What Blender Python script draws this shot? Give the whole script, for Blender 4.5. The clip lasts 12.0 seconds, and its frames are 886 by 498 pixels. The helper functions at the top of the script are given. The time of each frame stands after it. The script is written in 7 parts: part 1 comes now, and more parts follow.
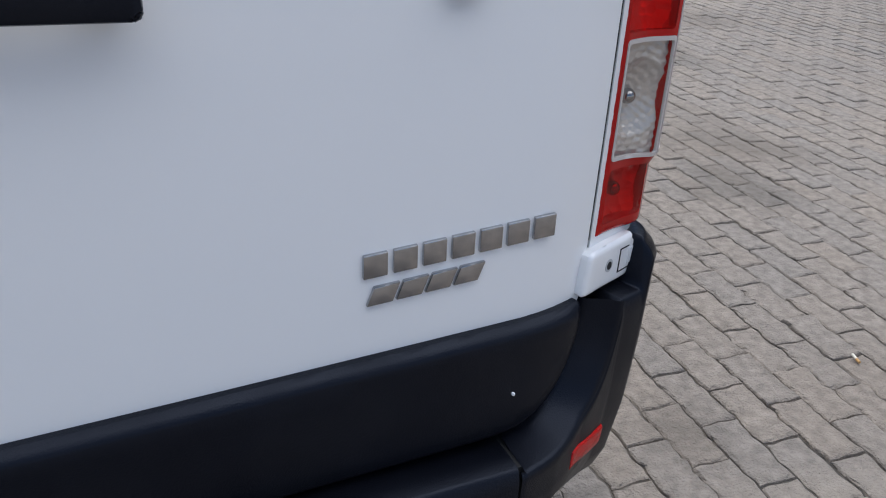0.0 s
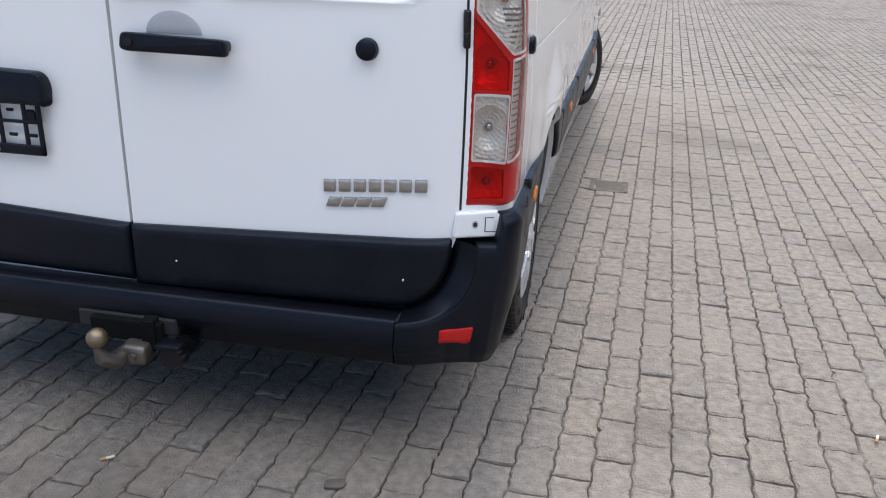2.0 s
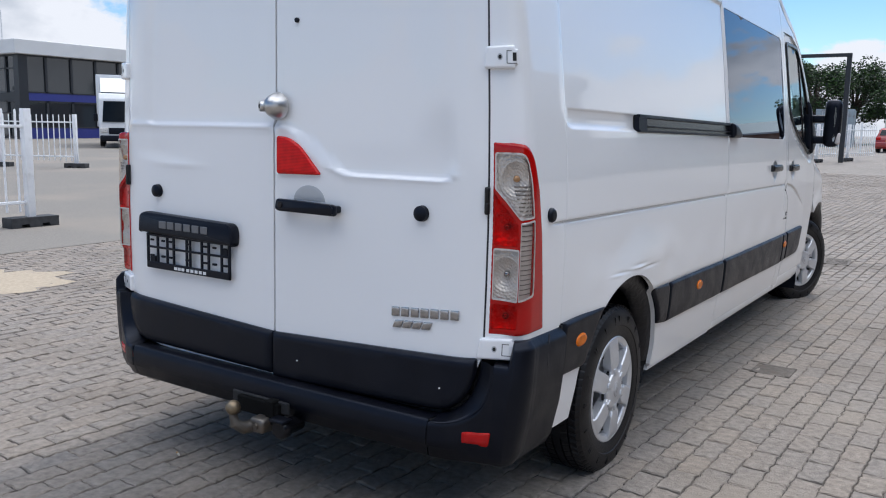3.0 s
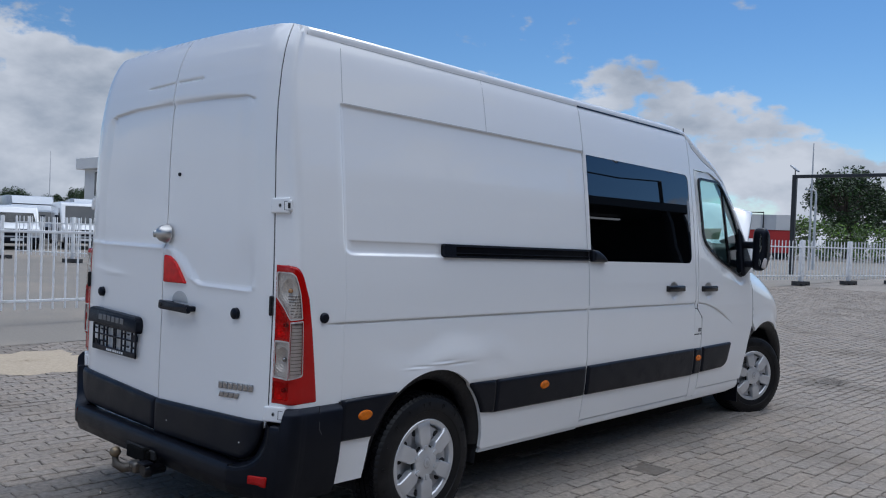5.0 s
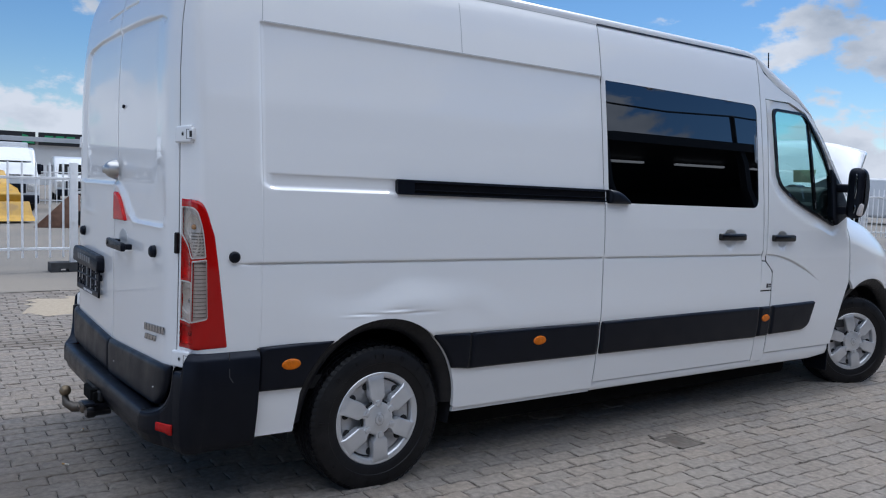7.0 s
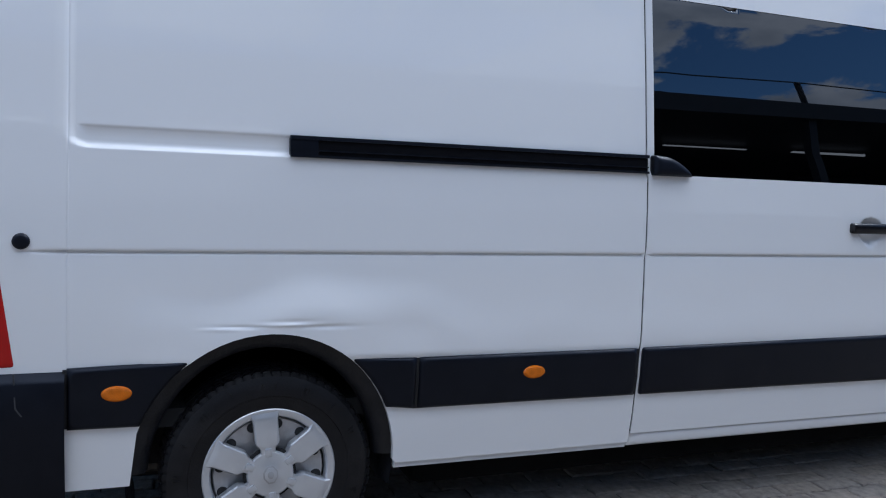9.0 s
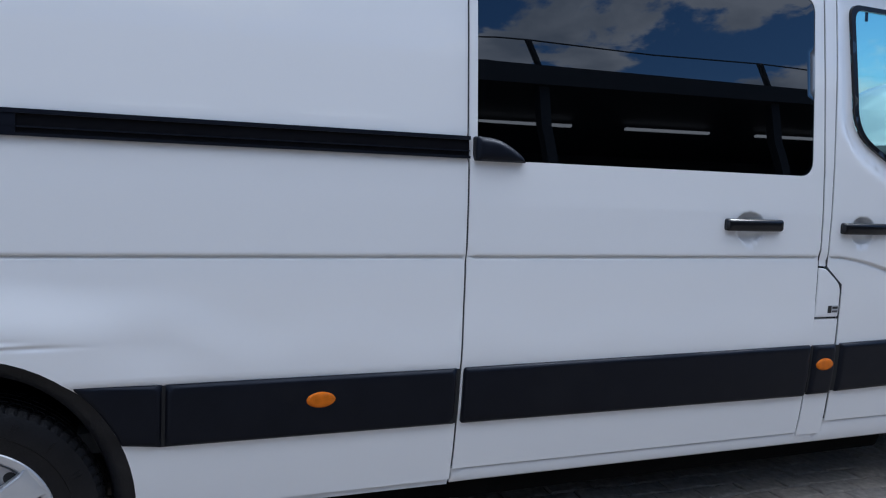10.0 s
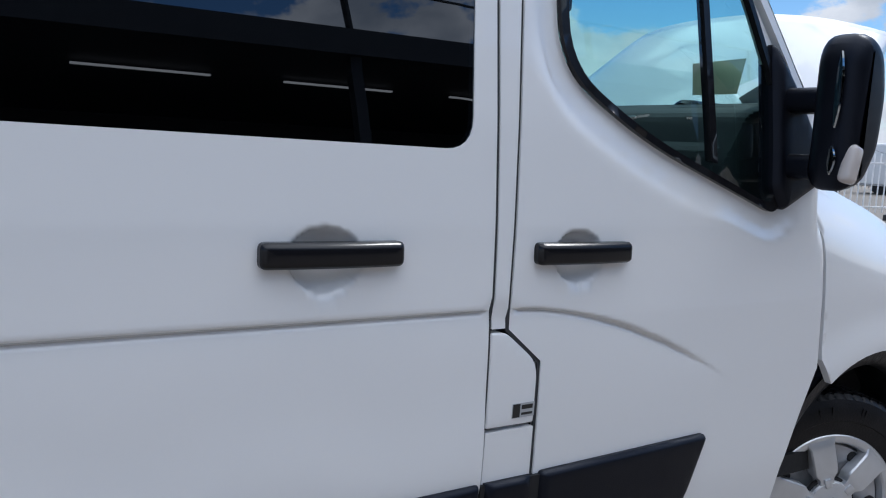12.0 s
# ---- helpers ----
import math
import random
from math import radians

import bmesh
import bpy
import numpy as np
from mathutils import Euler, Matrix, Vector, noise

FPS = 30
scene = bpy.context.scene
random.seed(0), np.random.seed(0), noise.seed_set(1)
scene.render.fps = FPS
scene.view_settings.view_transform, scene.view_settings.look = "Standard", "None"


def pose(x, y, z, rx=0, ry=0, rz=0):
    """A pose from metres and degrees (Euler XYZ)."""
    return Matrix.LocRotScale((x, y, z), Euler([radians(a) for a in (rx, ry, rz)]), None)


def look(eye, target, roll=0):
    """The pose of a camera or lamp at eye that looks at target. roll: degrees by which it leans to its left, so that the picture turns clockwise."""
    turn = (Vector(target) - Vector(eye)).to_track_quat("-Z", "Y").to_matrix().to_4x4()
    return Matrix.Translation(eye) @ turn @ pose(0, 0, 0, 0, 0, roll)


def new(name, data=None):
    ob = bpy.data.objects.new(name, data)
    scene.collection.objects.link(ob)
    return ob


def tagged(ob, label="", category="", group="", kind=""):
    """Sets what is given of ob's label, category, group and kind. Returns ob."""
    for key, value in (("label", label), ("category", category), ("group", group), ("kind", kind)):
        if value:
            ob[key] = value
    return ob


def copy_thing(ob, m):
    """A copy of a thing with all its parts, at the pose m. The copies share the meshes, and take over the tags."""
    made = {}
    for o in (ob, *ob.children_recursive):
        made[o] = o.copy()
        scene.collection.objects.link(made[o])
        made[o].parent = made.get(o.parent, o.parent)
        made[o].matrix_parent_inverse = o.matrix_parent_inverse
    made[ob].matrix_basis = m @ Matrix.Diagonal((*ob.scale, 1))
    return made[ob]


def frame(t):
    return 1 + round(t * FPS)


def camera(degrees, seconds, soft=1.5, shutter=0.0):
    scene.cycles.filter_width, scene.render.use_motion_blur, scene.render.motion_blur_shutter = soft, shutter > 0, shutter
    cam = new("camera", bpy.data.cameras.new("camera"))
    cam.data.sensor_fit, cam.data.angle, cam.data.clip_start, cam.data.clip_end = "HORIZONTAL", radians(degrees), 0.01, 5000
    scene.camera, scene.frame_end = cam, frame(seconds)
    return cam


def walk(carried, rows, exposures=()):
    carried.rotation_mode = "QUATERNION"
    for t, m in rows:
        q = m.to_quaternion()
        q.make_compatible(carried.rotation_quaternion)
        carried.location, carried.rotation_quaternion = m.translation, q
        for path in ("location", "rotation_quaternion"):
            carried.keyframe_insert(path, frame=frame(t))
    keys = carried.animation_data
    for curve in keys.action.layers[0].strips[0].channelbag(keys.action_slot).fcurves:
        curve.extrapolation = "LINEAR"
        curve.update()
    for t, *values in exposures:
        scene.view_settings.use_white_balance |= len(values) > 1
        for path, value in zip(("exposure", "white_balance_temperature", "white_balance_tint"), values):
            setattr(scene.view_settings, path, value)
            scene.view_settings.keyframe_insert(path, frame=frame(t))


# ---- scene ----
cam = camera(57.0, 12.0, 1.1)
PATH = [
    (0, (0.280, -0.808, 1.247), (1.016, 0.806, 0.327), 3.1),
    (0.5, (0.307, -1.019, 1.281), (0.938, 0.636, 0.352), 3.6),
    (1, (0.45, -1.334, 1.316), (0.776, 0.415, 0.404), 3.1),
    (1.5, (0.773, -1.652, 1.358), (0.754, 0.148, 0.486), 2.3),
    (2, (1.238, -1.85, 1.379), (0.866, -0.026, 0.647), 1.6),
    (2.5, (1.715, -2.067, 1.373), (0.975, -0.3, 0.8), 1.1),
    (3, (2.173, -2.163, 1.39), (1.09, -0.507, 1.095), 1.0),
    (3.5, (2.668, -2.135, 1.404), (1.513, -0.519, 1.174), 1.5),
    (3.7, (2.849, -2.154, 1.411), (1.682, -0.545, 1.183), 1.7),
    (5.3, (4.01, -2.061, 1.522), (2.632, -0.611, 1.502), 2.2),
    (5.5, (4.096, -2.033, 1.519), (2.706, -0.595, 1.494), 2.2),
    (6, (4.208, -1.769, 1.491), (2.769, -0.382, 1.44), 2.2),
    (6.5, (4.218, -1.394, 1.475), (2.713, -0.082, 1.363), 2.2),
    (7, (4.21, -1.005, 1.45), (2.589, 0.157, 1.286), 2.0),
    (7.2, (4.189, -0.866, 1.431), (2.544, 0.257, 1.259), 1.9),
    (8.8, (3.74, 0.361, 1.319), (1.884, 1.086, 1.144), 1.7),
    (9, (3.666, 0.528, 1.333), (1.808, 1.247, 1.158), 1.6),
    (9.5, (3.511, 0.922, 1.348), (1.661, 1.655, 1.149), 1.8),
    (10, (3.383, 1.311, 1.365), (1.551, 2.081, 1.145), 2.1),
    (10.5, (3.151, 1.757, 1.359), (1.43, 2.752, 1.143), 2.5),
    (11, (2.917, 2.222, 1.364), (1.236, 3.276, 1.115), 2.9),
    (11.5, (2.653, 2.607, 1.32), (0.969, 3.659, 1.085), 2.5),
    (12, (2.29, 2.934, 1.355), (0.635, 4.028, 1.102), 2.8),
]
walk(cam, [(t, look(eye, target, roll)) for t, eye, target, roll in PATH],
     [(0, 0.58, 6160, 10), (1.0, 0.90, 6360, 10), (1.5, 1.06, 6380, 10), (2.5, 0.86, 6260, 10), (3.2, 0.58, 6130, 10), (5.3, 0.10, 5820, 9), (6.5, 0.14, 5770, 9), (7.0, 0.32, 5840, 9), (9.0, 0.37, 5600, 9), (10.5, 0.46, 5730, 9), (12.0, 0.45, 5920, 9)])

# ---------------------------------------------------------------- sky and sun
SUN_EL, SUN_AZ = 54.0, 4.0          # degrees above the horizon; degrees from +y towards -x
world = bpy.data.worlds.new("world")
scene.world = world
world.use_nodes = True
wn, wl = world.node_tree.nodes, world.node_tree.links
wn.clear()


def wnode(kind, **props):
    n = wn.new(kind)
    for key, value in props.items():
        if key == "operation":
            n.operation = value
        elif key == "value":
            for i, v in enumerate(value):
                if v is not None:
                    n.inputs[i].default_value = v
    return n


sky = wn.new("ShaderNodeTexSky")
sky.sky_type, sky.sun_disc = "NISHITA", False
sky.sun_elevation, sky.sun_rotation = radians(SUN_EL), radians(-SUN_AZ)
sky.air_density, sky.dust_density, sky.ozone_density = 0.95, 0.0, 3.5
coord = wn.new("ShaderNodeTexCoord")
sep = wn.new("ShaderNodeSeparateXYZ")
wl.new(coord.outputs["Generated"], sep.inputs[0])
cmap = wn.new("ShaderNodeMapping")
cmap.inputs["Location"].default_value = (5.3, 1.7, 0.4)
cmap.inputs["Scale"].default_value = (3.0, 3.0, 5.6)
wl.new(coord.outputs["Generated"], cmap.inputs[0])
cn = wn.new("ShaderNodeTexNoise")
cn.inputs["Scale"].default_value, cn.inputs["Detail"].default_value, cn.inputs["Roughness"].default_value = 1.25, 13.0, 0.57
wl.new(cmap.outputs[0], cn.inputs["Vector"])
# more cloud low down, clear blue overhead
cover = wn.new("ShaderNodeMapRange")
cover.inputs["From Min"].default_value, cover.inputs["From Max"].default_value = 0.05, 0.24
cover.inputs["To Min"].default_value, cover.inputs["To Max"].default_value = 0.15, -0.115
wl.new(sep.outputs["Z"], cover.inputs[0])
# a veil of cloud stands high up, in front of the sun
veil = wn.new("ShaderNodeMapRange")
veil.interpolation_type = "SMOOTHSTEP"
veil.inputs["From Min"].default_value, veil.inputs["From Max"].default_value = 0.50, 0.80
veil.inputs["To Max"].default_value = 0.22
wl.new(sep.outputs["Z"], veil.inputs[0])
cov2 = wnode("ShaderNodeMath", operation="ADD")
wl.new(cover.outputs[0], cov2.inputs[0]), wl.new(veil.outputs[0], cov2.inputs[1])
east = wn.new("ShaderNodeMapRange")
east.interpolation_type = "SMOOTHSTEP"
east.inputs["From Min"].default_value, east.inputs["From Max"].default_value = 0.1, 0.6
east.inputs["To Max"].default_value = 0.10
wl.new(sep.outputs["X"], east.inputs[0])
cov3 = wnode("ShaderNodeMath", operation="ADD")
wl.new(cov2.outputs[0], cov3.inputs[0]), wl.new(east.outputs[0], cov3.inputs[1])
north = wn.new("ShaderNodeMapRange")
north.interpolation_type = "SMOOTHSTEP"
north.inputs["From Min"].default_value, north.inputs["From Max"].default_value = 0.86, 0.975
north.inputs["To Max"].default_value = 0.010
wl.new(sep.outputs["Y"], north.inputs[0])
cov4 = wnode("ShaderNodeMath", operation="ADD")
wl.new(cov3.outputs[0], cov4.inputs[0]), wl.new(north.outputs[0], cov4.inputs[1])
csum = wnode("ShaderNodeMath", operation="ADD")
wl.new(cn.outputs["Fac"], csum.inputs[0]), wl.new(cov4.outputs[0], csum.inputs[1])
cramp = wn.new("ShaderNodeMapRange")
cramp.interpolation_type = "SMOOTHSTEP"
cramp.inputs["From Min"].default_value, cramp.inputs["From Max"].default_value = 0.515, 0.560
wl.new(csum.outputs[0], cramp.inputs[0])
cshade = wn.new("ShaderNodeMapRange")
cshade.inputs["From Min"].default_value, cshade.inputs["From Max"].default_value = 0.54, 0.84
clump = wn.new("ShaderNodeTexNoise")
clump.inputs["Scale"].default_value, clump.inputs["Detail"].default_value = 3.1, 9.0
wl.new(cmap.outputs[0], clump.inputs["Vector"])
cdeep = wnode("ShaderNodeMath", operation="MULTIPLY_ADD", value=(None, 0.95, None))
wl.new(clump.outputs["Fac"], cdeep.inputs[0]), wl.new(cn.outputs["Fac"], cdeep.inputs[2])
cbase = wnode("ShaderNodeMath", operation="SUBTRACT", value=(None, 0.385))
wl.new(cdeep.outputs[0], cbase.inputs[0]), wl.new(cbase.outputs[0], cshade.inputs[0])
ccol = wn.new("ShaderNodeMix")
ccol.data_type = "RGBA"
ccol.inputs[6].default_value, ccol.inputs[7].default_value = (0.95, 0.96, 1.0, 1), (0.50, 0.55, 0.63, 1)
wl.new(cshade.outputs[0], ccol.inputs[0])
bg_sky, bg_cloud = wn.new("ShaderNodeBackground"), wn.new("ShaderNodeBackground")
bg_sky.inputs[1].default_value, bg_cloud.inputs[1].default_value = 0.080, 0.95
wsat = wn.new("ShaderNodeHueSaturation")
wsat.inputs["Saturation"].default_value = 1.14
wl.new(sky.outputs[0], wsat.inputs["Color"]), wl.new(wsat.outputs[0], bg_sky.inputs[0])
cglow = wn.new("ShaderNodeMapRange")
cglow.interpolation_type = "SMOOTHSTEP"
cglow.inputs["From Min"].default_value, cglow.inputs["From Max"].default_value = 0.35, 0.85
cglow.inputs["To Min"].default_value, cglow.inputs["To Max"].default_value = 0.59, 1.85
wl.new(sep.outputs["Z"], cglow.inputs[0]), wl.new(cglow.outputs[0], bg_cloud.inputs[1])
wl.new(ccol.outputs[2], bg_cloud.inputs[0])
wmix, wout = wn.new("ShaderNodeMixShader"), wn.new("ShaderNodeOutputWorld")
wl.new(cramp.outputs[0], wmix.inputs[0]), wl.new(bg_sky.outputs[0], wmix.inputs[1]), wl.new(bg_cloud.outputs[0], wmix.inputs[2])
wl.new(wmix.outputs[0], wout.inputs[0])

sun = new("sun", bpy.data.lights.new("sun", "SUN"))
sun.data.energy, sun.data.angle, sun.data.color = 1.35, radians(10), (1.0, 0.95, 0.88)
se, sa = radians(SUN_EL), radians(SUN_AZ)
sun.matrix_world = look((0, 0, 0), (math.sin(sa) * math.cos(se), -math.cos(sa) * math.cos(se), -math.sin(se)))


# ---------------------------------------------------------------- materials
def material(name, base, rough=0.5, metal=0.0, var=0.0, scale=8.0, bump=0.0, bump_scale=60.0, coat=0.0, spec=0.5, stain=None, stain_scale=1.2,
             stain_cover=(0.52, 0.68), pieces=0.0, rough_var=0.0):
    """Principled surface with grain at one scale, stains at another, fine relief, and a shift from piece to piece."""
    m = bpy.data.materials.new(name)
    m.use_nodes = True
    n, l = m.node_tree.nodes, m.node_tree.links
    p = n["Principled BSDF"]
    p.inputs["Base Color"].default_value = (*base, 1)
    p.inputs["Roughness"].default_value, p.inputs["Metallic"].default_value = rough, metal
    p.inputs["Specular IOR Level"].default_value = spec
    p.inputs["Coat Weight"].default_value, p.inputs["Coat Roughness"].default_value = coat, 0.06
    tc = n.new("ShaderNodeTexCoord")
    colour = None
    if var or pieces:
        noise_a = n.new("ShaderNodeTexNoise")
        noise_a.inputs["Scale"].default_value, noise_a.inputs["Detail"].default_value = scale, 6
        l.new(tc.outputs["Object"], noise_a.inputs["Vector"])
        hsv = n.new("ShaderNodeHueSaturation")
        hsv.inputs["Color"].default_value = (*base, 1)
        mr = n.new("ShaderNodeMapRange")
        mr.inputs["From Min"].default_value, mr.inputs["From Max"].default_value = 0.3, 0.7
        mr.inputs["To Min"].default_value, mr.inputs["To Max"].default_value = 1 - var, 1 + var
        l.new(noise_a.outputs["Fac"], mr.inputs[0])
        value = mr.outputs[0]
        if pieces:
            info, geo = n.new("ShaderNodeObjectInfo"), n.new("ShaderNodeNewGeometry")
            s0 = n.new("ShaderNodeMath"); s0.operation = "ADD"
            l.new(info.outputs["Random"], s0.inputs[0]), l.new(geo.outputs["Random Per Island"], s0.inputs[1])
            fr = n.new("ShaderNodeMath"); fr.operation = "FRACT"
            l.new(s0.outputs[0], fr.inputs[0])
            mp = n.new("ShaderNodeMapRange")
            mp.inputs["To Min"].default_value, mp.inputs["To Max"].default_value = 1 - pieces, 1 + pieces
            l.new(fr.outputs[0], mp.inputs[0])
            mu = n.new("ShaderNodeMath"); mu.operation = "MULTIPLY"
            l.new(value, mu.inputs[0]), l.new(mp.outputs[0], mu.inputs[1])
            value = mu.outputs[0]
            ms = n.new("ShaderNodeMapRange")
            ms.inputs["To Min"].default_value, ms.inputs["To Max"].default_value = 1 - 2.5 * min(pieces, 0.16), 1 + 2.5 * min(pieces, 0.16)
            l.new(fr.outputs[0], ms.inputs[0]), l.new(ms.outputs[0], hsv.inputs["Saturation"])
        l.new(value, hsv.inputs["Value"])
        colour = hsv.outputs[0]
    if stain:
        noise_b = n.new("ShaderNodeTexNoise")
        noise_b.inputs["Scale"].default_value, noise_b.inputs["Detail"].default_value = stain_scale, 8
        l.new(tc.outputs["Object"], noise_b.inputs["Vector"])
        mr2 = n.new("ShaderNodeMapRange")
        mr2.interpolation_type = "SMOOTHSTEP"
        mr2.inputs["From Min"].default_value, mr2.inputs["From Max"].default_value = stain_cover
        mr2.inputs["To Max"].default_value = stain[3]
        l.new(noise_b.outputs["Fac"], mr2.inputs[0])
        mix = n.new("ShaderNodeMix")
        mix.data_type = "RGBA"
        mix.inputs[6].default_value, mix.inputs[7].default_value = (*base, 1), (*stain[:3], 1)
        if colour:
            l.new(colour, mix.inputs[6])
        l.new(mr2.outputs[0], mix.inputs[0])
        colour = mix.outputs[2]
    if colour:
        l.new(colour, p.inputs["Base Color"])
    if rough_var:
        noise_r = n.new("ShaderNodeTexNoise")
        noise_r.inputs["Scale"].default_value, noise_r.inputs["Detail"].default_value = scale * 0.7, 5
        l.new(tc.outputs["Object"], noise_r.inputs["Vector"])
        mrr = n.new("ShaderNodeMapRange")
        mrr.inputs["From Min"].default_value, mrr.inputs["From Max"].default_value = 0.3, 0.7
        mrr.inputs["To Min"].default_value, mrr.inputs["To Max"].default_value = max(0.02, rough - rough_var), min(1, rough + rough_var)
        l.new(noise_r.outputs["Fac"], mrr.inputs[0]), l.new(mrr.outputs[0], p.inputs["Roughness"])
    if bump:
        noise_c = n.new("ShaderNodeTexNoise")
        noise_c.inputs["Scale"].default_value, noise_c.inputs["Detail"].default_value = bump_scale, 4
        l.new(tc.outputs["Object"], noise_c.inputs["Vector"])
        b = n.new("ShaderNodeBump")
        b.inputs["Strength"].default_value, b.inputs["Distance"].default_value = bump, 0.01
        l.new(noise_c.outputs["Fac"], b.inputs["Height"]), l.new(b.outputs[0], p.inputs["Normal"])
    return m


def glass(name, tint, ior=1.5, sheen=(1.0, 1.0, 1.0)):
    """A thin tinted pane: it lets tinted light through and mirrors by the angle."""
    m = bpy.data.materials.new(name)
    m.use_nodes = True
    n, l = m.node_tree.nodes, m.node_tree.links
    n.clear()
    out, mixer = n.new("ShaderNodeOutputMaterial"), n.new("ShaderNodeMixShader")
    tr, gl, lw = n.new("ShaderNodeBsdfTransparent"), n.new("ShaderNodeBsdfGlossy"), n.new("ShaderNodeLayerWeight")
    tr.inputs[0].default_value = (*tint, 1)
    gl.inputs["Color"].default_value = (*sheen, 1)
    gl.inputs["Roughness"].default_value, lw.inputs[0].default_value = 0.01, 0.5
    f0 = ((ior - 1) / (ior + 1)) ** 2 * 1.9
    power, fres = n.new("ShaderNodeMath"), n.new("ShaderNodeMath")
    power.operation, power.inputs[1].default_value = "POWER", 5.0
    fres.operation, fres.inputs[1].default_value, fres.inputs[2].default_value = "MULTIPLY_ADD", 1 - f0, f0
    l.new(lw.outputs["Facing"], power.inputs[0]), l.new(power.outputs[0], fres.inputs[0])
    l.new(fres.outputs[0], mixer.inputs[0]), l.new(tr.outputs[0], mixer.inputs[1]), l.new(gl.outputs[0], mixer.inputs[2])
    l.new(mixer.outputs[0], out.inputs[0])
    return m


def lens(name, tint, ribs=120.0, depth=0.5):
    """Moulded lamp plastic over a bright reflector."""
    m = material(name, tint, 0.10, 0.0, coat=0.05, spec=0.2)
    n, l = m.node_tree.nodes, m.node_tree.links
    p = n["Principled BSDF"]
    tc, wave = n.new("ShaderNodeTexCoord"), n.new("ShaderNodeTexWave")
    wave.wave_type, wave.bands_direction = "BANDS", "Z"
    wave.inputs["Scale"].default_value, wave.inputs["Distortion"].default_value = ribs, 1.2
    vor = n.new("ShaderNodeTexVoronoi")
    vor.inputs["Scale"].default_value = 34.0
    l.new(tc.outputs["Object"], wave.inputs["Vector"]), l.new(tc.outputs["Object"], vor.inputs["Vector"])
    add = n.new("ShaderNodeMath"); add.operation = "ADD"
    l.new(wave.outputs["Fac"], add.inputs[0]), l.new(vor.outputs["Distance"], add.inputs[1])
    b = n.new("ShaderNodeBump")
    b.inputs["Strength"].default_value, b.inputs["Distance"].default_value = depth, 0.006
    l.new(add.outputs[0], b.inputs["Height"]), l.new(b.outputs[0], p.inputs["Normal"])
    hsv = n.new("ShaderNodeHueSaturation")
    hsv.inputs["Color"].default_value = (*tint, 1)
    mr = n.new("ShaderNodeMapRange")
    mr.inputs["From Max"].default_value = 1.5
    mr.inputs["To Min"].default_value, mr.inputs["To Max"].default_value = 0.6, 1.25
    l.new(add.outputs[0], mr.inputs[0]), l.new(mr.outputs[0], hsv.inputs["Value"])
    l.new(hsv.outputs[0], p.inputs["Base Color"])
    return m


def faceted(name, tint, size=95.0, depth=0.8):
    """Bright vacuum-coated reflector pressed into small facets."""
    m = material(name, tint, 0.26, 0.35)
    n, l = m.node_tree.nodes, m.node_tree.links
    tc, vor, b = n.new("ShaderNodeTexCoord"), n.new("ShaderNodeTexVoronoi"), n.new("ShaderNodeBump")
    vor.inputs["Scale"].default_value = size
    b.inputs["Strength"].default_value, b.inputs["Distance"].default_value = depth, 0.006
    l.new(tc.outputs["Object"], vor.inputs["Vector"]), l.new(vor.outputs["Distance"], b.inputs["Height"])
    l.new(b.outputs[0], n["Principled BSDF"].inputs["Normal"])
    return m


PAINT = material("white_paint", (0.84, 0.84, 0.84), 0.30, coat=1.0, bump=0.006, bump_scale=500)
PAINT.node_tree.nodes["Principled BSDF"].inputs["Coat Roughness"].default_value = 0.025
PAINT_FLAT = material("white_steel", (0.74, 0.75, 0.76), 0.45, var=0.03, scale=20, bump=0.05, bump_scale=200)
PLASTIC = material("black_plastic", (0.0040, 0.0046, 0.0076), 0.37, spec=0.26, var=0.15, scale=14, bump=0.12, bump_scale=420, stain=(0.010, 0.010, 0.012, 0.35), stain_scale=5, rough_var=0.08)
PLASTIC.node_tree.nodes["Principled BSDF"].inputs["Specular Tint"].default_value = (0.72, 0.80, 1.0, 1)
PLASTIC_GLOSS = material("black_gloss_plastic", (0.007, 0.007, 0.009), 0.22, spec=0.36, var=0.1, bump=0.02)
# near-black for unlit inner parts, and for shade put into gaps
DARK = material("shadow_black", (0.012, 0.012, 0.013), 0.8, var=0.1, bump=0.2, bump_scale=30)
UNDERSIDE = material("dirty_underseal", (0.006, 0.006, 0.006), 0.95, spec=0.1, var=0.3, scale=6, bump=0.4, bump_scale=25)
SEAL = material("door_gap_rubber", (0.035, 0.036, 0.04), 0.7, var=0.1)
LINER = material("arch_liner", (0.011, 0.0115, 0.014), 0.42, var=0.3, scale=12, bump=0.4, bump_scale=40, stain=(0.022, 0.020, 0.019, 0.4), stain_scale=7, spec=0.3)
RUBBER = material("tyre_rubber", (0.006, 0.006, 0.0075), 0.44, spec=0.30, var=0.25, scale=18, bump=0.15, bump_scale=160, stain=(0.022, 0.021, 0.021, 0.3), stain_scale=9)
STEEL_RIM = material("grey_steel_rim", (0.46, 0.46, 0.47), 0.40, 0.4, var=0.15, scale=20, bump=0.1, bump_scale=90)
SILVER = material("silver_hubcap", (0.62, 0.63, 0.65), 0.30, 0.55, var=0.06, scale=12, bump=0.03, bump_scale=200)
STEEL = material("bare_steel", (0.15, 0.135, 0.118), 0.45, 0.8, var=0.2, scale=20, bump=0.2, bump_scale=90, stain=(0.22, 0.15, 0.09, 0.5), stain_scale=14)
BRASS = material("worn_ball_steel", (0.24, 0.185, 0.12), 0.42, 0.8, var=0.2, scale=30, bump=0.1)
CHROME = material("chrome_badge", (0.40, 0.40, 0.41), 0.16, 1.0, var=0.1, scale=60, bump=0.02)
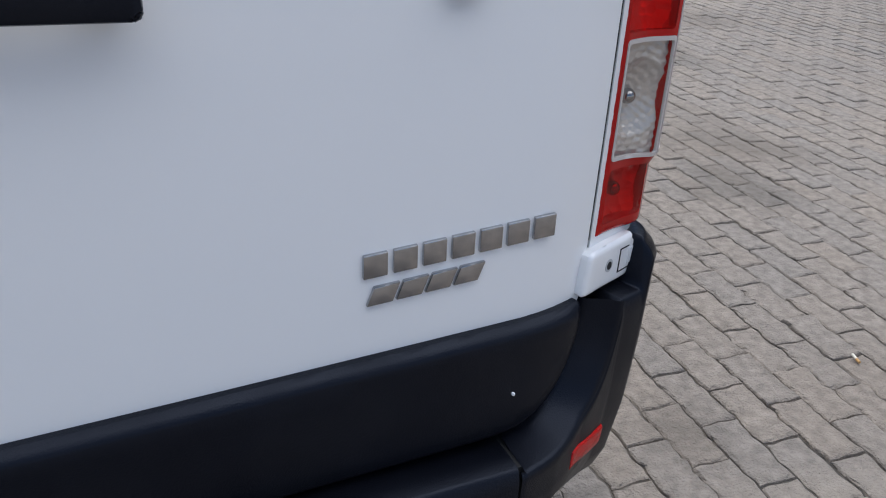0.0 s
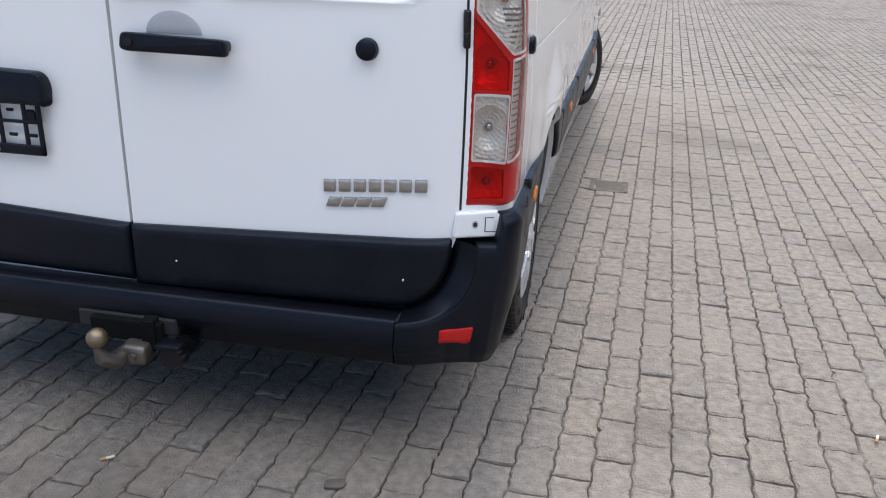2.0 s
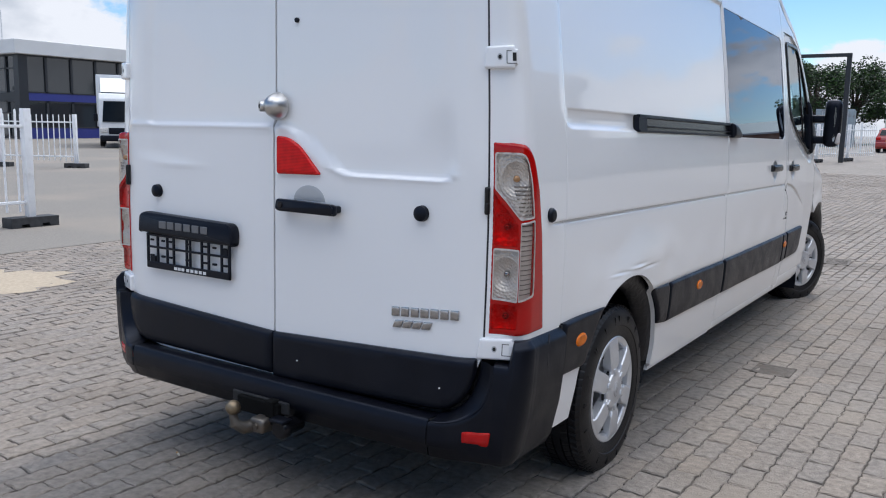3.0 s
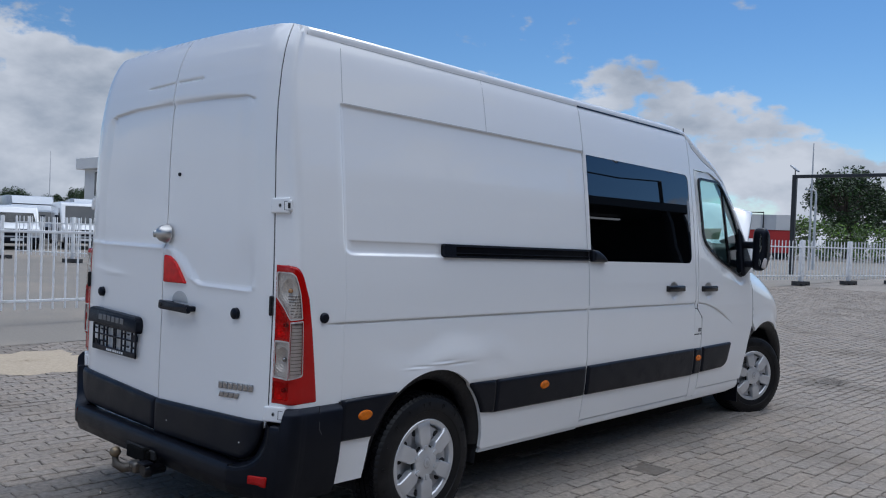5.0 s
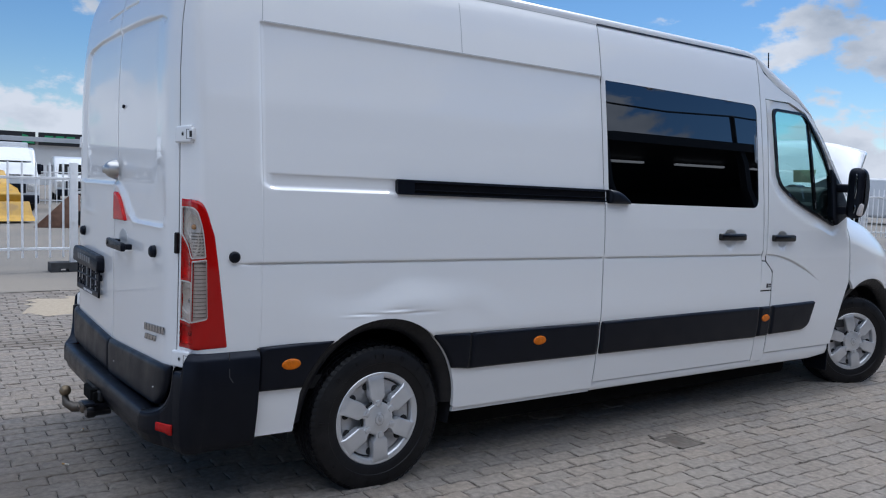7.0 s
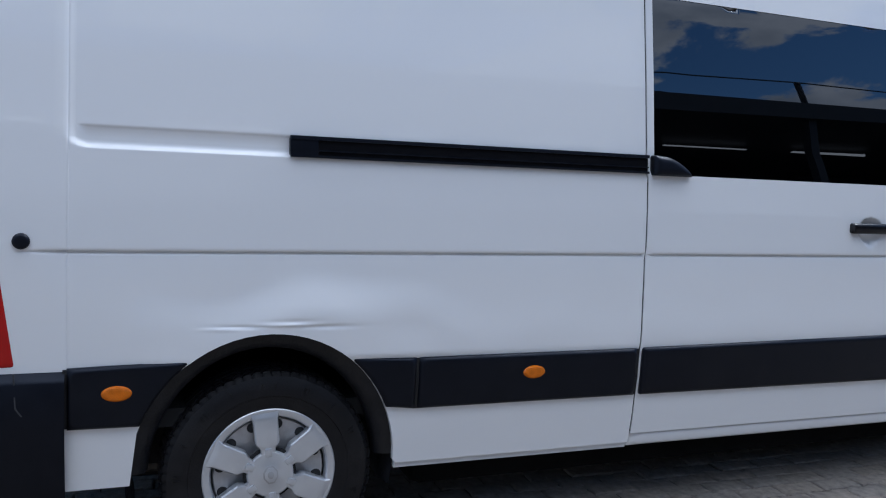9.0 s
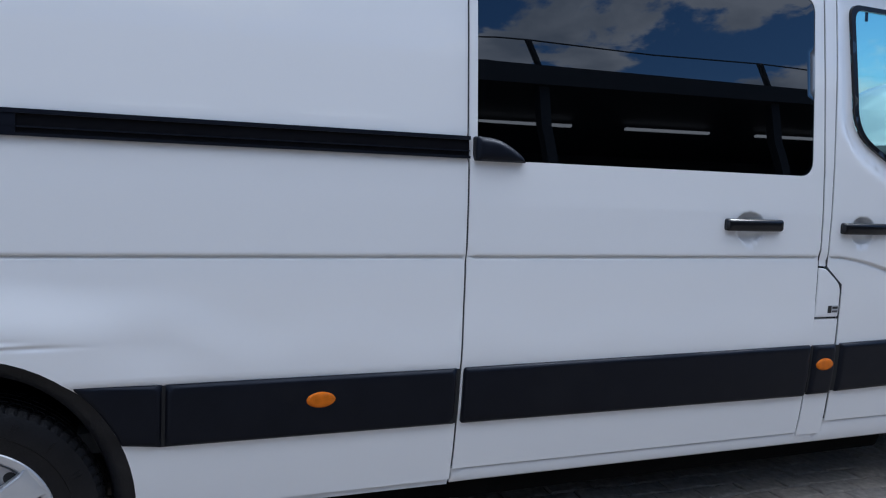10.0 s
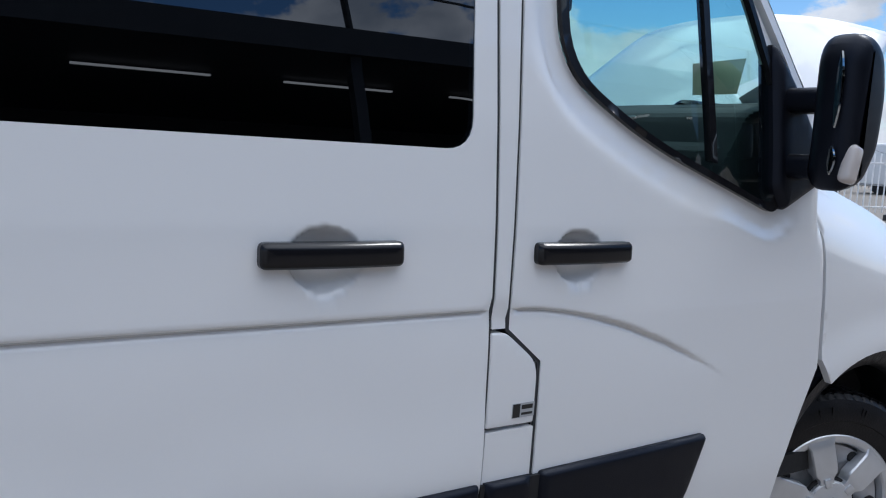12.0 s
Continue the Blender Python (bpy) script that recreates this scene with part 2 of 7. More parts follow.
ALU = material("aluminium", (0.56, 0.55, 0.53), 0.3, 0.95, var=0.05)
RED_LENS = lens("red_lens", (0.56, 0.005, 0.005), 60, 0.08)
RED_REFLECTOR = lens("red_reflector", (0.45, 0.010, 0.008), 160, 0.35)
CLEAR_LENS = lens("clear_lens", (0.72, 0.70, 0.67), 42, 0.9)
RED_SHELL = material("red_lamp_shell", (0.40, 0.004, 0.003), 0.16, coat=0.25, spec=0.25, var=0.06, scale=9)
RED_COVER = glass("red_lamp_cover", (0.80, 0.006, 0.004), 1.2)
CLEAR_COVER = glass("clear_lamp_cover", (0.86, 0.84, 0.81), 1.3)
LAMP_RIBS = material("ribbed_reflector", (0.62, 0.56, 0.53), 0.4, 0.1, var=0.04)
LAMP_SILVER = faceted("faceted_reflector", (0.70, 0.66, 0.62), 95.0, 0.25)
LAMP_RED = faceted("red_backed_reflector", (0.80, 0.78, 0.76), 60.0)
LAMP_RIB_SHADE = material("lamp_rib_shade", (0.16, 0.135, 0.125), 0.5)
CLEAR_RIM = material("clear_lamp_edge", (0.56, 0.51, 0.48), 0.15, coat=0.6)
AMBER_LENS = lens("amber_lens", (0.68, 0.165, 0.006), 130, 0.3)
AMBER_BULB = material("amber_bulb", (0.50, 0.26, 0.10), 0.2, coat=1.0)
PRIVACY = glass("privacy_glass", (0.012, 0.016, 0.026), 1.66, (0.86, 0.91, 1.0))
CAB_GLASS = glass("green_tinted_glass", (0.60, 0.86, 0.84), 1.5)
SCREEN_GLASS = glass("windscreen_glass", (0.80, 0.93, 0.92), 1.4)
MIRROR = material("mirror", (0.45, 0.48, 0.50), 0.02, 1.0)
INNER = material("dark_trim", (0.016, 0.017, 0.019), 0.65, var=0.15, bump=0.1, bump_scale=120)
CLOTH = material("seat_cloth", (0.05, 0.052, 0.058), 0.9, var=0.2, scale=40, bump=0.2, bump_scale=300)
STICKER_BLACK = material("sticker_black", (0.015, 0.015, 0.015), 0.4)
STICKER_GREY = material("sticker_grey", (0.45, 0.46, 0.47), 0.4)
BADGE_DULL = material("dull_badge_grey", (0.15, 0.155, 0.165), 0.35, 0.3)
WHITE_PRINT = material("white_print", (0.75, 0.75, 0.75), 0.5)
PAPER = material("faded_paper", (0.55, 0.53, 0.36), 0.8, var=0.1)


# ---------------------------------------------------------------- mesh helpers
def thing(name, label, category, m=None, group="", kind=""):
    ob = new(name)
    ob.matrix_basis = m or Matrix()
    ob.empty_display_size = 0.1
    return tagged(ob, label, category, group, kind)


def solid(name, verts, faces, mat, parent=None, label="", smooth=False):
    me = bpy.data.meshes.new(name)
    me.from_pydata([tuple(v) for v in verts], [], faces)
    me.update()
    me.materials.append(mat)
    if smooth:
        me.polygons.foreach_set("use_smooth", [True] * len(me.polygons))
    ob = new(name, me)
    ob.parent = parent
    if label:
        ob["label"] = label
    return ob


def part(name, bm, mat, parent=None, label="", smooth=True, angle=35):
    me = bpy.data.meshes.new(name)
    bmesh.ops.recalc_face_normals(bm, faces=bm.faces)
    if smooth:
        for e in bm.edges:
            if len(e.link_faces) == 2 and e.calc_face_angle(0) > radians(angle):
                e.smooth = False
        for fc in bm.faces:
            fc.smooth = True
    bm.to_mesh(me)
    bm.free()
    me.materials.append(mat)
    ob = new(name, me)
    ob.parent = parent
    if label:
        ob["label"] = label
    return ob


def box_bm(x0, y0, z0, x1, y1, z1, bevel=0.0, segments=2, bm=None, m=None):
    own = bmesh.new()
    bmesh.ops.create_cube(own, size=1, matrix=Matrix.Translation(((x0 + x1) / 2, (y0 + y1) / 2, (z0 + z1) / 2)) @ Matrix.Diagonal((x1 - x0, y1 - y0, z1 - z0, 1)))
    if bevel:
        bmesh.ops.bevel(own, geom=own.edges[:], offset=bevel, segments=segments, affect="EDGES", profile=0.5)
    if m:
        bmesh.ops.transform(own, matrix=m, verts=own.verts)
    if bm is None:
        return own
    me = bpy.data.meshes.new("tmp")
    own.to_mesh(me)
    own.free()
    bm.from_mesh(me)
    bpy.data.meshes.remove(me)
    return bm


def lathe_bm(profile, segments=48, axis="x", bm=None, centre=(0, 0, 0)):
    """Turns (radius, along) round an axis."""
    bm = bm or bmesh.new()
    rings = []
    for r, a in profile:
        ring = []
        for i in range(segments):
            th = 2 * math.pi * i / segments
            c, s = r * math.cos(th), r * math.sin(th)
            v = {"x": (a, c, s), "y": (s, a, c), "z": (c, s, a)}[axis]
            ring.append(bm.verts.new((v[0] + centre[0], v[1] + centre[1], v[2] + centre[2])))
        rings.append(ring)
    for a, b in zip(rings, rings[1:]):
        for i in range(segments):
            j = (i + 1) % segments
            bm.faces.new((a[i], a[j], b[j], b[i]))
    for ring in (rings[0], rings[-1]):
        bm.faces.new(ring)
    return bm


def tube_bm(points, radius, sides=8, bm=None, caps=True):
    bm = bm or bmesh.new()
    points = [Vector(p) for p in points]
    rings, up = [], None
    for i, p in enumerate(points):
        d = (points[min(i + 1, len(points) - 1)] - points[max(i - 1, 0)]).normalized()
        if up is None or abs(d.dot(up)) > 0.95:
            up = Vector((0, 0, 1)) if abs(d.z) < 0.9 else Vector((1, 0, 0))
        a = d.cross(up).normalized()
        b = d.cross(a)
        r = radius[i] if isinstance(radius, (list, tuple)) else radius
        rings.append([bm.verts.new(p + (a * math.cos(2 * math.pi * k / sides) + b * math.sin(2 * math.pi * k / sides)) * r) for k in range(sides)])
    for ra, rb in zip(rings, rings[1:]):
        for k in range(sides):
            bm.faces.new((ra[k], ra[(k + 1) % sides], rb[(k + 1) % sides], rb[k]))
    if caps:
        bm.faces.new(rings[0]), bm.faces.new(rings[-1])
    return bm


def prism_bm(outline, a, b, axis="y", bm=None, bevel=0.0):
    """An outline of (p, q) carried from a to b along an axis."""
    own = bmesh.new()
    put = {"x": lambda p, q, s: (s, p, q), "y": lambda p, q, s: (p, s, q), "z": lambda p, q, s: (p, q, s)}[axis]
    va = [own.verts.new(put(p, q, a)) for p, q in outline]
    vb = [own.verts.new(put(p, q, b)) for p, q in outline]
    own.faces.new(va), own.faces.new(vb[::-1])
    for i in range(len(outline)):
        j = (i + 1) % len(outline)
        own.faces.new((va[i], vb[i], vb[j], va[j]))
    if bevel:
        bmesh.ops.recalc_face_normals(own, faces=own.faces)
        bmesh.ops.bevel(own, geom=own.edges[:], offset=bevel, segments=2, affect="EDGES", profile=0.5)
    if bm is None:
        return own
    me = bpy.data.meshes.new("tmp")
    own.to_mesh(me)
    own.free()
    bm.from_mesh(me)
    bpy.data.meshes.remove(me)
    return bm


def inside(poly, pts):
    """Which of pts lie in the polygon."""
    poly, x, y = np.asarray(poly, float), pts[:, 0], pts[:, 1]
    hit = np.zeros(len(pts), bool)
    for (ax, ay), (bx, by) in zip(poly, np.roll(poly, -1, 0)):
        if ay != by:
            hit ^= ((ay > y) != (by > y)) & (x < (bx - ax) * (y - ay) / (by - ay) + ax)
    return hit


def distance(line, pts, closed=False):
    """The distance from pts to a polyline."""
    line = np.asarray(line, float)
    ends = np.roll(line, -1, 0) if closed else line[1:]
    best = np.full(len(pts), 1e9)
    for a, b in zip(line if closed else line[:-1], ends):
        d = b - a
        k = np.clip(((pts - a) @ d) / max(d @ d, 1e-12), 0, 1)
        best = np.minimum(best, np.hypot(*(pts - a - k[:, None] * d).T))
    return best


def smoothstep(a, b, x):
    k = np.clip((x - a) / (b - a), 0, 1)
    return k * k * (3 - 2 * k)


def rounded(outline, radius, steps=5):
    """The outline with its corners rounded; radius may be one number or one a corner."""
    out, n = [], len(outline)
    for i, p in enumerate(outline):
        r = radius[i] if isinstance(radius, (list, tuple)) else radius
        p, a, b = Vector(p), Vector(outline[i - 1]), Vector(outline[(i + 1) % n])
        if r <= 0:
            out.append(tuple(p))
            continue
        da, db = (a - p), (b - p)
        ra = min(r, da.length * 0.49, db.length * 0.49)
        s, e = p + da.normalized() * ra, p + db.normalized() * ra
        for k in range(steps + 1):
            q = k / steps
            out.append(tuple((1 - q) ** 2 * s + 2 * q * (1 - q) * p + q * q * e))
    return out


def resample(outline, step):
    out = []
    for a, b in zip(outline, list(outline[1:]) + [outline[0]]):
        k = max(1, math.ceil(math.dist(a, b) / step))
        out += [(a[0] + (b[0] - a[0]) * i / k, a[1] + (b[1] - a[1]) * i / k) for i in range(k)]
    return out

from mathutils.geometry import delaunay_2d_cdt


# ---------------------------------------------------------------- the van: its skin
EDGE0, ARC = 0.92, 0.1885           # nominal half width of the rear face, and the length round the rear corner
REAR_AXLE, FRONT_AXLE, SIT = 0.945, 5.280, 0.0125   # the unladen van sits nose down


def half_width(z, y):
    w = np.interp(z, [0.2, 0.33, 0.45, 0.62, 0.9, 1.06, 1.25, 1.45, 1.75, 2.05, 2.20, 2.30, 2.36, 2.40, 2.44],
                  [0.975, 1.0, 1.018, 1.035, 1.043, 1.045, 1.038, 1.022, 0.988, 0.948, 0.924, 0.905, 0.89, 0.873, 0.85])
    w = w + 0.009 * (np.clip(y, 0, 4.6) - 2.7) - 0.24 * np.clip((y - 5.3) / 0.8, 0, 2) ** 2
    top = np.interp(y, [4.9, 5.3, 5.7, 6.0], [1.42, 1.31, 1.19, 1.05])
    return w - np.where(y > 4.9, 0.14 * np.clip((z - top + 0.25) / 0.25, 0, 1.5) ** 2, 0)


def on_side(y):
    return y + EDGE0 + ARC - 0.12


def rear_bow(u):
    """The rear doors are nearly flat and turn forward close to their outer edges."""
    u = np.clip(u, 0, EDGE0)
    return 0.010 * (u / EDGE0) ** 2 + 0.032 * np.clip((u - 0.78) / (EDGE0 - 0.78), 0, 1) ** 2


def skin(u, z, off=0.0):
    """A point of the outer skin: u runs from the middle of the rear round the corner and forwards along the side."""
    u, z, off = np.broadcast_arrays(np.asarray(u, float), np.asarray(z, float), np.asarray(off, float))
    y0 = u - EDGE0 - ARC + 0.12
    yside = np.maximum(y0, 0.12)
    w = half_width(z, yside)
    edge = EDGE0 + (half_width(z, 0.12) - 1.04) * 0.4
    k = np.clip((u - EDGE0) / ARC, 0, 1)
    back = np.interp(z, [1.85, 2.05, 2.2, 2.3, 2.36, 2.42, 2.47], [0, 0.008, 0.026, 0.046, 0.066, 0.095, 0.13])
    bow = rear_bow(u)
    # corner: a cubic from the door's edge, already turning, to the straight side
    slope = 0.42
    ax, ay = edge, float(rear_bow(EDGE0))
    bx, by = ax + 0.055, ay + 0.055 * slope
    cx, cy = w, 0.075
    cornx = (1 - k) ** 3 * ax + 3 * (1 - k) ** 2 * k * bx + 3 * (1 - k) * k * k * cx + k ** 3 * w
    corny = (1 - k) ** 3 * ay + 3 * (1 - k) ** 2 * k * by + 3 * (1 - k) * k * k * cy + k ** 3 * 0.12
    dx = 3 * (1 - k) ** 2 * (bx - ax) + 6 * (1 - k) * k * (cx - bx) + 3 * k * k * (w - cx)
    dy = 3 * (1 - k) ** 2 * (by - ay) + 6 * (1 - k) * k * (cy - by) + 3 * k * k * (0.12 - cy)
    ln = np.maximum(np.hypot(dx, dy), 1e-9)
    x = np.where(u < EDGE0, u * edge / EDGE0, np.where(y0 < 0.12, cornx, w))
    y = np.where(u < EDGE0, bow, np.where(y0 < 0.12, corny, y0)) + back * np.clip(1 - np.maximum(y0, 0) / 0.5, 0, 1)
    lean = np.clip((u - 0.78) / (EDGE0 - 0.78), 0, 1) * slope
    nx = np.where(u < EDGE0, lean / np.hypot(1, lean), np.where(y0 < 0.12, dy / ln, 1))
    ny = np.where(u < EDGE0, -1 / np.hypot(1, lean), np.where(y0 < 0.12, -dx / ln, 0))
    return np.stack([x + nx * off, y + ny * off, z], -1)


def side_relief(u, z):
    """Pressed creases and recesses of the side."""
    y = u - EDGE0 - ARC + 0.12
    d = np.zeros_like(u)
    pts = np.stack([y, z], -1)
    if (y < 2.5).any():
        rec = rounded([(0.335, 1.395), (2.60, 1.395), (2.60, 2.095), (0.335, 2.095)], [0.065, 0, 0, 0.02])
        dist = np.where(inside(rec, pts), 1, -1) * distance(rec, pts, True)
        wide = 0.5 + 0.5 * np.clip((np.minimum(z - 1.395, 2.095 - z) - (y - 0.335)) / 0.03, -1, 1)
        d -= 0.010 * smoothstep(-0.001 - 0.010 * wide, 0.013 + 0.018 * wide, dist) * (y < 2.37)
        chan = [(0.374, 1.398), (2.6, 1.398), (2.6, 1.460), (0.374, 1.460)]
        dist = np.where(inside(chan, pts), 1, -1) * distance(chan, pts, True)
        d -= 0.007 * smoothstep(-0.004, 0.007, dist) * (y < 2.37)
        # knocks above the rear wheel
        for cy, cz, ly, lz, h in ((0.86, 0.846, 0.07, 0.006, -0.004), (0.99, 0.850, 0.09, 0.005, 0.004), (1.13, 0.842, 0.08, 0.006, -0.005), (0.79, 0.838, 0.05, 0.005, 0.003), (1.02, 0.862, 0.06, 0.005, -0.003), (1.0, 0.93, 0.22, 0.05, -0.002)):
            d += h * np.exp(-((y - cy) / ly) ** 2 - ((z - cz) / lz) ** 2)
        # uneven outward swell over arch and strip, shaped to imitate a pale hazy reflection
        near = np.exp(-((y - 1.05) / 0.42) ** 2)
        edge = 0.93 + 0.05 * np.sin(y * 5.1 + 0.6) * near + 0.022 * np.sin(y * 13.0 + 1.0) + 0.10 * near
        d += (0.020 * near + 0.007) * smoothstep(edge, edge - 0.16, z) * smoothstep(0.42, 0.62, y) * smoothstep(0.70, 0.74, z)
        d -= 0.006 * np.exp(-((y - 1.42) / 0.10) ** 2 - ((z - 0.84) / 0.07) ** 2) + 0.004 * np.exp(-((y - 0.66) / 0.08) ** 2 - ((z - 0.80) / 0.05) ** 2)
    zc = 1.083 - 0.21 * np.clip((y - 3.93) / 0.66, 0, 1.2) ** 1.7
    fade = smoothstep(0.20, 0.34, y) * (1 - smoothstep(4.28, 4.60, y))
    d -= fade * 0.010 * np.exp(-np.clip(zc - z, 0, 9) / 0.07) * smoothstep(-0.0035, 0.0035, zc - z)
    d -= fade * 0.010 * np.exp(-((z - zc) / 0.0042) ** 2)
    d -= 0.002 * np.exp(-((y - 0.345) / 0.0025) ** 2) * (z > 0.72) * (z < 2.09)
    return d


RIB = [(-0.86, 1.378), (-0.10, 1.380), (0.07, 1.376), (0.14, 1.338), (0.27, 1.243), (0.34, 1.216), (0.74, 1.218), (0.79, 1.235)]


def rear_relief(u, z):
    pts = np.stack([u, z], -1)
    field = rounded([(-0.75, 1.378), (0.05, 1.380), (0.14, 1.338), (0.28, 1.238), (0.36, 1.214), (0.79, 1.214), (0.80, 2.092), (0.42, 2.112), (0.0, 2.114), (-0.42, 2.106), (-0.73, 2.086)], [0.04, 0.06, 0.05, 0.05, 0.05, 0.05, 0.05, 0, 0, 0, 0.085])
    dist = np.where(inside(field, pts), 1, -1) * distance(field, pts, True)
    weak = 1 - 0.85 * smoothstep(0.60, 0.78, u) * smoothstep(1.28, 1.5, z)
    d = -0.013 * smoothstep(-0.002, 0.011, dist) * weak
    d += 0.004 * np.exp(-(distance(RIB, pts) / 0.012) ** 2)
    d -= 0.010 * np.exp(-(distance([(-0.70, 2.060), (-0.66, 2.088), (-0.42, 2.106), (0.0, 2.114), (0.42, 2.110), (0.69, 2.099), (0.74, 2.080)], pts) / 0.0055) ** 2)
    # short fold under the roof
    d -= 0.009 * np.exp(-(distance([(-0.28, 2.212), (0.0, 2.222), (0.26, 2.222)], pts) / 0.0055) ** 2)
    # dents of the left leaf
    for cx, cz, lx, lz, h in ((-0.70, 1.27, 0.10, 0.02, -0.005), (-0.55, 1.22, 0.12, 0.015, 0.003), (-0.72, 1.36, 0.03, 0.06, -0.003)):
        d += h * np.exp(-((u - cx) / lx) ** 2 - ((z - cz) / lz) ** 2)
    return d


def panel(name, outline, mat, parent, relief=None, holes=(), step=0.03, rows=(), cols=(), off=0.0, thick=0.02, label="", flip=False, edge_round=0.0, mirror_u=False):
    """A pressed sheet over an outline of (u, z), with turned-in edges. flip: for the other side of the van."""
    outline = resample(outline, step)
    holes = [resample(h, step * 0.7) for h in holes]
    loops = [outline, *holes]
    arr = np.asarray(outline)
    us = np.unique(np.round(np.concatenate([np.arange(arr[:, 0].min(), arr[:, 0].max(), step), np.asarray(cols, float)]), 4))
    zs = np.unique(np.round(np.concatenate([np.arange(arr[:, 1].min(), arr[:, 1].max(), step), np.asarray(rows, float)]), 4))
    grid = np.stack(np.meshgrid(us, zs), -1).reshape(-1, 2)
    ok = inside(outline, grid) & (distance(outline, grid, True) > step * 0.22)
    for h in holes:
        ok &= ~inside(h, grid) & (distance(h, grid, True) > step * 0.22)
    grid = grid[ok]
    if edge_round:
        a, p, b = np.roll(arr, 1, 0), arr, np.roll(arr, -1, 0)
        tang = (b - a) / np.maximum(np.hypot(*(b - a).T), 1e-9)[:, None]
        turnw = 1 if np.sum(p[:, 0] * b[:, 1] - b[:, 0] * p[:, 1]) > 0 else -1
        norm = np.stack([-tang[:, 1], tang[:, 0]], -1) * turnw
        grid = grid[distance(outline, grid, True) > edge_round * 1.35]
        for f in (0.25, 0.6, 1.05):
            ins = p + norm * edge_round * f
            good = inside(outline, ins) & (distance(outline, ins, True) > edge_round * f * 0.93)
            for h in holes:
                good &= ~inside(h, ins) & (distance(h, ins, True) > 0.003)
            grid = np.concatenate([grid, ins[good]])
    pts, edges = [], []
    for lp in loops:
        s = len(pts)
        pts += lp
        edges += [(s + i, s + (i + 1) % len(lp)) for i in range(len(lp))]
    pts += [tuple(g) for g in grid]
    res = delaunay_2d_cdt([Vector(p) for p in pts], edges, [], 0, 1e-5)
    flat_pts, tris = np.array([tuple(v) for v in res[0]]), [t for t in res[2]]
    cen = np.array([flat_pts[list(t)].mean(0) for t in tris])
    keep = inside(outline, cen)
    for h in holes:
        keep &= ~inside(h, cen)
    tris = [t if not flip else t[::-1] for t, k in zip(tris, keep) if k]
    au, sg = (np.abs(flat_pts[:, 0]), np.where(flat_pts[:, 0] < 0, -1, 1)) if mirror_u else (flat_pts[:, 0], 1)
    d = np.full(len(flat_pts), off)
    if relief:
        d = d + relief(flat_pts[:, 0], flat_pts[:, 1])
    if edge_round:
        dl = distance(outline, flat_pts, True)
        d = d - edge_round * (1 - np.clip(dl / edge_round, 0, 1)) ** 2
    top = skin(au, flat_pts[:, 1], d)
    low = skin(au, flat_pts[:, 1], d - thick)
    if mirror_u:
        top[:, 0] *= sg
        low[:, 0] *= sg
    if flip:
        top[:, 0] *= -1
        low[:, 0] *= -1
    used = {}
    verts, faces = [], []
    for t in tris:
        f3 = []
        for i in t:
            if i not in used:
                used[i] = len(verts)
                verts.append(top[i])
            f3.append(used[i])
        faces.append(f3)
    count = {}
    for t in tris:
        for a, b in zip(t, t[1:] + t[:1]):
            count[(a, b)] = 1
    smooth_n = len(faces)
    rim = {}
    for (a, b) in list(count):
        if (b, a) not in count:
            for i in (a, b):
                if i not in rim:
                    rim[i] = (len(verts), len(verts) + 1)
                    verts += [top[i], low[i]]
            faces.append([rim[b][0], rim[a][0], rim[a][1], rim[b][1]])
    ob = solid(name, verts, faces, mat, parent, label)
    ob.data.polygons.foreach_set("use_smooth", [i < smooth_n for i in range(len(faces))])
    return ob


def S(*pts):
    """Side outlines given as (y, z)."""
    return [(on_side(y), z) for y, z in pts]


def arc(cy, cz, r, a0, a1, n=14):
    return [(cy + r * math.cos(radians(a0 + (a1 - a0) * i / n)), cz + r * math.sin(radians(a0 + (a1 - a0) * i / n))) for i in range(n + 1)]


def rear_arch(grow, a0, a1, n):
    """The rear wheel opening, a little taller than wide."""
    return [(REAR_AXLE + 0.007 + (0.437 + grow) * math.cos(radians(a0 + (a1 - a0) * i / n)), ZR + (0.473 + grow) * math.sin(radians(a0 + (a1 - a0) * i / n))) for i in range(n + 1)]


def place_z(y, z):
    """Nominal height of a thing at true height z above the paving."""
    return z + SIT * y


ZR, ZF = place_z(REAR_AXLE, 0.337), place_z(FRONT_AXLE, 0.337)
van = thing("van", "white high-roof panel van, unladen, with raised bonnet and black bumpers", "van", pose(0, 0, 0.004, -math.degrees(SIT), 0, 0))

CREASE_ROWS = (1.05, 1.062, 1.070, 1.0745, 1.0775, 1.0797, 1.0815, 1.083, 1.0845, 1.0863, 1.0885, 1.092, 1.10)
RECESS_ROWS = (1.39, 1.396, 1.402, 1.41, 1.418, 1.426, 1.455, 1.459, 1.463, 1.467, 1.472, 2.065, 2.075, 2.083, 2.087, 2.090, 2.0925, 2.095, 2.0975, 2.10, 2.104)
RECESS_COLS = [on_side(0.33 + 0.006 * i) for i in range(8)] + [on_side(q) for q in (0.3405, 0.343, 0.345, 0.347, 0.3495)]
DENT_ROWS = [0.822 + 0.004 * i for i in range(14)] + [0.70 + 0.012 * i for i in range(10)] + [0.88 + 0.012 * i for i in range(14)]


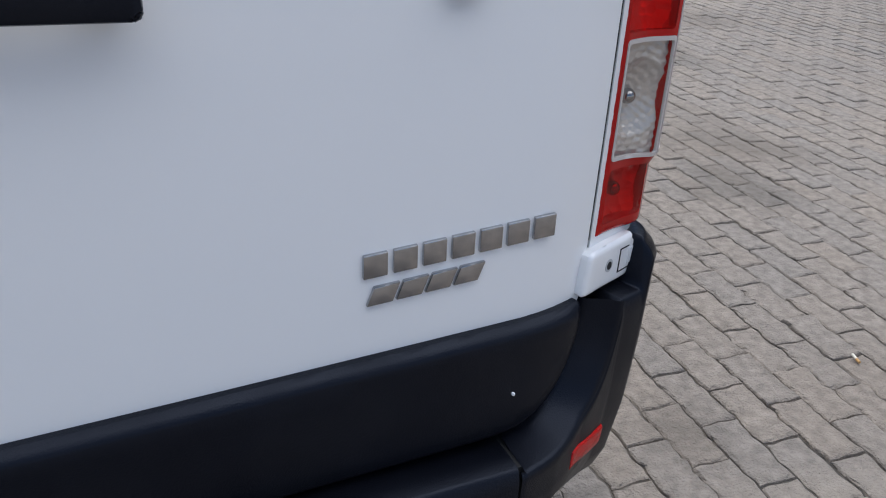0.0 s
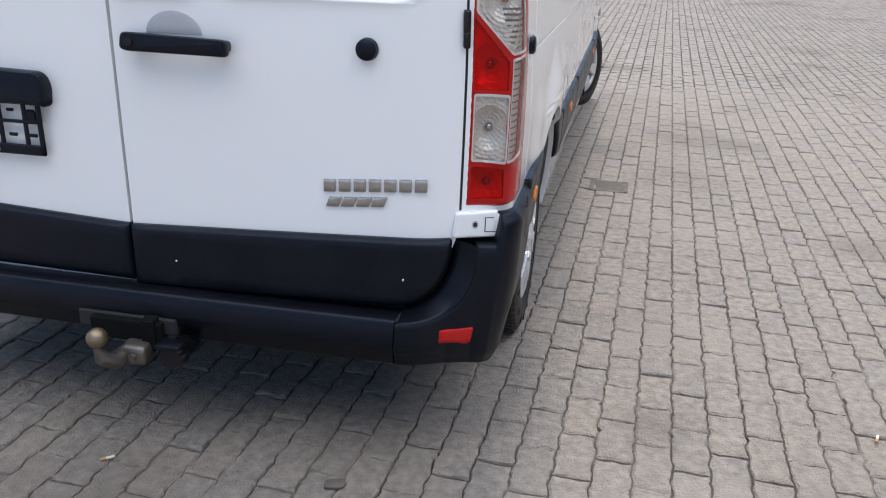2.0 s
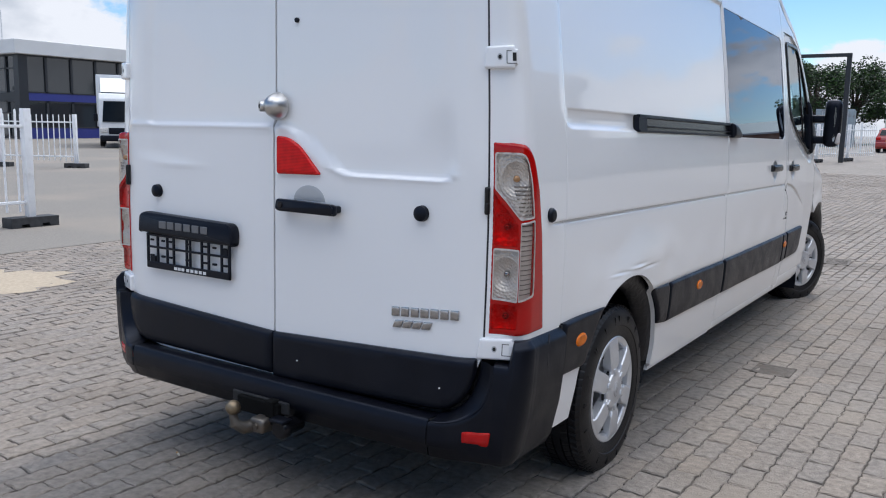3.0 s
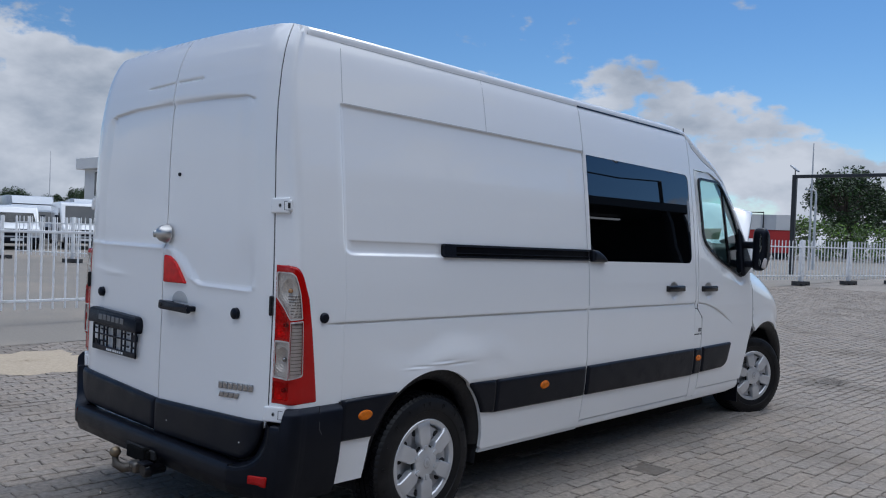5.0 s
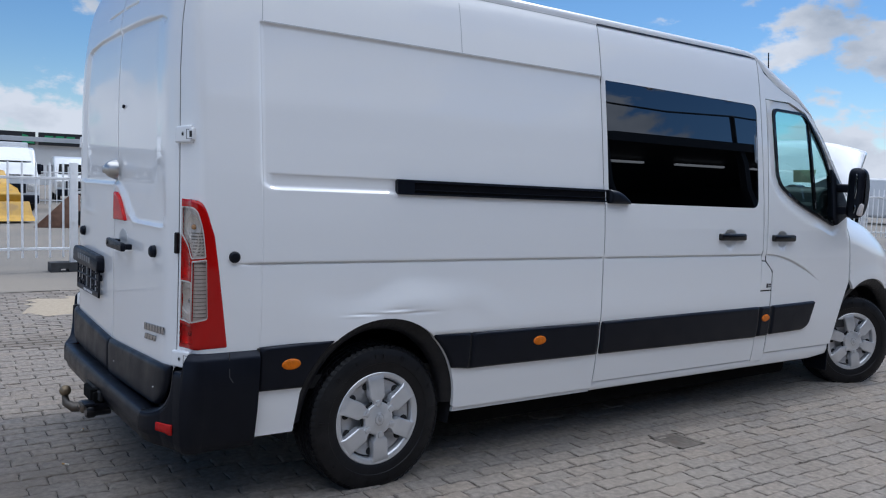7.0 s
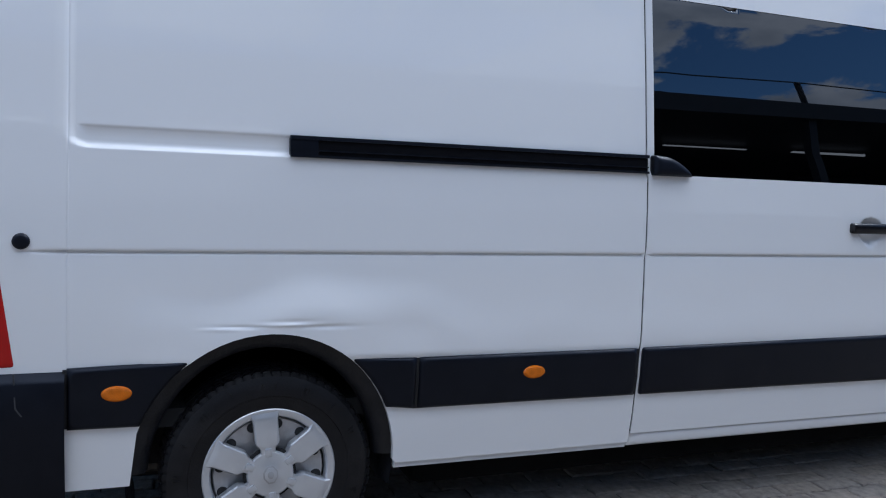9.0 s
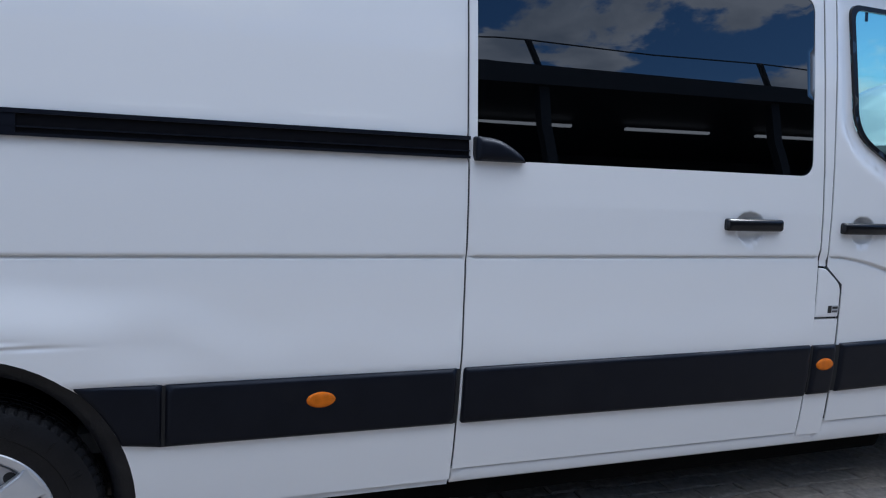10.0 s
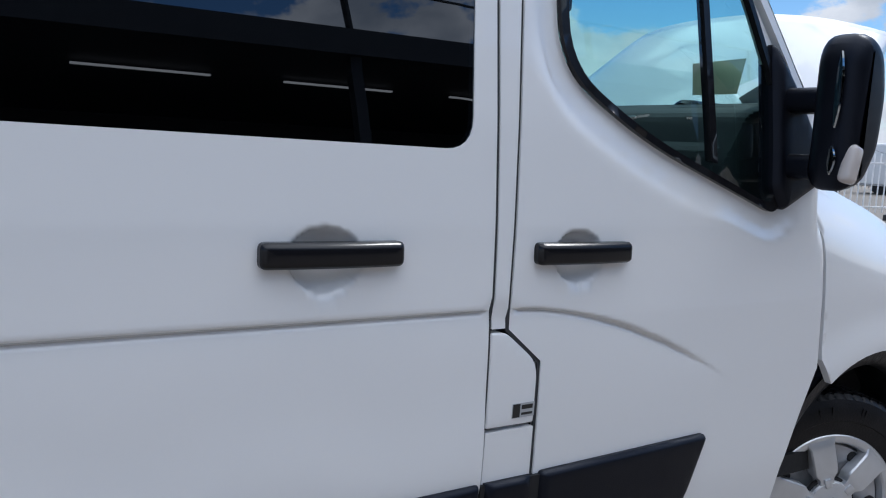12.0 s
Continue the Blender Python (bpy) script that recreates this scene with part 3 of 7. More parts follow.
ZE = ([0, 3.76, 3.86, 3.95, 4.1, 4.3, 4.45, 4.6, 4.8, 5.0, 5.12], [2.389, 2.389, 2.379, 2.285, 2.208, 2.145, 2.06, 1.90, 1.63, 1.385, 1.30])
ZC = ([0.12, 0.3, 0.6, 3.6, 3.8, 4.0, 4.2, 4.35, 4.5, 4.75, 5.0, 5.3, 5.42], [2.456, 2.466, 2.470, 2.470, 2.468, 2.455, 2.418, 2.362, 2.265, 2.035, 1.78, 1.45, 1.33])


def crown(s, y):
    ze = float(np.interp(y, *ZE))
    zc = float(np.interp(y, *ZC))
    w = float(half_width(np.asarray(ze), np.asarray(y))) + 0.001
    k = float(np.interp(y, [3.7, 4.6], [0, 1]))
    a = abs(s)
    g1 = max(0.0, 1 - max(0.0, (a - 0.91) / 0.090) ** 4.5) ** (1 / 4.5)
    base1 = ze + (zc - ze) * (g1 * 0.60 + 0.40 * (1 - a ** 2))
    base2 = ze + (zc - ze) * (1 - a ** 3.1)
    return (s * w, y, base1 * (1 - k) + base2 * k)


def body_side(flip):
    # quarter panel with the rear corner post, whose top follows the roof round the corner
    wide = float(half_width(2.389, 0.12)) + 0.002
    corner = [(u, max(2.392, crown(min(1.0, float(skin(u, 2.40)[0]) / wide), 0.125)[2] + 0.002 * float(smoothstep(on_side(0.24), on_side(0.19), u)))) for u in np.linspace(on_side(0.24), 0.906, 16)]
    quarter = [(0.906, 0.66), (on_side(0.335), 0.70)] + S((0.335, 0.335), (0.522, 0.335)) + S(*reversed(rear_arch(0.0, 0, 160, 30))) + S((1.40, 0.335), (2.361, 0.335), (2.361, 2.392), (0.35, 2.396)) + corner
    pocket = rounded([(0.920, 0.746), (on_side(0.180), 0.750), (on_side(0.120), 1.20), (on_side(0.062), 1.318), (0.920, 1.330)], 0.012, 3)
    side = panel("side_panel", quarter, PAINT, van, lambda u, z: side_relief(u, z), holes=[pocket], step=0.032, rows=(*CREASE_ROWS, *RECESS_ROWS, *DENT_ROWS), cols=RECESS_COLS + [EDGE0 + ARC * i / 8 for i in range(9)], flip=flip,
                 label="white quarter panel, dented above the rear wheel")
    # joint of the roof side and a short vertical joint
    for y0, y1, z0, z1 in ((1.395, 1.398, 2.10, 2.39), (0.352, 0.355, 2.10, 2.36), (1.452, 1.454, 0.73, 0.86)):
        panel("seam", S((y0, z0), (y1, z0), (y1, z1), (y0, z1)), STICKER_GREY, side, step=0.05, off=0.0008, thick=0.002, flip=flip)
    panel("seam", S((0.36, 2.0950), (2.355, 2.0950), (2.355, 2.0990), (0.36, 2.0990)), STICKER_GREY, side, step=0.1, off=0.0010, thick=0.003, flip=flip)
    # middle post, over-door frame and filler area
    panel("door_post", S((3.865, 2.388), (3.93, 2.292), (4.1, 2.205), (4.3, 2.140), (4.45, 2.055), (4.6, 1.895), (4.8, 1.625), (4.985, 1.385),
                         (4.928, 1.380), (4.757, 1.650), (4.557, 1.910), (4.387, 2.068), (4.2, 2.127), (3.921, 2.127), (3.921, 1.85), (3.897, 1.09), (3.897, 1.048), (3.865, 1.048)),
          PAINT, van, lambda u, z: side_relief(u, z), step=0.03, rows=CREASE_ROWS, flip=flip)
    flap = S((3.864, 0.846), (3.984, 0.846), (3.984, 0.972), (3.900, 1.040), (3.864, 1.040))
    panel("filler_flap", rounded(flap, [0.006, 0.006, 0.03, 0.02, 0.004], 4), PAINT, van, lambda u, z: side_relief(u, z), step=0.02, off=0.001, flip=flip, edge_round=0.004, label="white fuel filler flap with a small sticker")
    panel("post_foot", S((3.864, 0.36), (3.990, 0.36), (3.984, 0.838), (3.864, 0.838)), PAINT, van, step=0.04, flip=flip)
    # wing
    wing = S((4.950, 1.37), (4.934, 1.33), (4.981, 0.885)) + S(*arc(FRONT_AXLE, ZF + 0.01, 0.475, 122, 20, 20)) + S((5.76, 0.66), (5.98, 0.74), (6.02, 0.98), (5.80, 1.15), (5.45, 1.26), (5.15, 1.35))
    panel("front_wing", wing, PAINT, van, lambda u, z: 0.012 * smoothstep(0.10, 0.0, np.abs(np.hypot(u - on_side(FRONT_AXLE), z - ZF) - 0.50)), step=0.03, flip=flip, label="white front wing over the wheel")
    # sill
    panel("sill", S((2.37, 0.315), (4.60, 0.315), (4.82, 0.335), (4.826, 0.408), (4.0, 0.408), (3.985, 0.368), (2.37, 0.368)), PAINT, van, step=0.05, off=-0.008, flip=flip, edge_round=0.01)
    panel("sill_seam", S((1.40, 0.312), (2.36, 0.312), (2.36, 0.333), (1.40, 0.333)), PAINT_FLAT, van, step=0.05, off=-0.012, flip=flip)
    # dark sheets added inside the skin, to put shade into the joints
    panel("joint_shade", [(0.86, 0.40)] + S((0.45, 0.40)) + S(*reversed(rear_arch(0.008, 5, 170, 18))) + S((1.5, 0.34), (3.95, 0.34), (3.90, 1.1), (3.93, 2.2), (3.86, 2.37)) + [(0.86, 2.37)], DARK, van, step=0.12, off=-0.045, thick=0.01, flip=flip)
    panel("joint_shade_front", S((3.99, 0.36), (4.80, 0.36), (4.84, 0.52), (4.95, 0.84), (5.02, 0.93), (5.3, 0.96), (5.3, 1.22), (5.05, 1.28), (4.6, 1.22), (4.25, 1.36), (3.99, 1.40)), DARK, van, step=0.12, off=-0.05, thick=0.01, flip=flip)
    # black rubbing strips
    top, bot = 0.722, 0.538
    strips = [
        ("rubbing_strip", S((0.343, 0.538), *rear_arch(0.001, 156.8, 124.0, 6), (0.343, 0.730))),
        ("rubbing_strip", S(*rear_arch(0.001, 54.3, 25.1, 6), (1.452, bot), (1.452, top))),
        ("rubbing_strip", S((1.462, bot), (2.350, bot - 0.002), (2.350, top), (1.462, top))),
        ("rubbing_strip", S((3.868, 0.535), (3.983, 0.535), (3.983, 0.735), (3.868, 0.735))),
    ]
    for name, line in strips:
        panel(name, line, PLASTIC, side, step=0.022, off=0.020, thick=0.034, flip=flip, edge_round=0.012, label="matt black plastic rubbing strip")
    # near-black backing puts shade into the gaps between the strips
    for y0, y1, z0, z1 in ((1.446, 1.468, 0.538, 0.720), (0.332, 0.352, 0.542, 0.726), (2.340, 2.360, 0.538, 0.720), (3.975, 4.012, 0.545, 0.732), (3.858, 3.872, 0.545, 0.732)):
        panel("strip_gap_shade", S((y0, z0), (y1, z0), (y1, z1), (y0, z1)), DARK, side, step=0.04, off=0.008, thick=0.012, flip=flip)
    # small amber side lamps
    for y, z in ((0.483, 0.649), (1.905, 0.652), (3.924, 0.660)):
        ring = [(on_side(y) + 0.046 * math.cos(a), z + 0.026 * math.sin(a)) for a in [2 * math.pi * i / 24 for i in range(24)]]
        panel("side_marker", ring, AMBER_LENS, van, step=0.012, off=0.0255, thick=0.02, flip=flip, edge_round=0.008, label="oval amber side marker lamp")
    # round black stopper beside the tail lamp
    ring = [(on_side(0.222) + 0.024 * math.cos(a), 1.113 + 0.024 * math.sin(a)) for a in [2 * math.pi * i / 20 for i in range(20)]]
    panel("door_buffer", ring, PLASTIC, van, step=0.01, off=0.014, thick=0.02, flip=flip, edge_round=0.008, label="round black rubber door buffer")
    return side


side_right = body_side(False)
side_left = body_side(True)

# sliding door of the right side, with its long window and rail
slide = S((2.368, 0.372), (3.857, 0.372), (3.857, 2.392), (2.368, 2.392))
WIN = S((2.392, 1.392), (3.802, 1.392), (3.815, 2.070), (2.392, 2.078))
WIN_R = rounded(WIN, [0.012, 0.06, 0.06, 0.012], 6)


for y0, y1 in ((2.361, 2.368), (3.857, 3.865)):
    panel("door_seal", S((y0, 0.38), (y1, 0.38), (y1, 2.385), (y0, 2.385)), SEAL, van, lambda u, z: side_relief(u, z), step=0.05, rows=CREASE_ROWS, off=-0.004, thick=0.004)
panel("door_seal", S((3.995, 0.42), (4.002, 0.42), (3.992, 0.974), (3.905, 1.046), (3.905, 1.088), (3.929, 1.85), (3.929, 2.10), (3.921, 2.10), (3.921, 1.85), (3.897, 1.09), (3.897, 1.044), (3.985, 0.970)), SEAL, van, step=0.05, off=-0.005, thick=0.004)
panel("door_seal", [(0.8995, 0.67), (0.9065, 0.67), (0.9065, 2.37), (0.8995, 2.37)], SEAL, van, step=0.05, off=-0.003, thick=0.004)


def dish(y, z, ry, up, down):
    """The thumb hollow round a door handle."""
    def cut(u, zz):
        q = np.where(zz > z, ((u - on_side(y)) / ry) ** 2 + ((zz - z) / up) ** 2, ((u - on_side(y)) / ry) ** 2 + ((zz - z) / down) ** 2)
        return -0.036 * np.sqrt(np.clip(1.02 - q, 0, 1))
    return cut


hollow1, hollow2 = dish(3.505, 1.197, 0.067, 0.051, 0.060), dish(4.075, 1.190, 0.064, 0.050, 0.058)
HOLLOW_ROWS = [1.14 + 0.006 * i for i in range(22)]


def handle(parent, y0, y1, z, flip=False):
    line = rounded(S((y0, z - 0.024), (y1, z - 0.024), (y1, z + 0.020), (y0, z + 0.020)), 0.012, 4)
    h = panel("door_handle", line, PLASTIC_GLOSS, parent, lambda u, zz: 0.010 * np.cos((u - on_side((y0 + y1) / 2)) / (y1 - y0) * 2.6), step=0.012, off=0.020, thick=0.018, flip=flip, edge_round=0.010, label="black plastic grab handle")
    for a, b in ((y0 + 0.006, y0 + 0.04), (y1 - 0.04, y1 - 0.006)):
        panel("handle_foot", S((a, z - 0.02), (b, z - 0.02), (b, z + 0.018), (a, z + 0.018)), PLASTIC, parent, step=0.03, off=0.012, thick=0.02, flip=flip)
    return h


sliding_door = panel("sliding_door", slide, PAINT, van, lambda u, z: side_relief(u, z) + hollow1(u, z), holes=[WIN_R], step=0.03, rows=(*CREASE_ROWS, *HOLLOW_ROWS), cols=[on_side(3.41 + 0.008 * i) for i in range(25)], label="white sliding side door with a long dark window")
panel("window", WIN_R, PRIVACY, sliding_door, step=0.06, off=-0.003, thick=0.004, label="dark privacy glass").visible_shadow = False
handle(sliding_door, 3.385, 3.650, 1.205)
panel("rubbing_strip", rounded(S((2.376, 0.536), (3.852, 0.530), (3.852, 0.738), (2.376, 0.724)), 0.01, 3), PLASTIC, sliding_door, step=0.022, off=0.020, thick=0.034, edge_round=0.012)
# the other side carries a plain fixed panel in its place
panel("fixed_panel", slide, PAINT, van, lambda u, z: side_relief(u, z), step=0.04, rows=CREASE_ROWS, flip=True)
panel("rubbing_strip", rounded(S((2.376, 0.536), (3.852, 0.530), (3.852, 0.738), (2.376, 0.724)), 0.01, 3), PLASTIC, side_left, step=0.04, off=0.016, thick=0.03, flip=True, edge_round=0.012)

# rail of the sliding door: a dark channel with three ribs, a stop at its tail, and the sliding carriage
rail = panel("door_rail", S((1.000, 1.396), (2.362, 1.396), (2.362, 1.462), (1.000, 1.462)), PLASTIC_GLOSS, van, step=0.02, off=0.002, thick=0.03, label="black sliding-door rail")
for z0, z1, o in ((1.452, 1.464, 0.014), (1.416, 1.420, 0.010), (1.394, 1.402, 0.014)):
    panel("rail_lip", S((1.000, z0), (2.362, z0), (2.362, z1), (1.000, z1)), PLASTIC, rail, step=0.03, off=o, thick=0.014)
panel("rail_stop", rounded(S((0.998, 1.398), (1.09, 1.398), (1.09, 1.458), (0.998, 1.458)), 0.008), PLASTIC, rail, step=0.02, off=0.010, thick=0.02)
carriage = rounded(S((2.380, 1.388), (2.556, 1.388), (2.545, 1.408), (2.50, 1.440), (2.45, 1.460), (2.380, 1.466)), [0.004, 0.004, 0.02, 0.03, 0.02, 0.01], 4)
panel("rail_carriage", carriage, PLASTIC, sliding_door, step=0.015, off=0.034, thick=0.04, edge_round=0.016, label="grey-black rail end cover")


def front_door(flip):
    line = S((4.002, 0.412), (4.822, 0.412), (4.832, 0.45), (4.862, 0.600), (4.915, 0.745), (4.966, 0.866), (4.922, 1.345), (4.917, 1.372), (4.750, 1.643), (4.550, 1.903), (4.382, 2.060), (4.2, 2.119), (3.929, 2.119), (3.929, 1.85), (3.905, 1.088), (3.905, 1.046), (3.992, 0.974))
    win = rounded(S((4.020, 1.565), (4.255, 1.432), (4.725, 1.275), (4.745, 1.36), (4.715, 1.60), (4.60, 1.82), (4.44, 2.02), (4.36, 2.068), (4.00, 2.072)), [0.10, 0.20, 0.05, 0.04, 0.05, 0.06, 0.04, 0.06, 0.05], 6)
    d = panel("front_door", line, PAINT, van, lambda u, z: side_relief(u, z) + hollow2(u, z) - 0.013 * smoothstep(0.075, 0.040, distance(win, np.stack([u, z], -1), True)), holes=[win], step=0.03, rows=(*CREASE_ROWS, *HOLLOW_ROWS, *[0.86 + 0.0065 * i for i in range(33)]), cols=[on_side(3.985 + 0.008 * i) for i in range(24)] + [on_side(4.18 + 0.012 * i) for i in range(38)], flip=flip, label="white cab door with a kinked window")
    panel("window", win, CAB_GLASS, d, step=0.06, off=-0.010, thick=0.004, flip=flip, label="green tinted cab window").visible_shadow = False
    # rubber seal round the window, and the upright divider
    inner = [(c[0] + (q[0] - c[0]) * 0.94, c[1] + (q[1] - c[1]) * 0.945) for q in win for c in [(on_side(4.36), 1.72)]]
    panel("window_seal", win, PLASTIC_GLOSS, d, holes=[inner], step=0.03, off=0.001, thick=0.016, flip=flip)
    panel("window_divider", S((4.478, 1.40), (4.500, 1.395), (4.440, 2.03), (4.420, 2.035)), PLASTIC_GLOSS, d, step=0.04, off=-0.004, thick=0.02, flip=flip)
    handle(d, 3.955, 4.210, 1.198, flip)
    panel("rubbing_strip", rounded(S((4.008, 0.540), (4.40, 0.548), (4.46, 0.578), (4.525, 0.748), (4.008, 0.738)), [0.01, 0.12, 0.10, 0.02, 0.01], 5), PLASTIC, d, step=0.022, off=0.020, thick=0.034, flip=flip, edge_round=0.012)
    # mirror
    sgn = -1 if flip else 1
    panel("mirror_sail", rounded(S((4.690, 1.70), (4.70, 1.34), (4.735, 1.285), (4.93, 1.375), (4.88, 1.45), (4.78, 1.60)), 0.02, 4), PLASTIC, d, step=0.03, off=0.022, thick=0.04, flip=flip, edge_round=0.02)
    m = Matrix.Diagonal((sgn, 1, 1, 1))
    for z in (1.40, 1.56):
        part("mirror_arm", box_bm(0.98, 4.72, z - 0.03, 1.16, 4.81, z + 0.03, 0.018, 3, None, m), PLASTIC, d)
    bm = bmesh.new()
    prof = rounded([(4.66, 1.375), (4.69, 1.335), (4.80, 1.350), (4.885, 1.44), (4.90, 1.58), (4.86, 1.685), (4.78, 1.725), (4.69, 1.72), (4.655, 1.67)], 0.04, 4)
    prof = [(4.745 + (a - 4.775) * 0.60, b) for a, b in prof]
    prof = [(a, 1.345 + (b - 1.335) * 0.93) for a, b in prof]
    prism_bm(prof, 1.135, 1.254, "x", bm)
    bmesh.ops.recalc_face_normals(bm, faces=bm.faces)
    bmesh.ops.bevel(bm, geom=[e for e in bm.edges if e.calc_face_angle(0) > 0.8], offset=0.045, segments=5, affect="EDGES", profile=0.5)
    bmesh.ops.transform(bm, matrix=m, verts=bm.verts)
    head = part("mirror_housing", bm, PLASTIC, d, "black folding door mirror")
    for z0, z1 in ((1.490, 1.660), (1.385, 1.450)):
        # slim panes, narrowing to both ends
        bm = bmesh.new()
        zm, hz = (z0 + z1) / 2, (z1 - z0) / 2
        pane = [(1.209 + 0.006 * (k / 8) ** 2, zm + hz * k / 8) for k in range(-8, 9)] + [(1.226 - 0.010 * (k / 8) ** 2, zm + hz * k / 8) for k in range(8, -9, -1)]
        prism_bm(pane, 4.661, 4.667, "y", bm)
        bmesh.ops.recalc_face_normals(bm, faces=bm.faces)
        bmesh.ops.transform(bm, matrix=m @ Matrix.Translation((1.2, 4.66, 0)) @ Matrix.Rotation(radians(-9), 4, "Z") @ Matrix.Translation((-1.2, -4.66, 0)), verts=bm.verts)
        part("mirror_glass", bm, MIRROR, d)
    tilt = m @ Matrix.Translation((1.24, 4.70, 1.41)) @ Matrix.Rotation(radians(-14), 4, "X")
    bm = box_bm(-0.016, -0.020, -0.044, 0.018, 0.022, 0.046, 0.013, 3, None, tilt)
    part("mirror_indicator", bm, CLEAR_RIM, d, "clear and amber mirror indicator")
    return d


front_door(False)
front_door(True)


# rear doors
def top_edge(x):
    return crown(min(0.97, abs(x) / 0.905), 0.125)[2] + 0.003


CORNER_U = np.linspace(0, EDGE0 + ARC, 240)


def rear_line(x, z):
    """How far forward the rear skin stands at a height, out to the corner."""
    line = skin(CORNER_U, z)
    return float(np.interp(abs(x), line[:, 0], line[:, 1]))


def rear_door(flip):
    if flip:
        line = [(-0.900, 0.645), (-0.0045, 0.415), (-0.0045, 2.46)] + [(-x, top_edge(x)) for x in (0.15, 0.3, 0.45, 0.6, 0.7, 0.76, 0.80, 0.84, 0.870, 0.900)]
        line[0:1] = [(-0.900, 0.66), (-0.888, 0.625), (-0.878, 0.60), (-0.85, 0.53), (-0.80, 0.475), (-0.70, 0.45)]
    else:
        line = [(0.0045, 0.455), (0.70, 0.470), (0.80, 0.485), (0.85, 0.53), (0.878, 0.60), (0.888, 0.625), (0.900, 0.66)] + [(x, top_edge(x)) for x in (0.900, 0.870, 0.84, 0.80, 0.76, 0.7, 0.6, 0.45, 0.3, 0.15)] + [(0.0045, 2.46)]
    rows = [1.200, 1.206, 1.212, 1.218, 1.224, 1.230, 1.238, 1.365, 1.371, 1.377, 1.383, 1.389, 1.395, 1.402, 2.075, *[2.083 + 0.003 * i for i in range(10)], 2.118, *[2.203 + 0.003 * i for i in range(10)], 2.24]
    d = panel("rear_door", line, PAINT, van, rear_relief, step=0.028, rows=rows, mirror_u=True, label="white rear leaf door with pressed ribs")
    s = -1 if flip else 1
    if flip:
        trim = [(-0.0, 0.452), (-0.0, 0.614), (-0.884, 0.652), (-0.886, 0.61), (-0.877, 0.568), (-0.860, 0.528), (-0.834, 0.494), (-0.800, 0.470), (-0.750, 0.460)]
    else:
        trim = [(0.004, 0.440), (0.750, 0.460), (0.800, 0.470), (0.834, 0.494), (0.860, 0.528), (0.877, 0.568), (0.886, 0.61), (0.886, 0.652), (0.004, 0.614)]
    t = panel("lower_trim", rounded(trim, [0.004, 0.03, 0.02, 0.02, 0.02, 0.02, 0.02, 0.008, 0.004] if not flip else [0.004, 0.004, 0.008, 0.02, 0.02, 0.02, 0.02, 0.02, 0.03], 4), PLASTIC, d, step=0.025, off=0.026, thick=0.04, mirror_u=True, edge_round=0.016, label="matt black plastic lower door trim")
    for x, zs in (((0.138, 0.528), (0.762, 0.542)) if not flip else ()):
        bm = lathe_bm([(0.0005, -0.0285), (0.0022, -0.0282), (0.0026, -0.0275), (0.0026, -0.02)], 12, "y", None, (x, 0.0085 * (x / 0.92) ** 2, zs))
        part("screw", bm, WHITE_PRINT, d)
    # round buffer
    x = 0.664 if not flip else -0.668
    bm = lathe_bm([(0.001, -0.020), (0.016, -0.019), (0.025, -0.012), (0.027, 0.004)], 24, "y", None, (x, 0, 1.107))
    part("door_buffer", bm, PLASTIC, d, "round black rubber door buffer")
    # hinges
    for z, ua, ub in ((0.690, 0.884, 1.022), (1.602, 0.890, 1.012)):
        zz0, zz1 = z - 0.036, z + 0.036
        w = ub - ua
        out = rounded([(ua, zz0), (ua + 0.88 * w, zz0 + 0.001), (ua + 0.89 * w, zz0 + 0.012), (ub, zz0 + 0.014), (ub, zz1 - 0.012), (ua + 0.89 * w, zz1 - 0.010), (ua + 0.88 * w, zz1), (ua + 0.05 * w, zz1 - 0.004)], [0.008, 0.003, 0.002, 0.004, 0.004, 0.002, 0.003, 0.010], 3)
        h = panel("hinge", out, PAINT, d, step=0.010, off=0.017, thick=0.03, flip=flip, edge_round=0.006, label="white painted box hinge")
        uh = ua + 0.40 * w
        for k, mat, o in ((1.0, STICKER_GREY, 0.0176), (0.62, DARK, 0.0182)):
            ring = [(uh + 0.0095 * k * math.cos(a), z + 0.0105 * k * math.sin(a)) for a in [2 * math.pi * i / 16 for i in range(16)]]
            panel("hinge_pin", ring, mat, h, step=0.01, off=o, thick=0.003, flip=flip)
        ul, ur = ua + 0.60 * w, ua + 0.94 * w
        slot = [(ul, z - 0.020), (ur, z - 0.020), (ur, z - 0.0182), (ul + 0.0028, z - 0.0182), (ul + 0.0028, z + 0.0172), (ur - 0.02, z + 0.0172), (ur - 0.02, z + 0.019), (ul, z + 0.019)]
        panel("hinge_slot", slot, DARK, h, step=0.008, off=0.0178, thick=0.003, flip=flip)
        panel("hinge_clip", [(ua + 0.80 * w, z - 0.012), (ua + 0.93 * w, z - 0.012), (ua + 0.93 * w, z + 0.013), (ua + 0.80 * w, z + 0.013)], PAINT_FLAT if z < 1 else DARK, h, step=0.02, off=0.0185, thick=0.004, flip=flip)
    return d


rear_right = rear_door(False)
rear_left = rear_door(True)

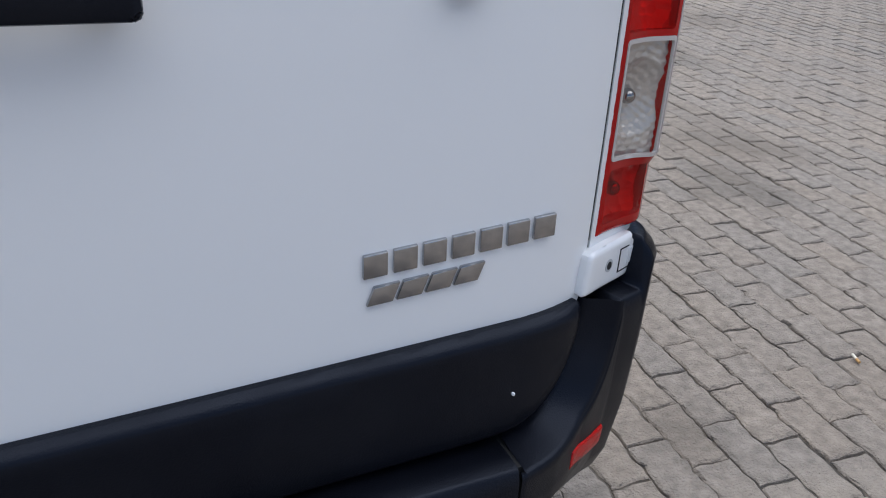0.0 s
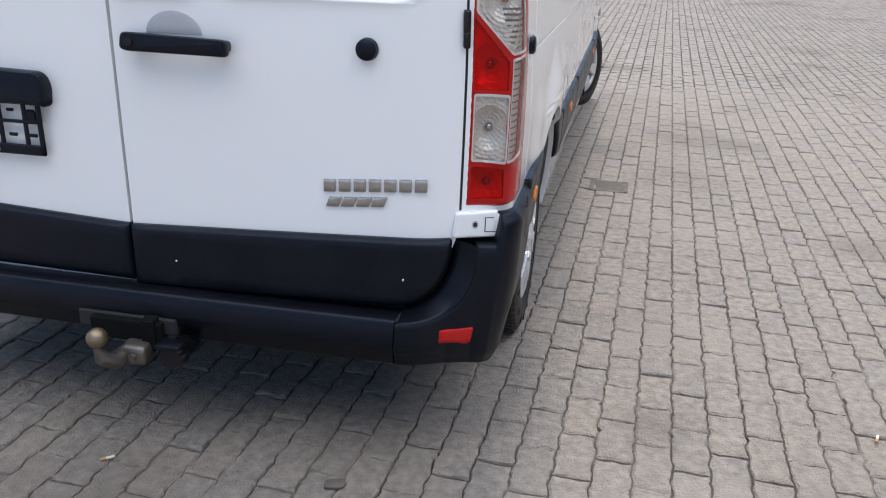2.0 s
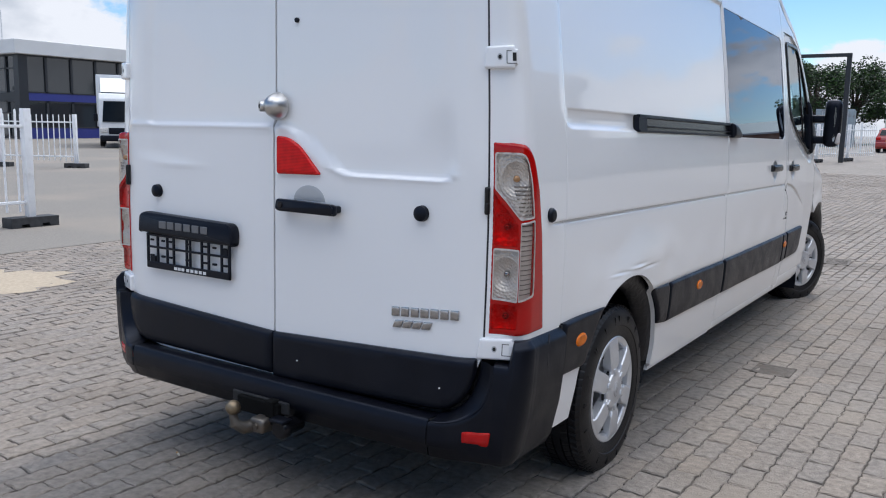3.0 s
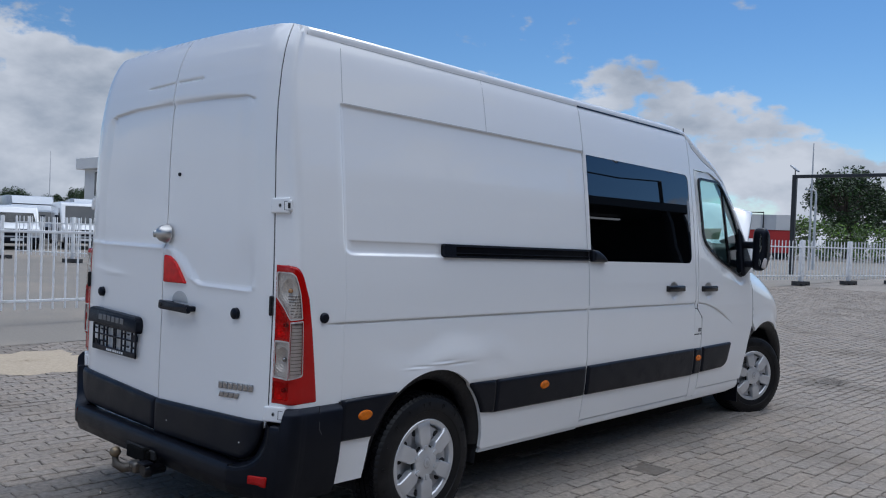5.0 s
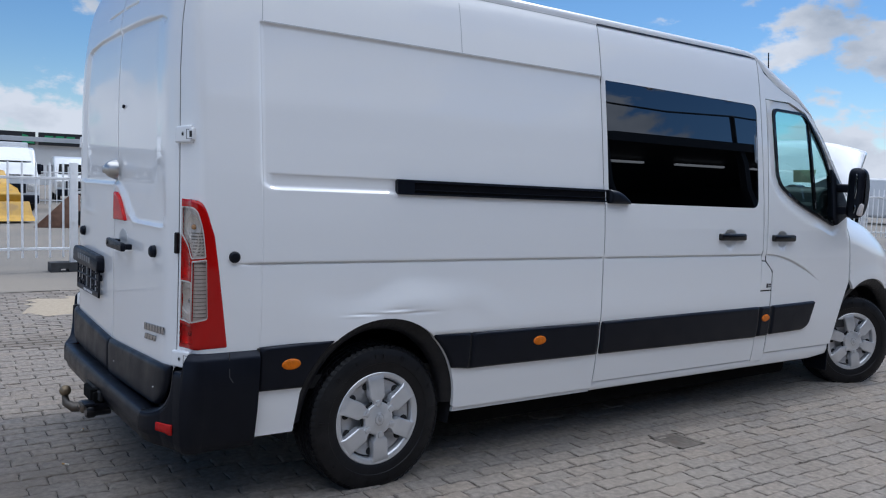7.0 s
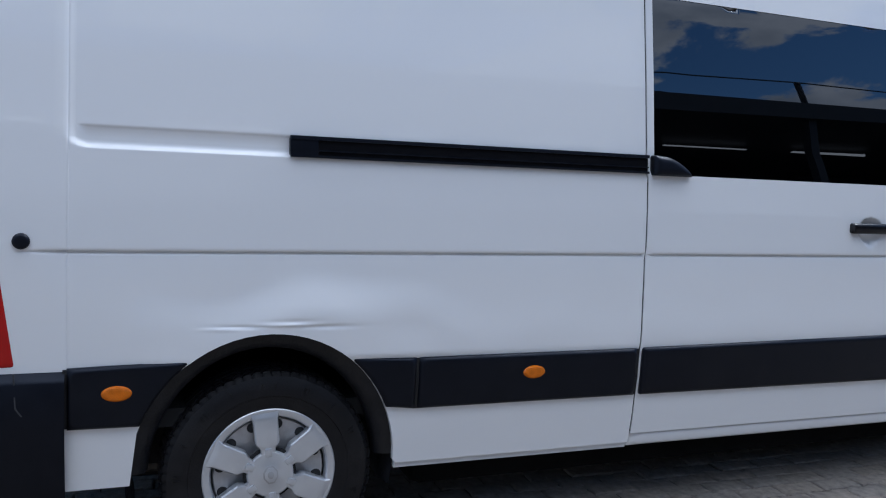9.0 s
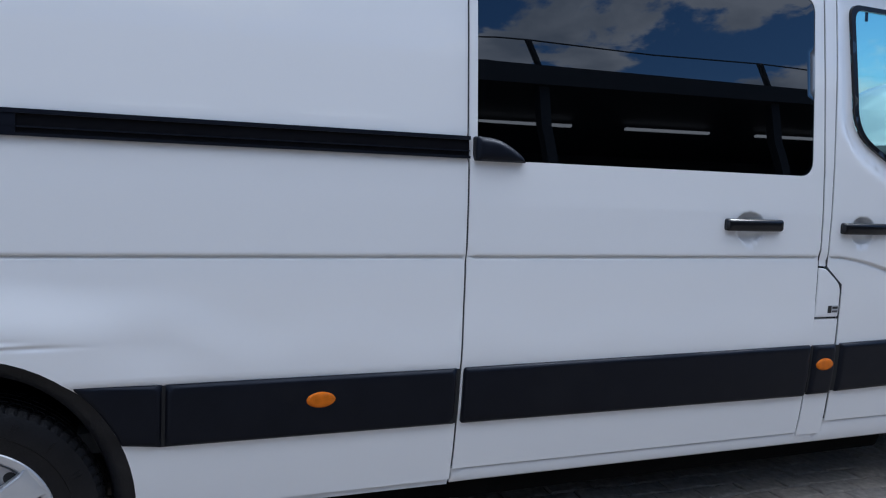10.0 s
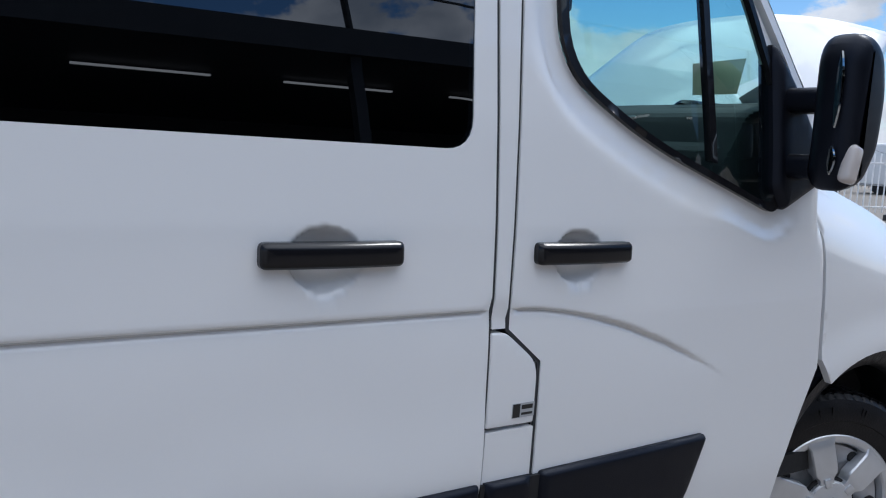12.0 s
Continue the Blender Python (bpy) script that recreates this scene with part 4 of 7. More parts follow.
# handle of the right leaf, its shallow white hollow's shade painted as a grey patch
bm = bmesh.new()
prism_bm(rounded([(0.050, 1.085), (0.057, 1.122), (0.318, 1.115), (0.332, 1.109), (0.332, 1.075), (0.065, 1.077)], 0.012, 4), -0.052, -0.030, "y", bm, 0.006)
box_bm(0.053, -0.045, 1.083, 0.120, 0.005, 1.117, 0.008, 2, bm)
box_bm(0.280, -0.040, 1.082, 0.322, 0.005, 1.109, 0.008, 2, bm)
part("door_handle", bm, PLASTIC, rear_right, "black plastic pull handle")
bm = lathe_bm([(0.001, -0.055), (0.010, -0.055), (0.012, -0.05), (0.012, -0.03)], 16, "y", None, (0.080, 0, 1.100))
part("lock", bm, PLASTIC_GLOSS, rear_right)
shell = [(0.175 + 0.075 * math.cos(a), 1.118 + 0.055 * math.sin(a)) for a in [math.pi * i / 16 for i in range(17)]]
panel("hollow_shade", shell, STICKER_GREY, rear_right, step=0.02, off=0.0022, thick=0.003, mirror_u=True, edge_round=0.001)

# third brake lamp, triangular
tri = rounded([(0.022, 1.208), (0.234, 1.212), (0.132, 1.315), (0.072, 1.342), (0.022, 1.346)], [0.012, 0.014, 0.05, 0.03, 0.012], 5)
panel("brake_lamp", tri, RED_LENS, rear_right, step=0.014, off=0.014, thick=0.02, mirror_u=True, edge_round=0.006, label="red triangular high brake lamp")

# reversing camera in a dome
dome = [(0.001, -0.058), (0.014, -0.056), (0.027, -0.049), (0.038, -0.036), (0.044, -0.02), (0.048, -0.012), (0.050, 0.0)]
bm = lathe_bm(dome, 32, "y", None, (0.022, 0.0, 1.452))
cam_dome = part("rear_view_dome", bm, ALU, rear_right, "grey metal dome of the reversing aid")
bm = lathe_bm([(0.001, -0.058), (0.017, -0.058), (0.020, -0.054), (0.021, -0.030)], 20, "y", None, (0.0, 0.0, 0.0))
bmesh.ops.transform(bm, matrix=pose(0.006, 0.0, 1.450, 0, 0, -30), verts=bm.verts)
part("dome_barrel", bm, ALU, cam_dome)
bm = lathe_bm([(0.001, -0.0595), (0.008, -0.0595), (0.009, -0.0585), (0.009, -0.054)], 16, "y", None, (0.0, 0.0, 0.0))
bmesh.ops.transform(bm, matrix=pose(0.006, 0.0, 1.450, 0, 0, -30), verts=bm.verts)
part("dome_lens", bm, PLASTIC_GLOSS, cam_dome)
bm = lathe_bm([(0.001, 0.003), (0.007, 0.0034), (0.009, 0.006), (0.009, 0.02)], 14, "y", None, (0.105, -0.0, 1.752))
part("plug", bm, PLASTIC, rear_right)

# number-plate lamp bar and empty plate holder on the left leaf
bm = bmesh.new()
prism_bm(rounded([(-0.752, 0.935), (-0.190, 0.920), (-0.183, 0.97), (-0.200, 1.006), (-0.717, 1.020), (-0.747, 1.005)], [0.01, 0.01, 0.02, 0.02, 0.03, 0.02], 4), -0.040, 0.004, "y", bm, 0.010)
lamp_bar = part("plate_lamp_bar", bm, PLASTIC, rear_left, "black plate lamp bar with six chrome characters")
for i in range(6):
    x0 = -0.612 + i * 0.050
    w = 0.040 if i != 0 else 0.044
    bm = box_bm(x0, -0.0435, 0.958 - 0.0006 * i, x0 + w, -0.0395, 0.988 - 0.0006 * i, 0.002, 1)
    part("badge_bar", bm, BADGE_DULL, lamp_bar)
holder = None
bm = bmesh.new()
X0, X1, Z0, Z1, YF, YB = -0.722, -0.218, 0.783, 0.930, -0.022, -0.012
for a, b, c, d2 in ((X0, Z0, X1, Z0 + 0.028), (X0, Z1 - 0.012, X1, Z1), (X0, Z0, X0 + 0.014, Z1), (X1 - 0.014, Z0, X1, Z1), (X0, 0.868, X1, 0.877)):
    box_bm(a, YF, b, c, YB, d2, 0.003, 1, bm)
for x in (-0.655, -0.595, -0.555, -0.475, -0.455, -0.385, -0.345, -0.270):
    box_bm(x - 0.005, YF + 0.002, Z0 + 0.02, x + 0.007, YB, Z1 - 0.005, 0.002, 1, bm)
for x in (-0.69, -0.62, -0.575, -0.47, -0.365, -0.31, -0.25):
    box_bm(x - 0.012, YF + 0.002, 0.832, x + 0.012, YB, 0.841, 0.002, 1, bm)
    box_bm(x - 0.010, YF + 0.002, 0.898, x + 0.010, YB, 0.906, 0.002, 1, bm)
holder = part("plate_holder", bm, PLASTIC, rear_left, "empty black latticed number plate holder")
for i, x in enumerate((-0.545, -0.522, -0.50, -0.470, -0.445, -0.420, -0.395, -0.37)):
    part("print_bar", box_bm(x, -0.0238, 0.790, x + (0.016 if i else 0.018), -0.0218, 0.802), WHITE_PRINT, holder)
part("holder_stud", box_bm(X0 + 0.02, -0.018, Z0 + 0.02, X0 + 0.05, 0.0, Z0 + 0.05), PLASTIC, holder)
part("holder_stud", box_bm(X1 - 0.05, -0.018, Z1 - 0.06, X1 - 0.02, 0.0, Z1 - 0.03), PLASTIC, holder)

# chrome lettering of the right leaf, kept as plain raised bars
for row, (x0, z, n, w, gap, h) in enumerate(((0.549, 0.751, 7, 0.0315, 0.0075, 0.032), (0.553, 0.712, 4, 0.0345, 0.0045, 0.026))):
    for i in range(n):
        a = x0 + i * (w + gap)
        lean = 0.010 if row else 0.0
        yb = 0.010 * (a / 0.92) ** 2
        zt = z + 0.072 * (a - 0.545)
        bm = prism_bm([(a, zt), (a + w, zt + 0.072 * w), (a + w + lean, zt + h + 0.072 * w), (a + lean, zt + h)], yb - 0.0055, yb + 0.001, "y", None, 0.0015)
        part("badge_bar", bm, CHROME, rear_right, "chrome raised badge bar")


# tail lamps: a red shell with windows, tinted covers, and bright reflectors with bulbs behind them
RIDGE = float(np.interp(0.988, skin(CORNER_U, 0.95)[:, 0], CORNER_U))


def squared(u, z):
    """The lamp's shell stands squarer round the corner than the body does."""
    return (0.010 + 0.010 * smoothstep(0.826, 0.850, z)) * np.exp(-((u - RIDGE - 0.004) / 0.038) ** 2)


def grown(line, by):
    """An outline moved outwards by a distance."""
    c = np.asarray(line).mean(0)
    return [tuple(c + (np.asarray(p) - c) * (1 + by / max(0.01, float(np.hypot(*(np.asarray(p) - c)))))) for p in line]


def tail_lamp(flip):
    def uright(z):
        return float(np.interp(z, [0.735, 1.20, 1.36], [on_side(0.207), on_side(0.143), on_side(0.105)]))

    def ustrip(z):
        return float(np.interp(z, [0.86, 1.10, 1.22, 1.31], [on_side(0.112), on_side(0.100), on_side(0.082), RIDGE + 0.020]))
    uL = 0.922
    body = rounded([(0.912, 0.732), (uright(0.742), 0.736), (uright(1.20), 1.20), (uright(1.352) - 0.01, 1.335), (0.912, 1.348)], [0.008, 0.014, 0.0, 0.075, 0.010], 6)
    windows = {
        "indicator": rounded([(uL, 1.200), (RIDGE + 0.002, 1.106), (ustrip(1.10) - 0.003, 1.112), (ustrip(1.22), 1.22), (RIDGE + 0.022, 1.312), (uL, 1.312)], [0.006, 0.006, 0.008, 0.03, 0.03, 0.008], 4),
        "brake": rounded([(uL - 0.003, 1.022), (RIDGE - 0.006, 1.022), (RIDGE - 0.006, 1.090), (uL - 0.003, 1.186)], 0.006, 3),
        "reversing": rounded([(uL, 0.850), (RIDGE - 0.001, 0.846), (RIDGE - 0.001, 1.012), (uL, 1.012)], 0.006, 3),
        "ribbed": rounded([(RIDGE + 0.003, 0.848), (ustrip(0.86), 0.862), (ustrip(1.10), 1.104), (RIDGE + 0.003, 1.096)], [0.004, 0.012, 0.006, 0.004], 3),
        "fog": rounded([(uL, 0.752), (RIDGE + 0.004, 0.756), (RIDGE, 0.832), (uL, 0.836)], 0.008, 3),
    }
    lamp = panel("tail_lamp", body, RED_SHELL, van, squared, holes=list(windows.values()), step=0.012, off=0.004, thick=0.024, flip=flip, edge_round=0.010, label="tall red and clear tail lamp")
    for nm, line in windows.items():
        arr = np.asarray(line)
        cu, cz = arr.mean(0)
        if nm == "indicator":
            cu, cz = cu - 0.010, 1.232
        clear = nm in ("indicator", "reversing", "ribbed")
        cover = panel(nm + "_cover", line, CLEAR_COVER if clear else RED_COVER, lamp, squared, step=0.012, off=0.0035, thick=0.002, flip=flip)
        cover.visible_shadow = False
        if clear:
            panel("cover_rim", grown(line, 0.0015), CLEAR_RIM, lamp, squared, holes=[grown(line, -0.005)], step=0.012, off=0.0055, thick=0.004, flip=flip)

        def bowl(u, z, cu=cu, cz=cz, nm=nm):
            q = np.hypot(u - cu, z - cz)
            d = squared(u, z) - 0.026 + 0.020 * np.clip(q / 0.055, 0, 1) ** 2
            if nm == "ribbed":
                d = squared(u, z) - 0.008
            elif nm in ("indicator", "reversing"):
                # pillowed facets in rings round the bulb
                ring = np.floor(q / 0.010)
                ang = np.arctan2(z - cz, u - cu) * (4 + 2 * np.minimum(ring, 4)) + 1.3 * ring
                d = d + 0.0030 * np.abs(np.sin(np.pi * q / 0.010)) * np.abs(np.sin(ang)) ** 0.6
            return d
        panel(nm + "_reflector", grown(line, 0.004), LAMP_RIBS if nm == "ribbed" else LAMP_SILVER if clear else LAMP_RED, lamp, bowl, step=0.003 if clear and nm != "ribbed" else 0.008, thick=0.002, flip=flip)
        # flat reflector: dark lines paint the shade between its ribs
        if nm == "ribbed":
            for i in range(15):
                z = 0.868 + 0.0155 * i
                ua, ub = RIDGE + 0.007, ustrip(z) - 0.004
                panel("lamp_slat", [(ua, z), (ub, z + 0.001), (ub, z + 0.0035), (ua, z + 0.0025)], LAMP_RIB_SHADE, lamp, squared, step=0.012, off=-0.005, thick=0.002, flip=flip)
        # broader dark lines, painted likewise as shade between the indicator's ribs
        if nm == "indicator":
            for i in range(8):
                z = 1.118 + 0.0125 * i
                ua = float(np.interp(z, [1.10, 1.20], [RIDGE + 0.004, RIDGE - 0.030])) + 0.004
                ub = ustrip(z) - 0.007
                panel("lamp_slat", [(ua, z), (ub, z + 0.001), (ub, z + 0.006), (ua, z + 0.005)], LAMP_RIB_SHADE, lamp, squared, step=0.012, off=-0.004, thick=0.002, flip=flip)
        if nm != "ribbed":
            p = skin(cu, cz, -0.016 + float(squared(np.asarray(cu), np.asarray(cz))))
            bm = bmesh.new()
            bmesh.ops.create_uvsphere(bm, u_segments=14, v_segments=8, radius=0.011, matrix=Matrix.Translation((float(p[0]) * (-1 if flip else 1), float(p[1]), cz)))
            part("bulb", bm, AMBER_BULB if nm == "indicator" else CHROME, lamp)
    # rubber in the joint beside the door, and the black check-strap cover
    panel("lamp_seal", [(0.901, 0.735), (0.9115, 0.735), (0.9115, 1.345), (0.901, 1.345)], DARK, lamp, step=0.05, off=-0.002, thick=0.01, flip=flip)
    for z0, z1 in ((1.118, 1.158), (1.152, 1.205)):
        panel("strap_cover", rounded([(0.893, z0), (0.908, z0), (0.908, z1), (0.893, z1)], 0.006), PLASTIC_GLOSS, lamp, step=0.010, off=0.019, thick=0.026, flip=flip, edge_round=0.007)
    return lamp


tail_lamp(False)
tail_lamp(True)


# rear bumper
def bumper_grid(u0, u1, n, flip, profile):
    """Sheets carried along u; profile(u) gives (offset, z) from the inner top edge round to the underside."""
    verts, faces, us = [], [], np.linspace(u0, u1, n)
    k = None
    for u in us:
        pr = profile(u)
        k = len(pr)
        for o, z in pr:
            p = skin(abs(u), max(z, 0.2), o)
            verts.append(((p[0] * (1 if u >= 0 else -1)) * (-1 if flip else 1), p[1], z))
    for i in range(n - 1):
        for j in range(k - 1):
            a = i * k + j
            q = [a, a + 1, a + k + 1, a + k]
            faces.append(q if flip else q[::-1])
    return verts, faces


# the edge that frames the doors: along the shelf, round the corner and up to the hinge
FRAME_EDGE = rounded([(0.40, 0.452), (0.7718, 0.455), (0.812, 0.464), (0.846, 0.488), (0.871, 0.524), (0.888, 0.566), (0.896, 0.61), (0.898, 0.652)], [0, 0.03, 0.02, 0.02, 0.02, 0.02, 0.02, 0], 4)
FRAME_EDGE = [p for p in resample(FRAME_EDGE, 0.006) if 0.774 <= p[0] and p[1] < 0.6525]
FRAME_EDGE = [(0.7731, 0.455)] + FRAME_EDGE[:next((i for i, p in enumerate(FRAME_EDGE) if p[1] > 0.651), len(FRAME_EDGE))]


def bump_face(a):
    return np.interp(a, [0.72, 0.78, 0.83, 0.88, 0.95, 1.0, 1.04, 1.10, 1.15], [0.088, 0.086, 0.074, 0.056, 0.052, 0.056, 0.048, 0.032, 0.028])


def frame_band():
    """Cross-sections of the hollow band that leads from the door joint out to the bumper's ridge."""
    rows, n = [], len(FRAME_EDGE)
    for i, (u, z) in enumerate(FRAME_EDGE):
        a, b = FRAME_EDGE[max(i - 1, 0)], FRAME_EDGE[min(i + 1, n - 1)]
        du, dz = b[0] - a[0], b[1] - a[1]
        ln = math.hypot(du, dz)
        nu, nz = dz / ln, -du / ln
        q = i / (n - 1)
        wide = 0.30 + 0.70 * float(smoothstep(0.0, 0.55, q))
        ridge = float(bump_face(u + nu * 0.04 * wide)) - 0.004
        rows.append([(u + nu * d * wide, z + nz * d * wide, o) for d, o in ((-0.002, -0.02), (0.0, 0.004), (0.008, 0.004 + 0.18 * ridge), (0.026, 0.62 * ridge), (0.036, 0.92 * ridge), (0.040, ridge), (0.046, ridge + 0.0015))])
    return rows


BAND = frame_band()
RIDGE_LINE = np.array([r[-1] for r in BAND])


def bump_profile(u):
    a = abs(u)
    end = RIDGE_LINE[-1]
    side = float(smoothstep(0.995, 1.015, a))
    face = float(bump_face(a))
    bot = 0.312 - 0.022 * float(smoothstep(0.70, 1.1, a))
    if a <= 0.7715:
        top, ledge, inner = 0.450, 0.078, 0.0
    elif a < end[0]:
        top = float(np.interp(a, RIDGE_LINE[:, 0], RIDGE_LINE[:, 1])) + 0.001
        ledge = float(np.interp(a, RIDGE_LINE[:, 0], RIDGE_LINE[:, 2]))
        inner, face = ledge - 0.010, max(face, ledge + 0.002)
    else:
        top, ledge, inner = float(end[1]) + 0.076 * side, face - 0.006 - 0.014 * side, -0.02
        face = max(face, 0.030)
    body = top - bot
    drop = min(0.030, 0.25 * body)
    return [(inner, top - 0.004), (inner + (ledge - inner) * 0.5, top), (ledge - 0.006, top - 0.0005), (ledge - 0.002, top - 0.003), (ledge + 0.001, top - 0.008), (ledge + (face - ledge) * 0.6, top - 0.6 * drop), (face - 0.001, top - drop), (face, top - 0.4 * body),
            (face - 0.001, bot + 0.40 * body), (face - 0.010, bot + 0.05), (face - 0.022, bot + 0.012), (face - 0.04, bot), (-0.03, bot + 0.004)]


vv, ff = bumper_grid(-0.7690, 0.7690, 60, False, bump_profile)
bumper = solid("rear_bumper", vv, ff, PLASTIC, van, "scuffed matt black rear bumper with towing gear", True)
for flip in (False, True):
    vv, ff = bumper_grid(0.7730, on_side(0.338), 240, flip, bump_profile)
    k = len(BAND[0])
    base = len(vv)
    for row in BAND:
        for u, z, o in row:
            p = skin(u, z, o)
            vv.append((float(p[0]) * (-1 if flip else 1), float(p[1]), z))
    for i in range(len(BAND) - 1):
        for q in range(k - 1):
            a = base + i * k + q
            quad = [a, a + 1, a + k + 1, a + k]
            ff.append(quad if flip else quad[::-1])
    cap = solid("bumper_corner", vv, ff, PLASTIC, bumper, "", True)
    refl = rounded([(0.866, 0.366), (0.944, 0.370), (0.950, 0.422), (0.866, 0.422)], [0.008, 0.012, 0.008, 0.006], 3)
    panel("reflector", refl, RED_REFLECTOR, cap, lambda u, z: bump_face(u) - 0.012 * smoothstep(0.395, 0.36, z), step=0.010, off=0.003, thick=0.03, flip=flip, edge_round=0.004, label="red rear reflector")
    # seam and lower insert on the side face, grey for the edge's highlight
    panel("corner_seam_glint", S((0.205, 0.62), (0.235, 0.575), (0.33, 0.566), (0.33, 0.569), (0.237, 0.579), (0.209, 0.622), (0.205, 0.725), (0.201, 0.725)), SEAL, cap, step=0.03, off=0.0280, thick=0.003, flip=flip)
# black backing gives the joints beside the corner caps their shade
for flip in (False, True):
    panel("bumper_joint_shade", [(0.760, 0.350), (0.785, 0.350), (0.785, 0.446), (0.760, 0.446)], DARK, bumper, step=0.03, off=0.070, thick=0.075, flip=flip)
part("bumper_slot", box_bm(-0.13, -0.096, 0.338, 0.16, -0.078, 0.385, 0.004, 1), DARK, bumper)
# unseen black sheet added behind the door gap, shutting out lit ground
panel("door_gap_shade", [(-0.90, 0.40), (0.90, 0.40), (0.90, 0.52), (-0.90, 0.52)], DARK, van, step=0.05, off=-0.022, thick=0.006, mirror_u=True)
# tow bar
bm = bmesh.new()
box_bm(-0.085, -0.115, 0.318, 0.125, -0.080, 0.378, 0.004, 1, bm)
box_bm(0.07, -0.125, 0.300, 0.110, -0.06, 0.390, 0.004, 1, bm)
tow = part("tow_bracket", bm, UNDERSIDE, van, "tow bar with a worn ball and black socket")
bm = tube_bm([(0.045, -0.08, 0.315), (0.038, -0.13, 0.295), (0.025, -0.185, 0.292), (0.012, -0.215, 0.315), (0.008, -0.218, 0.352)], [0.026, 0.025, 0.024, 0.020, 0.015], 14)
part("tow_neck", bm, STEEL, tow, "rusty cast steel neck")
bm = bmesh.new()
bmesh.ops.create_uvsphere(bm, u_segments=24, v_segments=14, radius=0.027, matrix=Matrix.Translation((0.008, -0.218, 0.374)))
part("tow_ball", bm, BRASS, tow, "worn tow ball")
bm = bmesh.new()
box_bm(0.030, -0.165, 0.272, 0.100, -0.095, 0.328, 0.014, 3, bm)
tow_block = part("tow_clamp", bm, STEEL, tow)
part("bolt", lathe_bm([(0.001, -0.165), (0.011, -0.165), (0.012, -0.160), (0.012, -0.15)], 6, "y", None, (0.068, -0.008, 0.30)), STEEL, tow_block)
bm = lathe_bm([(0.001, -0.160), (0.030, -0.160), (0.037, -0.150), (0.037, -0.125), (0.030, -0.115), (0.028, -0.05)], 24, "y", None, (0.172, 0, 0.308))
part("tow_socket", bm, PLASTIC_GLOSS, tow, "black thirteen-pin trailer socket")
part("socket_lid", box_bm(0.137, -0.172, 0.335, 0.207, -0.120, 0.348, 0.005, 2), PLASTIC, tow)

# roof, cab crown, windscreen: one crowned surface over the plan
def crown_sheet(name, s_list, y_list, mat, label="", rear=False):
    verts, faces = [], []
    for y in y_list:
        for s in s_list:
            yy = y
            if rear:
                px0, _, pz0 = crown(s, 0.125)
                lead = rear_line(px0, pz0) + 0.001
                yy = lead + (y - y_list[0]) * (y_list[-1] - lead) / (y_list[-1] - y_list[0])
            verts.append(crown(s, yy))
    n = len(s_list)
    if rear:                            # the rear edge turns down behind the doors
        verts = [(x * 0.992, y + 0.006, z - 0.045) for x, y, z in verts[:n]] + verts
        y_list = [y_list[0]] + list(y_list)
    for i in range(len(y_list) - 1):
        for j in range(n - 1):
            a = i * n + j
            faces.append([a, a + 1, a + n + 1, a + n])
    return solid(name, verts, faces, mat, van, label, True)


SL = [-1 + 0.5 * (1 - math.cos(math.pi * i / 72)) * 2 for i in range(73)]
SL = sorted(SL + [s * q for s in (-1, 1) for q in (0.99997, 0.9999, 0.9997, 0.998)])
YL = [0.12, 0.135, 0.155, 0.18, 0.22, 0.28, 0.36, 0.5] + [0.7 + 0.25 * i for i in range(12)] + [3.6 + 0.06 * i for i in range(15)] + [4.46, 4.50]
roof = crown_sheet("roof", SL, YL, PAINT, "white high roof running down to the windscreen", rear=True)
AP = [0.86, 0.90, 0.94, 0.97, 1.0]
YP = [4.50 + 0.05 * i for i in range(11)] + [5.03, 5.10]
crown_sheet("windscreen_post", AP, YP, PAINT)
crown_sheet("windscreen_post", [-a for a in reversed(AP)], YP, PAINT)
screen = crown_sheet("windscreen", [-0.862 + 1.724 * i / 24 for i in range(25)], [4.49 + 0.04 * i for i in range(21)] + [5.33], SCREEN_GLASS, "clear raked windscreen")
screen.visible_shadow = False
crown_sheet("screen_header", [-0.87 + 1.74 * i / 24 for i in range(25)], [4.485, 4.51, 4.53], PLASTIC_GLOSS)
# roof seams and gutter over the sliding door
panel("roof_seam", S((0.36, 2.387), (2.36, 2.387), (2.36, 2.390), (0.36, 2.390)), STICKER_GREY, roof, step=0.1, off=0.002, thick=0.004)
panel("door_gutter", S((2.365, 2.385), (3.858, 2.385), (3.858, 2.400), (2.365, 2.400)), PLASTIC_GLOSS, roof, step=0.1, off=0.004, thick=0.012)
bm = tube_bm([(0.55, 4.56, 2.12), (0.55, 4.54, 2.36), (0.55, 4.52, 2.55)], [0.007, 0.005, 0.004], 6)
part("aerial", bm, PLASTIC, roof)

# raised bonnet: a crowned sheet with a turned rim, propped open
verts, faces = [], []
NB, MB = 24, 16
hinge = Vector((0, 5.26, 1.385))
for layer in (0, 1):
    for i in range(MB + 1):
        for j in range(NB + 1):
            q, s = i / MB, -1 + 2 * j / NB
            ln = 0.735 * q
            half = 0.80 - 0.10 * q ** 2 - 0.05 * q
            drop = (0.14 * abs(s) ** 3 + 0.05 * s * s) * (0.15 + 0.85 * q) + 0.08 * q ** 3
            p = Matrix.Rotation(radians(61), 3, "X") @ Vector((s * half, ln, -drop - layer * 0.03))
            verts.append(hinge + p)
w = NB + 1
for layer in (0, 1):
    o = layer * (MB + 1) * w
    for i in range(MB):
        for j in range(NB):
            a = o + i * w + j
            faces.append([a, a + 1, a + w + 1, a + w] if layer == 0 else [a, a + w, a + w + 1, a + 1])
o = (MB + 1) * w
